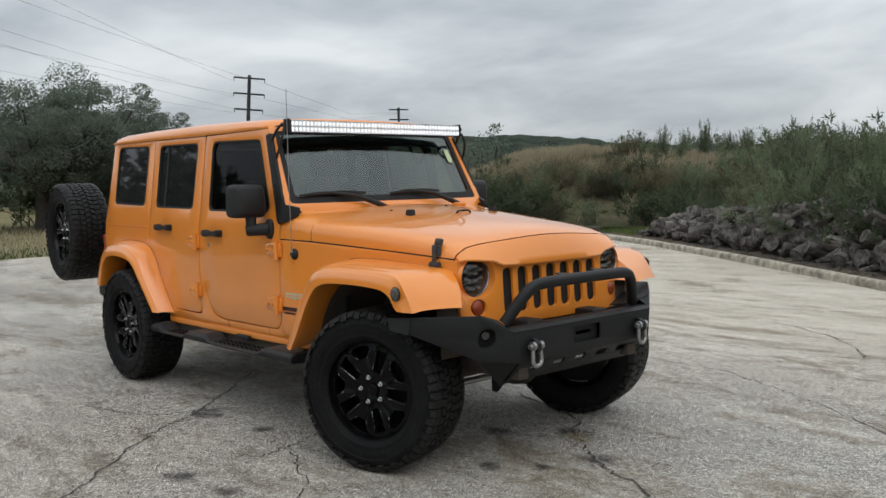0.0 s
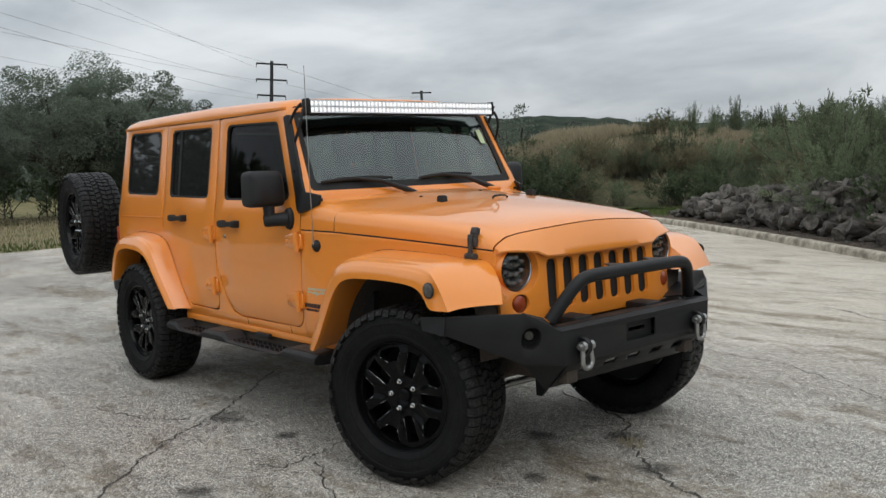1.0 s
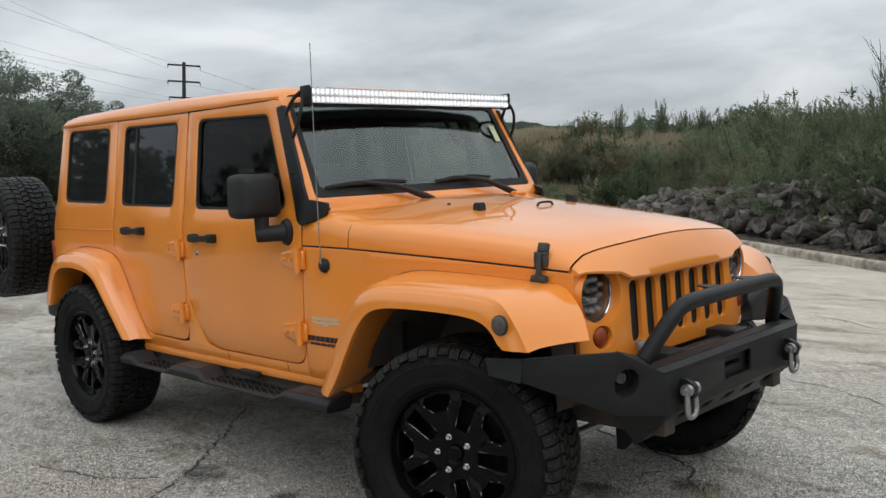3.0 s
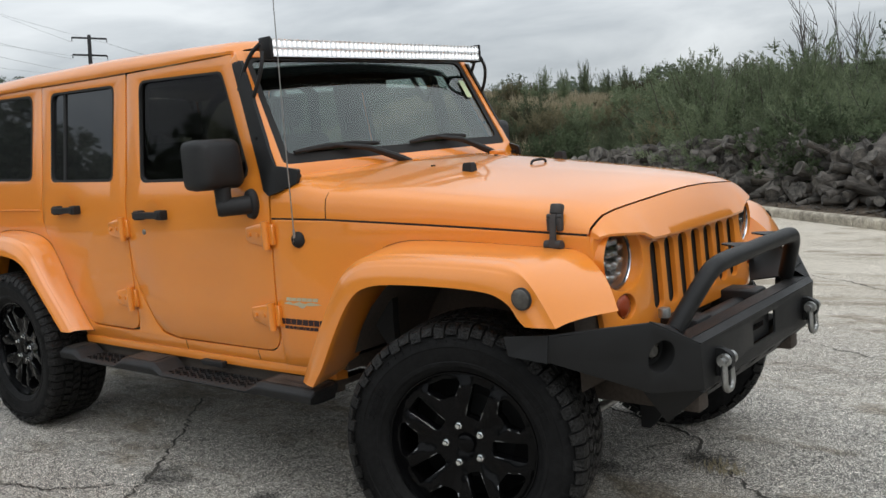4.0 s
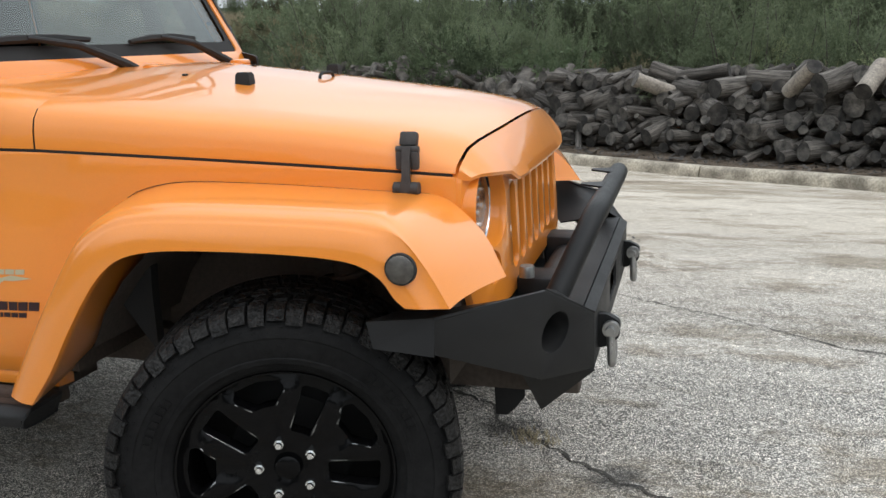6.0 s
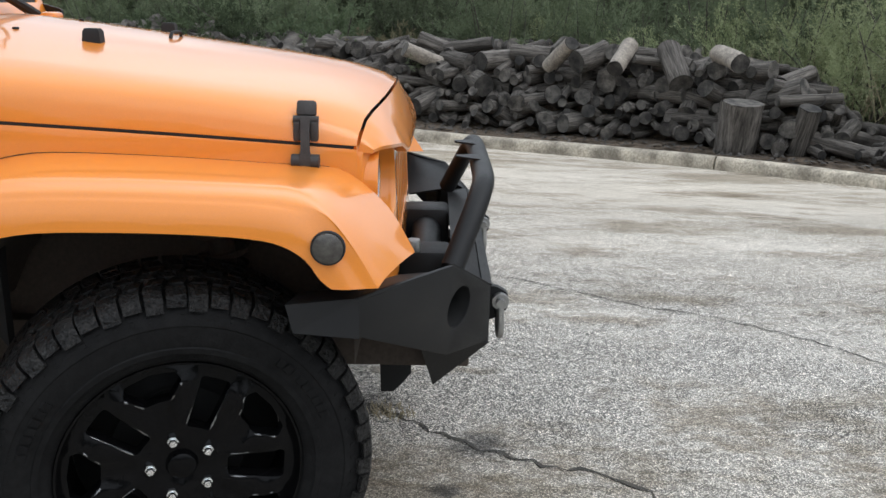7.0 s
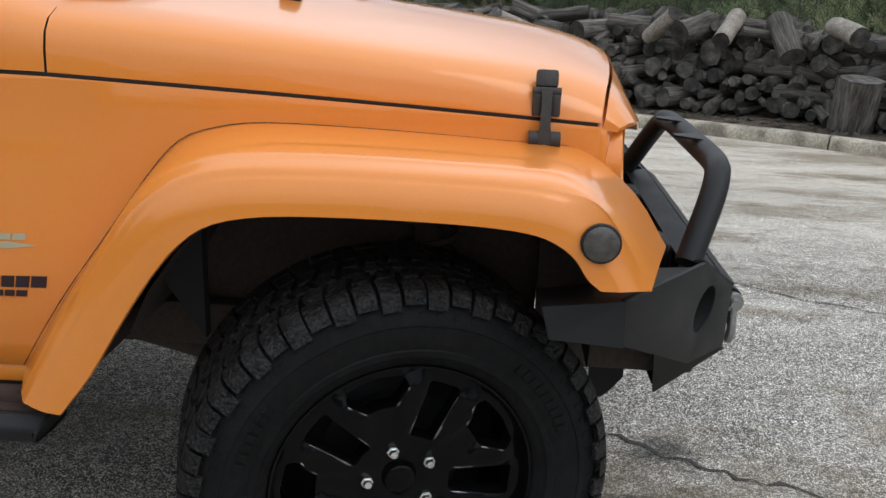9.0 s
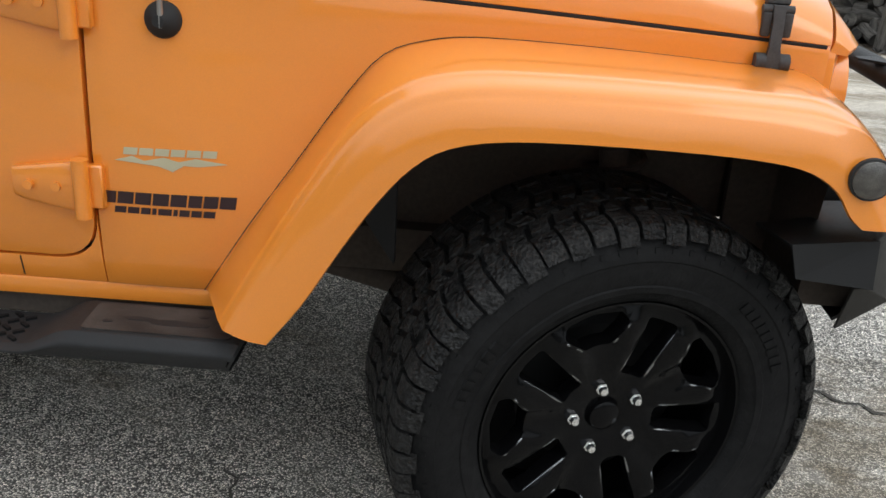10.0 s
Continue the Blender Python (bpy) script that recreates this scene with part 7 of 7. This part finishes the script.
# shrubs and dry grass on the mound
g = np.random.default_rng(9)
SH.append(feather_shrub("shrub", 25, 2.6, 2.2, 50, 110, 0.16, BROWNLEAF, "low brownish shrub on the mound", 0.018))
SH.append(feather_shrub("shrub", 26, 2.4, 2.2, 60, 110, 0.14, DARKLEAF, "dark green bush below the mound", 0.024))
for kind in (4, 5):
    first.append(True)


def bank_shrub(kind, u, v, size, sz=None):
    p = on_bank(u, v)
    z = mound_z(p.x, p.y) - 0.08
    if first[kind]:
        first[kind] = False
        return stand(SH[kind], p.x, p.y, 40 * u, size, z, sz)
    return again(SH[kind], p.x, p.y, 40 * u, size, z, sz)


for k in range(96):
    u, v = g.uniform(-6.5, 17), g.uniform(-10.5, -1.0)
    v = min(v, -5.4 - 0.5 * (k % 4)) if u < 6.5 else v
    bank_shrub(4 if k % 3 else 3, u, v, g.uniform(0.30, 0.52) if u < 6.5 else g.uniform(0.36, 0.62))
for u, v, size in ((-2.6, -9.0, 0.62), (-1.8, -9.6, 0.75), (-1.0, -9.2, 0.66), (2.6, -10.2, 0.55), (3.4, -10.6, 0.6), (7.0, -10.8, 0.7), (-4.2, -3.4, 0.30), (-3.4, -3.0, 0.34), (-8.0, -8.0, 0.5)):
    bank_shrub(5, u, v, size)
# slender plumes that stand above the thicket
for k in range(34):
    s = -1.0 + 0.52 * k + rng.uniform(-0.15, 0.15)
    put_shrub(0, s, (6.4 if s < 11 else 4.6) + rng.uniform(-0.8, 1.2), rng.uniform(0.36, 0.54), rng.uniform(0.88, 1.10))
# shrubs that lean over the pile at the thicket's edge
for s, n, size in ((11.4, 1.5, 0.62), (12.3, 1.9, 0.80), (10.5, 2.2, 0.78), (13.3, 2.5, 0.92), (9.3, 2.6, 0.85), (14.6, 3.0, 0.98), (8.0, 2.8, 0.85)):
    put_shrub(0 if s > 11 else 1, s, n, size)
# low bushes hanging over the pile's far part
for s, n, size in ((7.0, 2.3, 0.62), (8.4, 1.5, 0.62), (9.2, 1.7, 0.7), (10.2, 2.2, 0.6), (12.1, 2.3, 0.66), (5.6, 2.4, 0.5), (14.6, 2.4, 0.7)):
    p = at_kerb(s, n)
    again(SH[5 if n < 2.35 else 4], p.x, p.y, 50 * s, size, p.z + 0.15)
# thin tufted saplings along the crest
for k in range(16):
    bank_shrub(0, 3.2 + 0.54 * k + g.uniform(-0.2, 0.2), g.uniform(-2.5, 1.5), g.uniform(0.20, 0.32), g.uniform(0.42, 0.62))
# brush over the crest, with bare straw between
for k in range(22):
    u = g.uniform(1.0, 3.2) if k % 4 == 0 else g.uniform(5.4, 15.0)
    bank_shrub(3 if k % 3 else 4, u, g.uniform(-5.5, 0.5), g.uniform(0.26, 0.42))


def grass_field(name, count, place, length, width, mat, label, seed):
    g = np.random.default_rng(seed)
    pts = np.array([place(g) for _ in range(count)])
    ways = g.normal(0, 0.33, (count, 3)) + [0, 0, 1.0]
    return quads(name, leaf_quads(pts, ways, length, width, g), mat, None, label, "stuff")


def on_mound(g):
    while True:
        u, v = g.uniform(-9.5, 20.0), g.uniform(-10.5, 3.0)
        patch = 0.6 * noise.noise((0.45 * u, 0.45 * v, 2.0)) - 0.12 + 0.60 * math.exp(-((v + 1.2) / 2.0) ** 2 - ((u + 1.0) / 4.5) ** 2) + 0.55 * math.exp(-((u + 6) / 2.2) ** 2) + 0.6 * math.exp(-((u - 5.5) / 1.8) ** 2 - ((v + 3.5) / 2.2) ** 2)
        if g.uniform(0, 0.5) < patch:
            break
    p = on_bank(u, v)
    return (p.x, p.y, mound_z(p.x, p.y) - 0.03)


grass_field("dry_grass", 42000, on_mound, 0.46, 0.020, STRAW, "tall dry straw-coloured grass on the mound", 31)


def on_meadow(g):
    x, y = -17.7 - abs(g.normal(0, 12)), g.uniform(-22, 20)
    return (x, y, ground_z(x, y) - 0.02)


grass_field("meadow_grass", 16000, on_meadow, 0.20, 0.02, STRAW, "dry meadow grass", 32)
grass_field("green_grass", 7000, lambda g: (lambda x, y: (x, y, ground_z(x, y) - 0.01))(-17.5 - abs(g.normal(0, 2.0)), g.uniform(-22, 16)), 0.13, 0.02, GRASS, "green grass at the lot's edge", 33)


def verge_grass(g):
    p = at_kerb(g.choice([g.uniform(-9, -2.8), g.uniform(19.3, 25.0)]), g.uniform(0.4, 3.2), 0.12)
    return tuple(p)


grass_field("verge_grass", 9000, verge_grass, 0.16, 0.01, GRASS, "green grass behind the kerb", 34)
grass_field("verge_straw", 700, lambda g: tuple(at_kerb(g.normal(1.2, 1.6), g.uniform(1.9, 2.6), 0.3)), 0.8, 0.008, STRAW, "tall dry grass stalks behind the logs", 35)

grass_field("crack_straw", 160, lambda g: (0.40 + g.normal(0, 0.05), 0.25 + g.normal(0, 0.035), 0.0), 0.035, 0.002, STRAW, "dry straw caught in a crack", 36)

# oaks on the meadow to the rear
O1 = stand(oak("oak_tree", 51, 6.6, 8.0, 110, 520, "broad dark green live oak on the meadow"), -35.0, 8.2, 0, 0.92)
O2 = stand(oak("oak_tree", 52, 6.0, 7.0, 100, 520, "rounded dark green live oak on the meadow"), -37.0, 12.0, 0, 0.88)
for k, (x, y, size, kind) in enumerate(((-32.5, 3.6, 0.72, 1), (-34.0, -0.5, 0.78, 0), (-41.0, 5.0, 0.92, 1), (-42.0, 15.5, 0.86, 0), (-40.0, 18.5, 0.68, 1), (-46.0, 21.5, 0.76, 0), (-36.0, -6.0, 0.9, 1), (-44.0, -3.0, 0.98, 0), (-50.0, 28.0, 0.8, 1), (-33.5, 10.4, 0.66, 1), (-36.0, 10.6, 0.94, 0))):
    again(O1 if kind == 0 else O2, x, y, 47 * k, size)
for k, (x, y, size) in enumerate(((-39.0, 3.0, 1.25), (-40.0, 6.2, 1.35), (-39.0, 9.4, 1.3), (-40.5, 12.8, 1.4), (-41.0, 16.0, 1.2), (-38.5, 0.0, 1.2))):
    again(SH[5], x, y, 73 * k, size)
O3 = stand(oak("oak_tree", 53, 6.2, 7.5, 70, 75, "distant dark green oak", 0.30), -74.0, 40.0)
# oaks out of view, added so the side windows mirror something dark
for k, (x, y) in enumerate(((-30, -13), (-25, -18), (-36, -17), (-20, -24), (-42, -12), (-33, -25))):
    again(O3, x, y, 50 * k, 1.15)
for k, (x, y, size) in enumerate(((-58, 44, 0.9), (-66, 50, 1.0), (-50, 58, 0.85), (-40, 64, 0.9), (-70, 62, 1.1), (-30, 62, 0.9))):
    again(O3, x, y, 61 * k, size)


# unseen row behind the viewpoint, added to darken reflections in glass and wheels
for k in range(11):
    again(O3, -34 + 6.6 * k + 1.5 * (k % 3), -38 - 4.0 * (k % 4), 77 * k, 1.0 + 0.12 * (k % 3))
# far belt of woods below the hills
g = np.random.default_rng(71)
n = 15000
az, rad = np.radians(g.uniform(98, 218, n)), g.uniform(95, 150, n)
tall = 3.2 + 2.2 * np.array([noise.noise((9 * math.cos(a), 9 * math.sin(a), 0.02 * r)) for a, r in zip(az, rad)]) + 0.9 * np.array([noise.noise((50 * math.cos(a), 50 * math.sin(a), 0.1 * r)) for a, r in zip(az, rad)])
zz = tall * g.uniform(0.0, 1.0, n) ** 0.6
quads("far_woods", leaf_quads(np.stack([rad * np.cos(az), rad * np.sin(az), zz - 1.2], axis=1), g.normal(0, 1, (n, 3)), 1.3, 0.45, g), OAKLEAF, None, "belt of dark woods beyond the meadow", "stuff")


def bare_tree(name, seed, height, label, leafy=0):
    """A thin upright tree with few leaves."""
    g = np.random.default_rng(seed)
    thing = empty(name, label, "tree", "bare trees")
    wood, pts, ways = bmesh.new(), [], []
    for k in range(5):
        lean = np.array([g.normal(0, 0.075), g.normal(0, 0.075), 0]) * height
        path = curve_points([(0.05 * k, 0, 0), tuple(lean * 0.45 + [0, 0, height * 0.5]), tuple(lean + [0, 0, height * g.uniform(0.75, 1.0)])], 4)
        tube(path, [0.020 * (1 - 0.9 * i / (len(path) - 1)) + 0.006 for i in range(len(path))], 6, wood)
        for j in range(16):
            i = int(g.integers(3, len(path)))
            a = np.array(path[i])
            e = a + g.normal(0, 0.05 * height, 3) * [1, 1, 0.4] + [0, 0, 0.15 * height]
            tube([Vector(a), Vector((a + e) / 2 + g.normal(0, 0.04, 3)), Vector(e)], [0.011, 0.008, 0.004], 4, wood)
            for q in range(leafy):
                f = g.uniform(0.3, 1.0)
                pts.append(a * (1 - f) + e * f + g.normal(0, 0.06, 3))
                ways.append(g.normal(0, 1, 3))
    part("trunk", wood, GREYWOOD, thing)
    if leafy:
        quads("crown", leaf_quads(np.array(pts), np.array(ways), 0.12, 0.035, g), OAKLEAF, thing)
    return thing


stand(bare_tree("bare_tree", 61, 4.0, "thin bare grey tree behind the shrubs"), -5.9, 21.2)
stand(bare_tree("bare_tree", 62, 4.1, "thin bare grey tree behind the shrubs"), -5.0, 21.5)
stand(bare_tree("young_tree", 63, 3.0, "young dark leafy tree behind the shrubs", 12), -3.7, 21.6)
stand(oak("scrub_tree", 64, 4.8, 6.5, 46, 90, "wispy half-bare tree beyond the car", 0.13), -30.0, 29.0)

# power line
lean = Vector((0.035, 0.065, 0.0)) * 1.2
pole_at = Vector((-93.2, 49.3, -2.4))
line = empty("power_pole", "dark power pole with three crossarms", "pole")
top = Vector((-92.72, 50.16, 14.3))
part("pole", tube([pole_at, pole_at.lerp(top, 0.5), top], [0.32, 0.26, 0.20], 8), POLE, line)
ARMS = []
for z in (13.95, 12.1, 10.25):
    c = pole_at.lerp(top, (z + 2.4) / 16.7)
    half = Vector((0.88, 1.56, -0.13)) * (1.0 if z > 11 else 0.92)
    part("crossarm", tube([c - half, c + half], 0.11, 6), POLE, line)
    for e in (c - half, c + half):
        part("insulator", tube([e, e - Vector((0, 0, 0.4))], 0.05, 6), POLE, line)
        ARMS.append(e - Vector((0, 0, 0.5)))
for x, y, z, w in ((-153.5, 120.7, 17.6, 2.2), (-131.0, 145.0, 9.6, 1.8)):
    pl = empty("power_pole", "distant dark power pole", "pole")
    part("pole", tube([(x, y, -2.0), (x, y, z)], 0.28, 6), POLE, pl)
    part("crossarm", tube([(x - w * 0.7, y - w * 0.7, z - 0.4), (x + w * 0.7, y + w * 0.7, z - 0.5)], 0.16, 6), POLE, pl)
    part("crossarm", tube([(x - w * 0.7, y - w * 0.7, z - 2.6), (x + w * 0.7, y + w * 0.7, z - 2.7)], 0.16, 6), POLE, pl)
ENDS = [(-64.2, 14.8, 17.0), (-64.0, 15.8, 15.3), (-64.3, 14.6, 13.2), (-64.3, 14.5, 12.0), (-64.3, 14.4, 10.3), (-62.0, 21.6, 10.0)]
for a, e in zip(ARMS, ENDS):
    far = Vector(e) + (Vector(e) - a) * 0.8
    pts = []
    for k in range(15):
        t = k / 14
        p = a.lerp(far, t)
        p.z -= 1.2 * 4 * t * (1 - t) * 0.5
        pts.append(p)
    wire = part("power_cable", tube(pts, 0.012, 4), WIRE)
    tagged(wire, "thin grey power cable", "cable", "power cables")
for a in ARMS[1::2]:
    wire = part("power_cable", tube([a, a.lerp(Vector((-153.5, 120.7, 15.5)), 0.5) - Vector((0, 0, 1.5)), Vector((-153.5, 120.7, 16.5))], 0.02, 4), WIRE)
    tagged(wire, "thin grey power cable", "cable", "power cables")
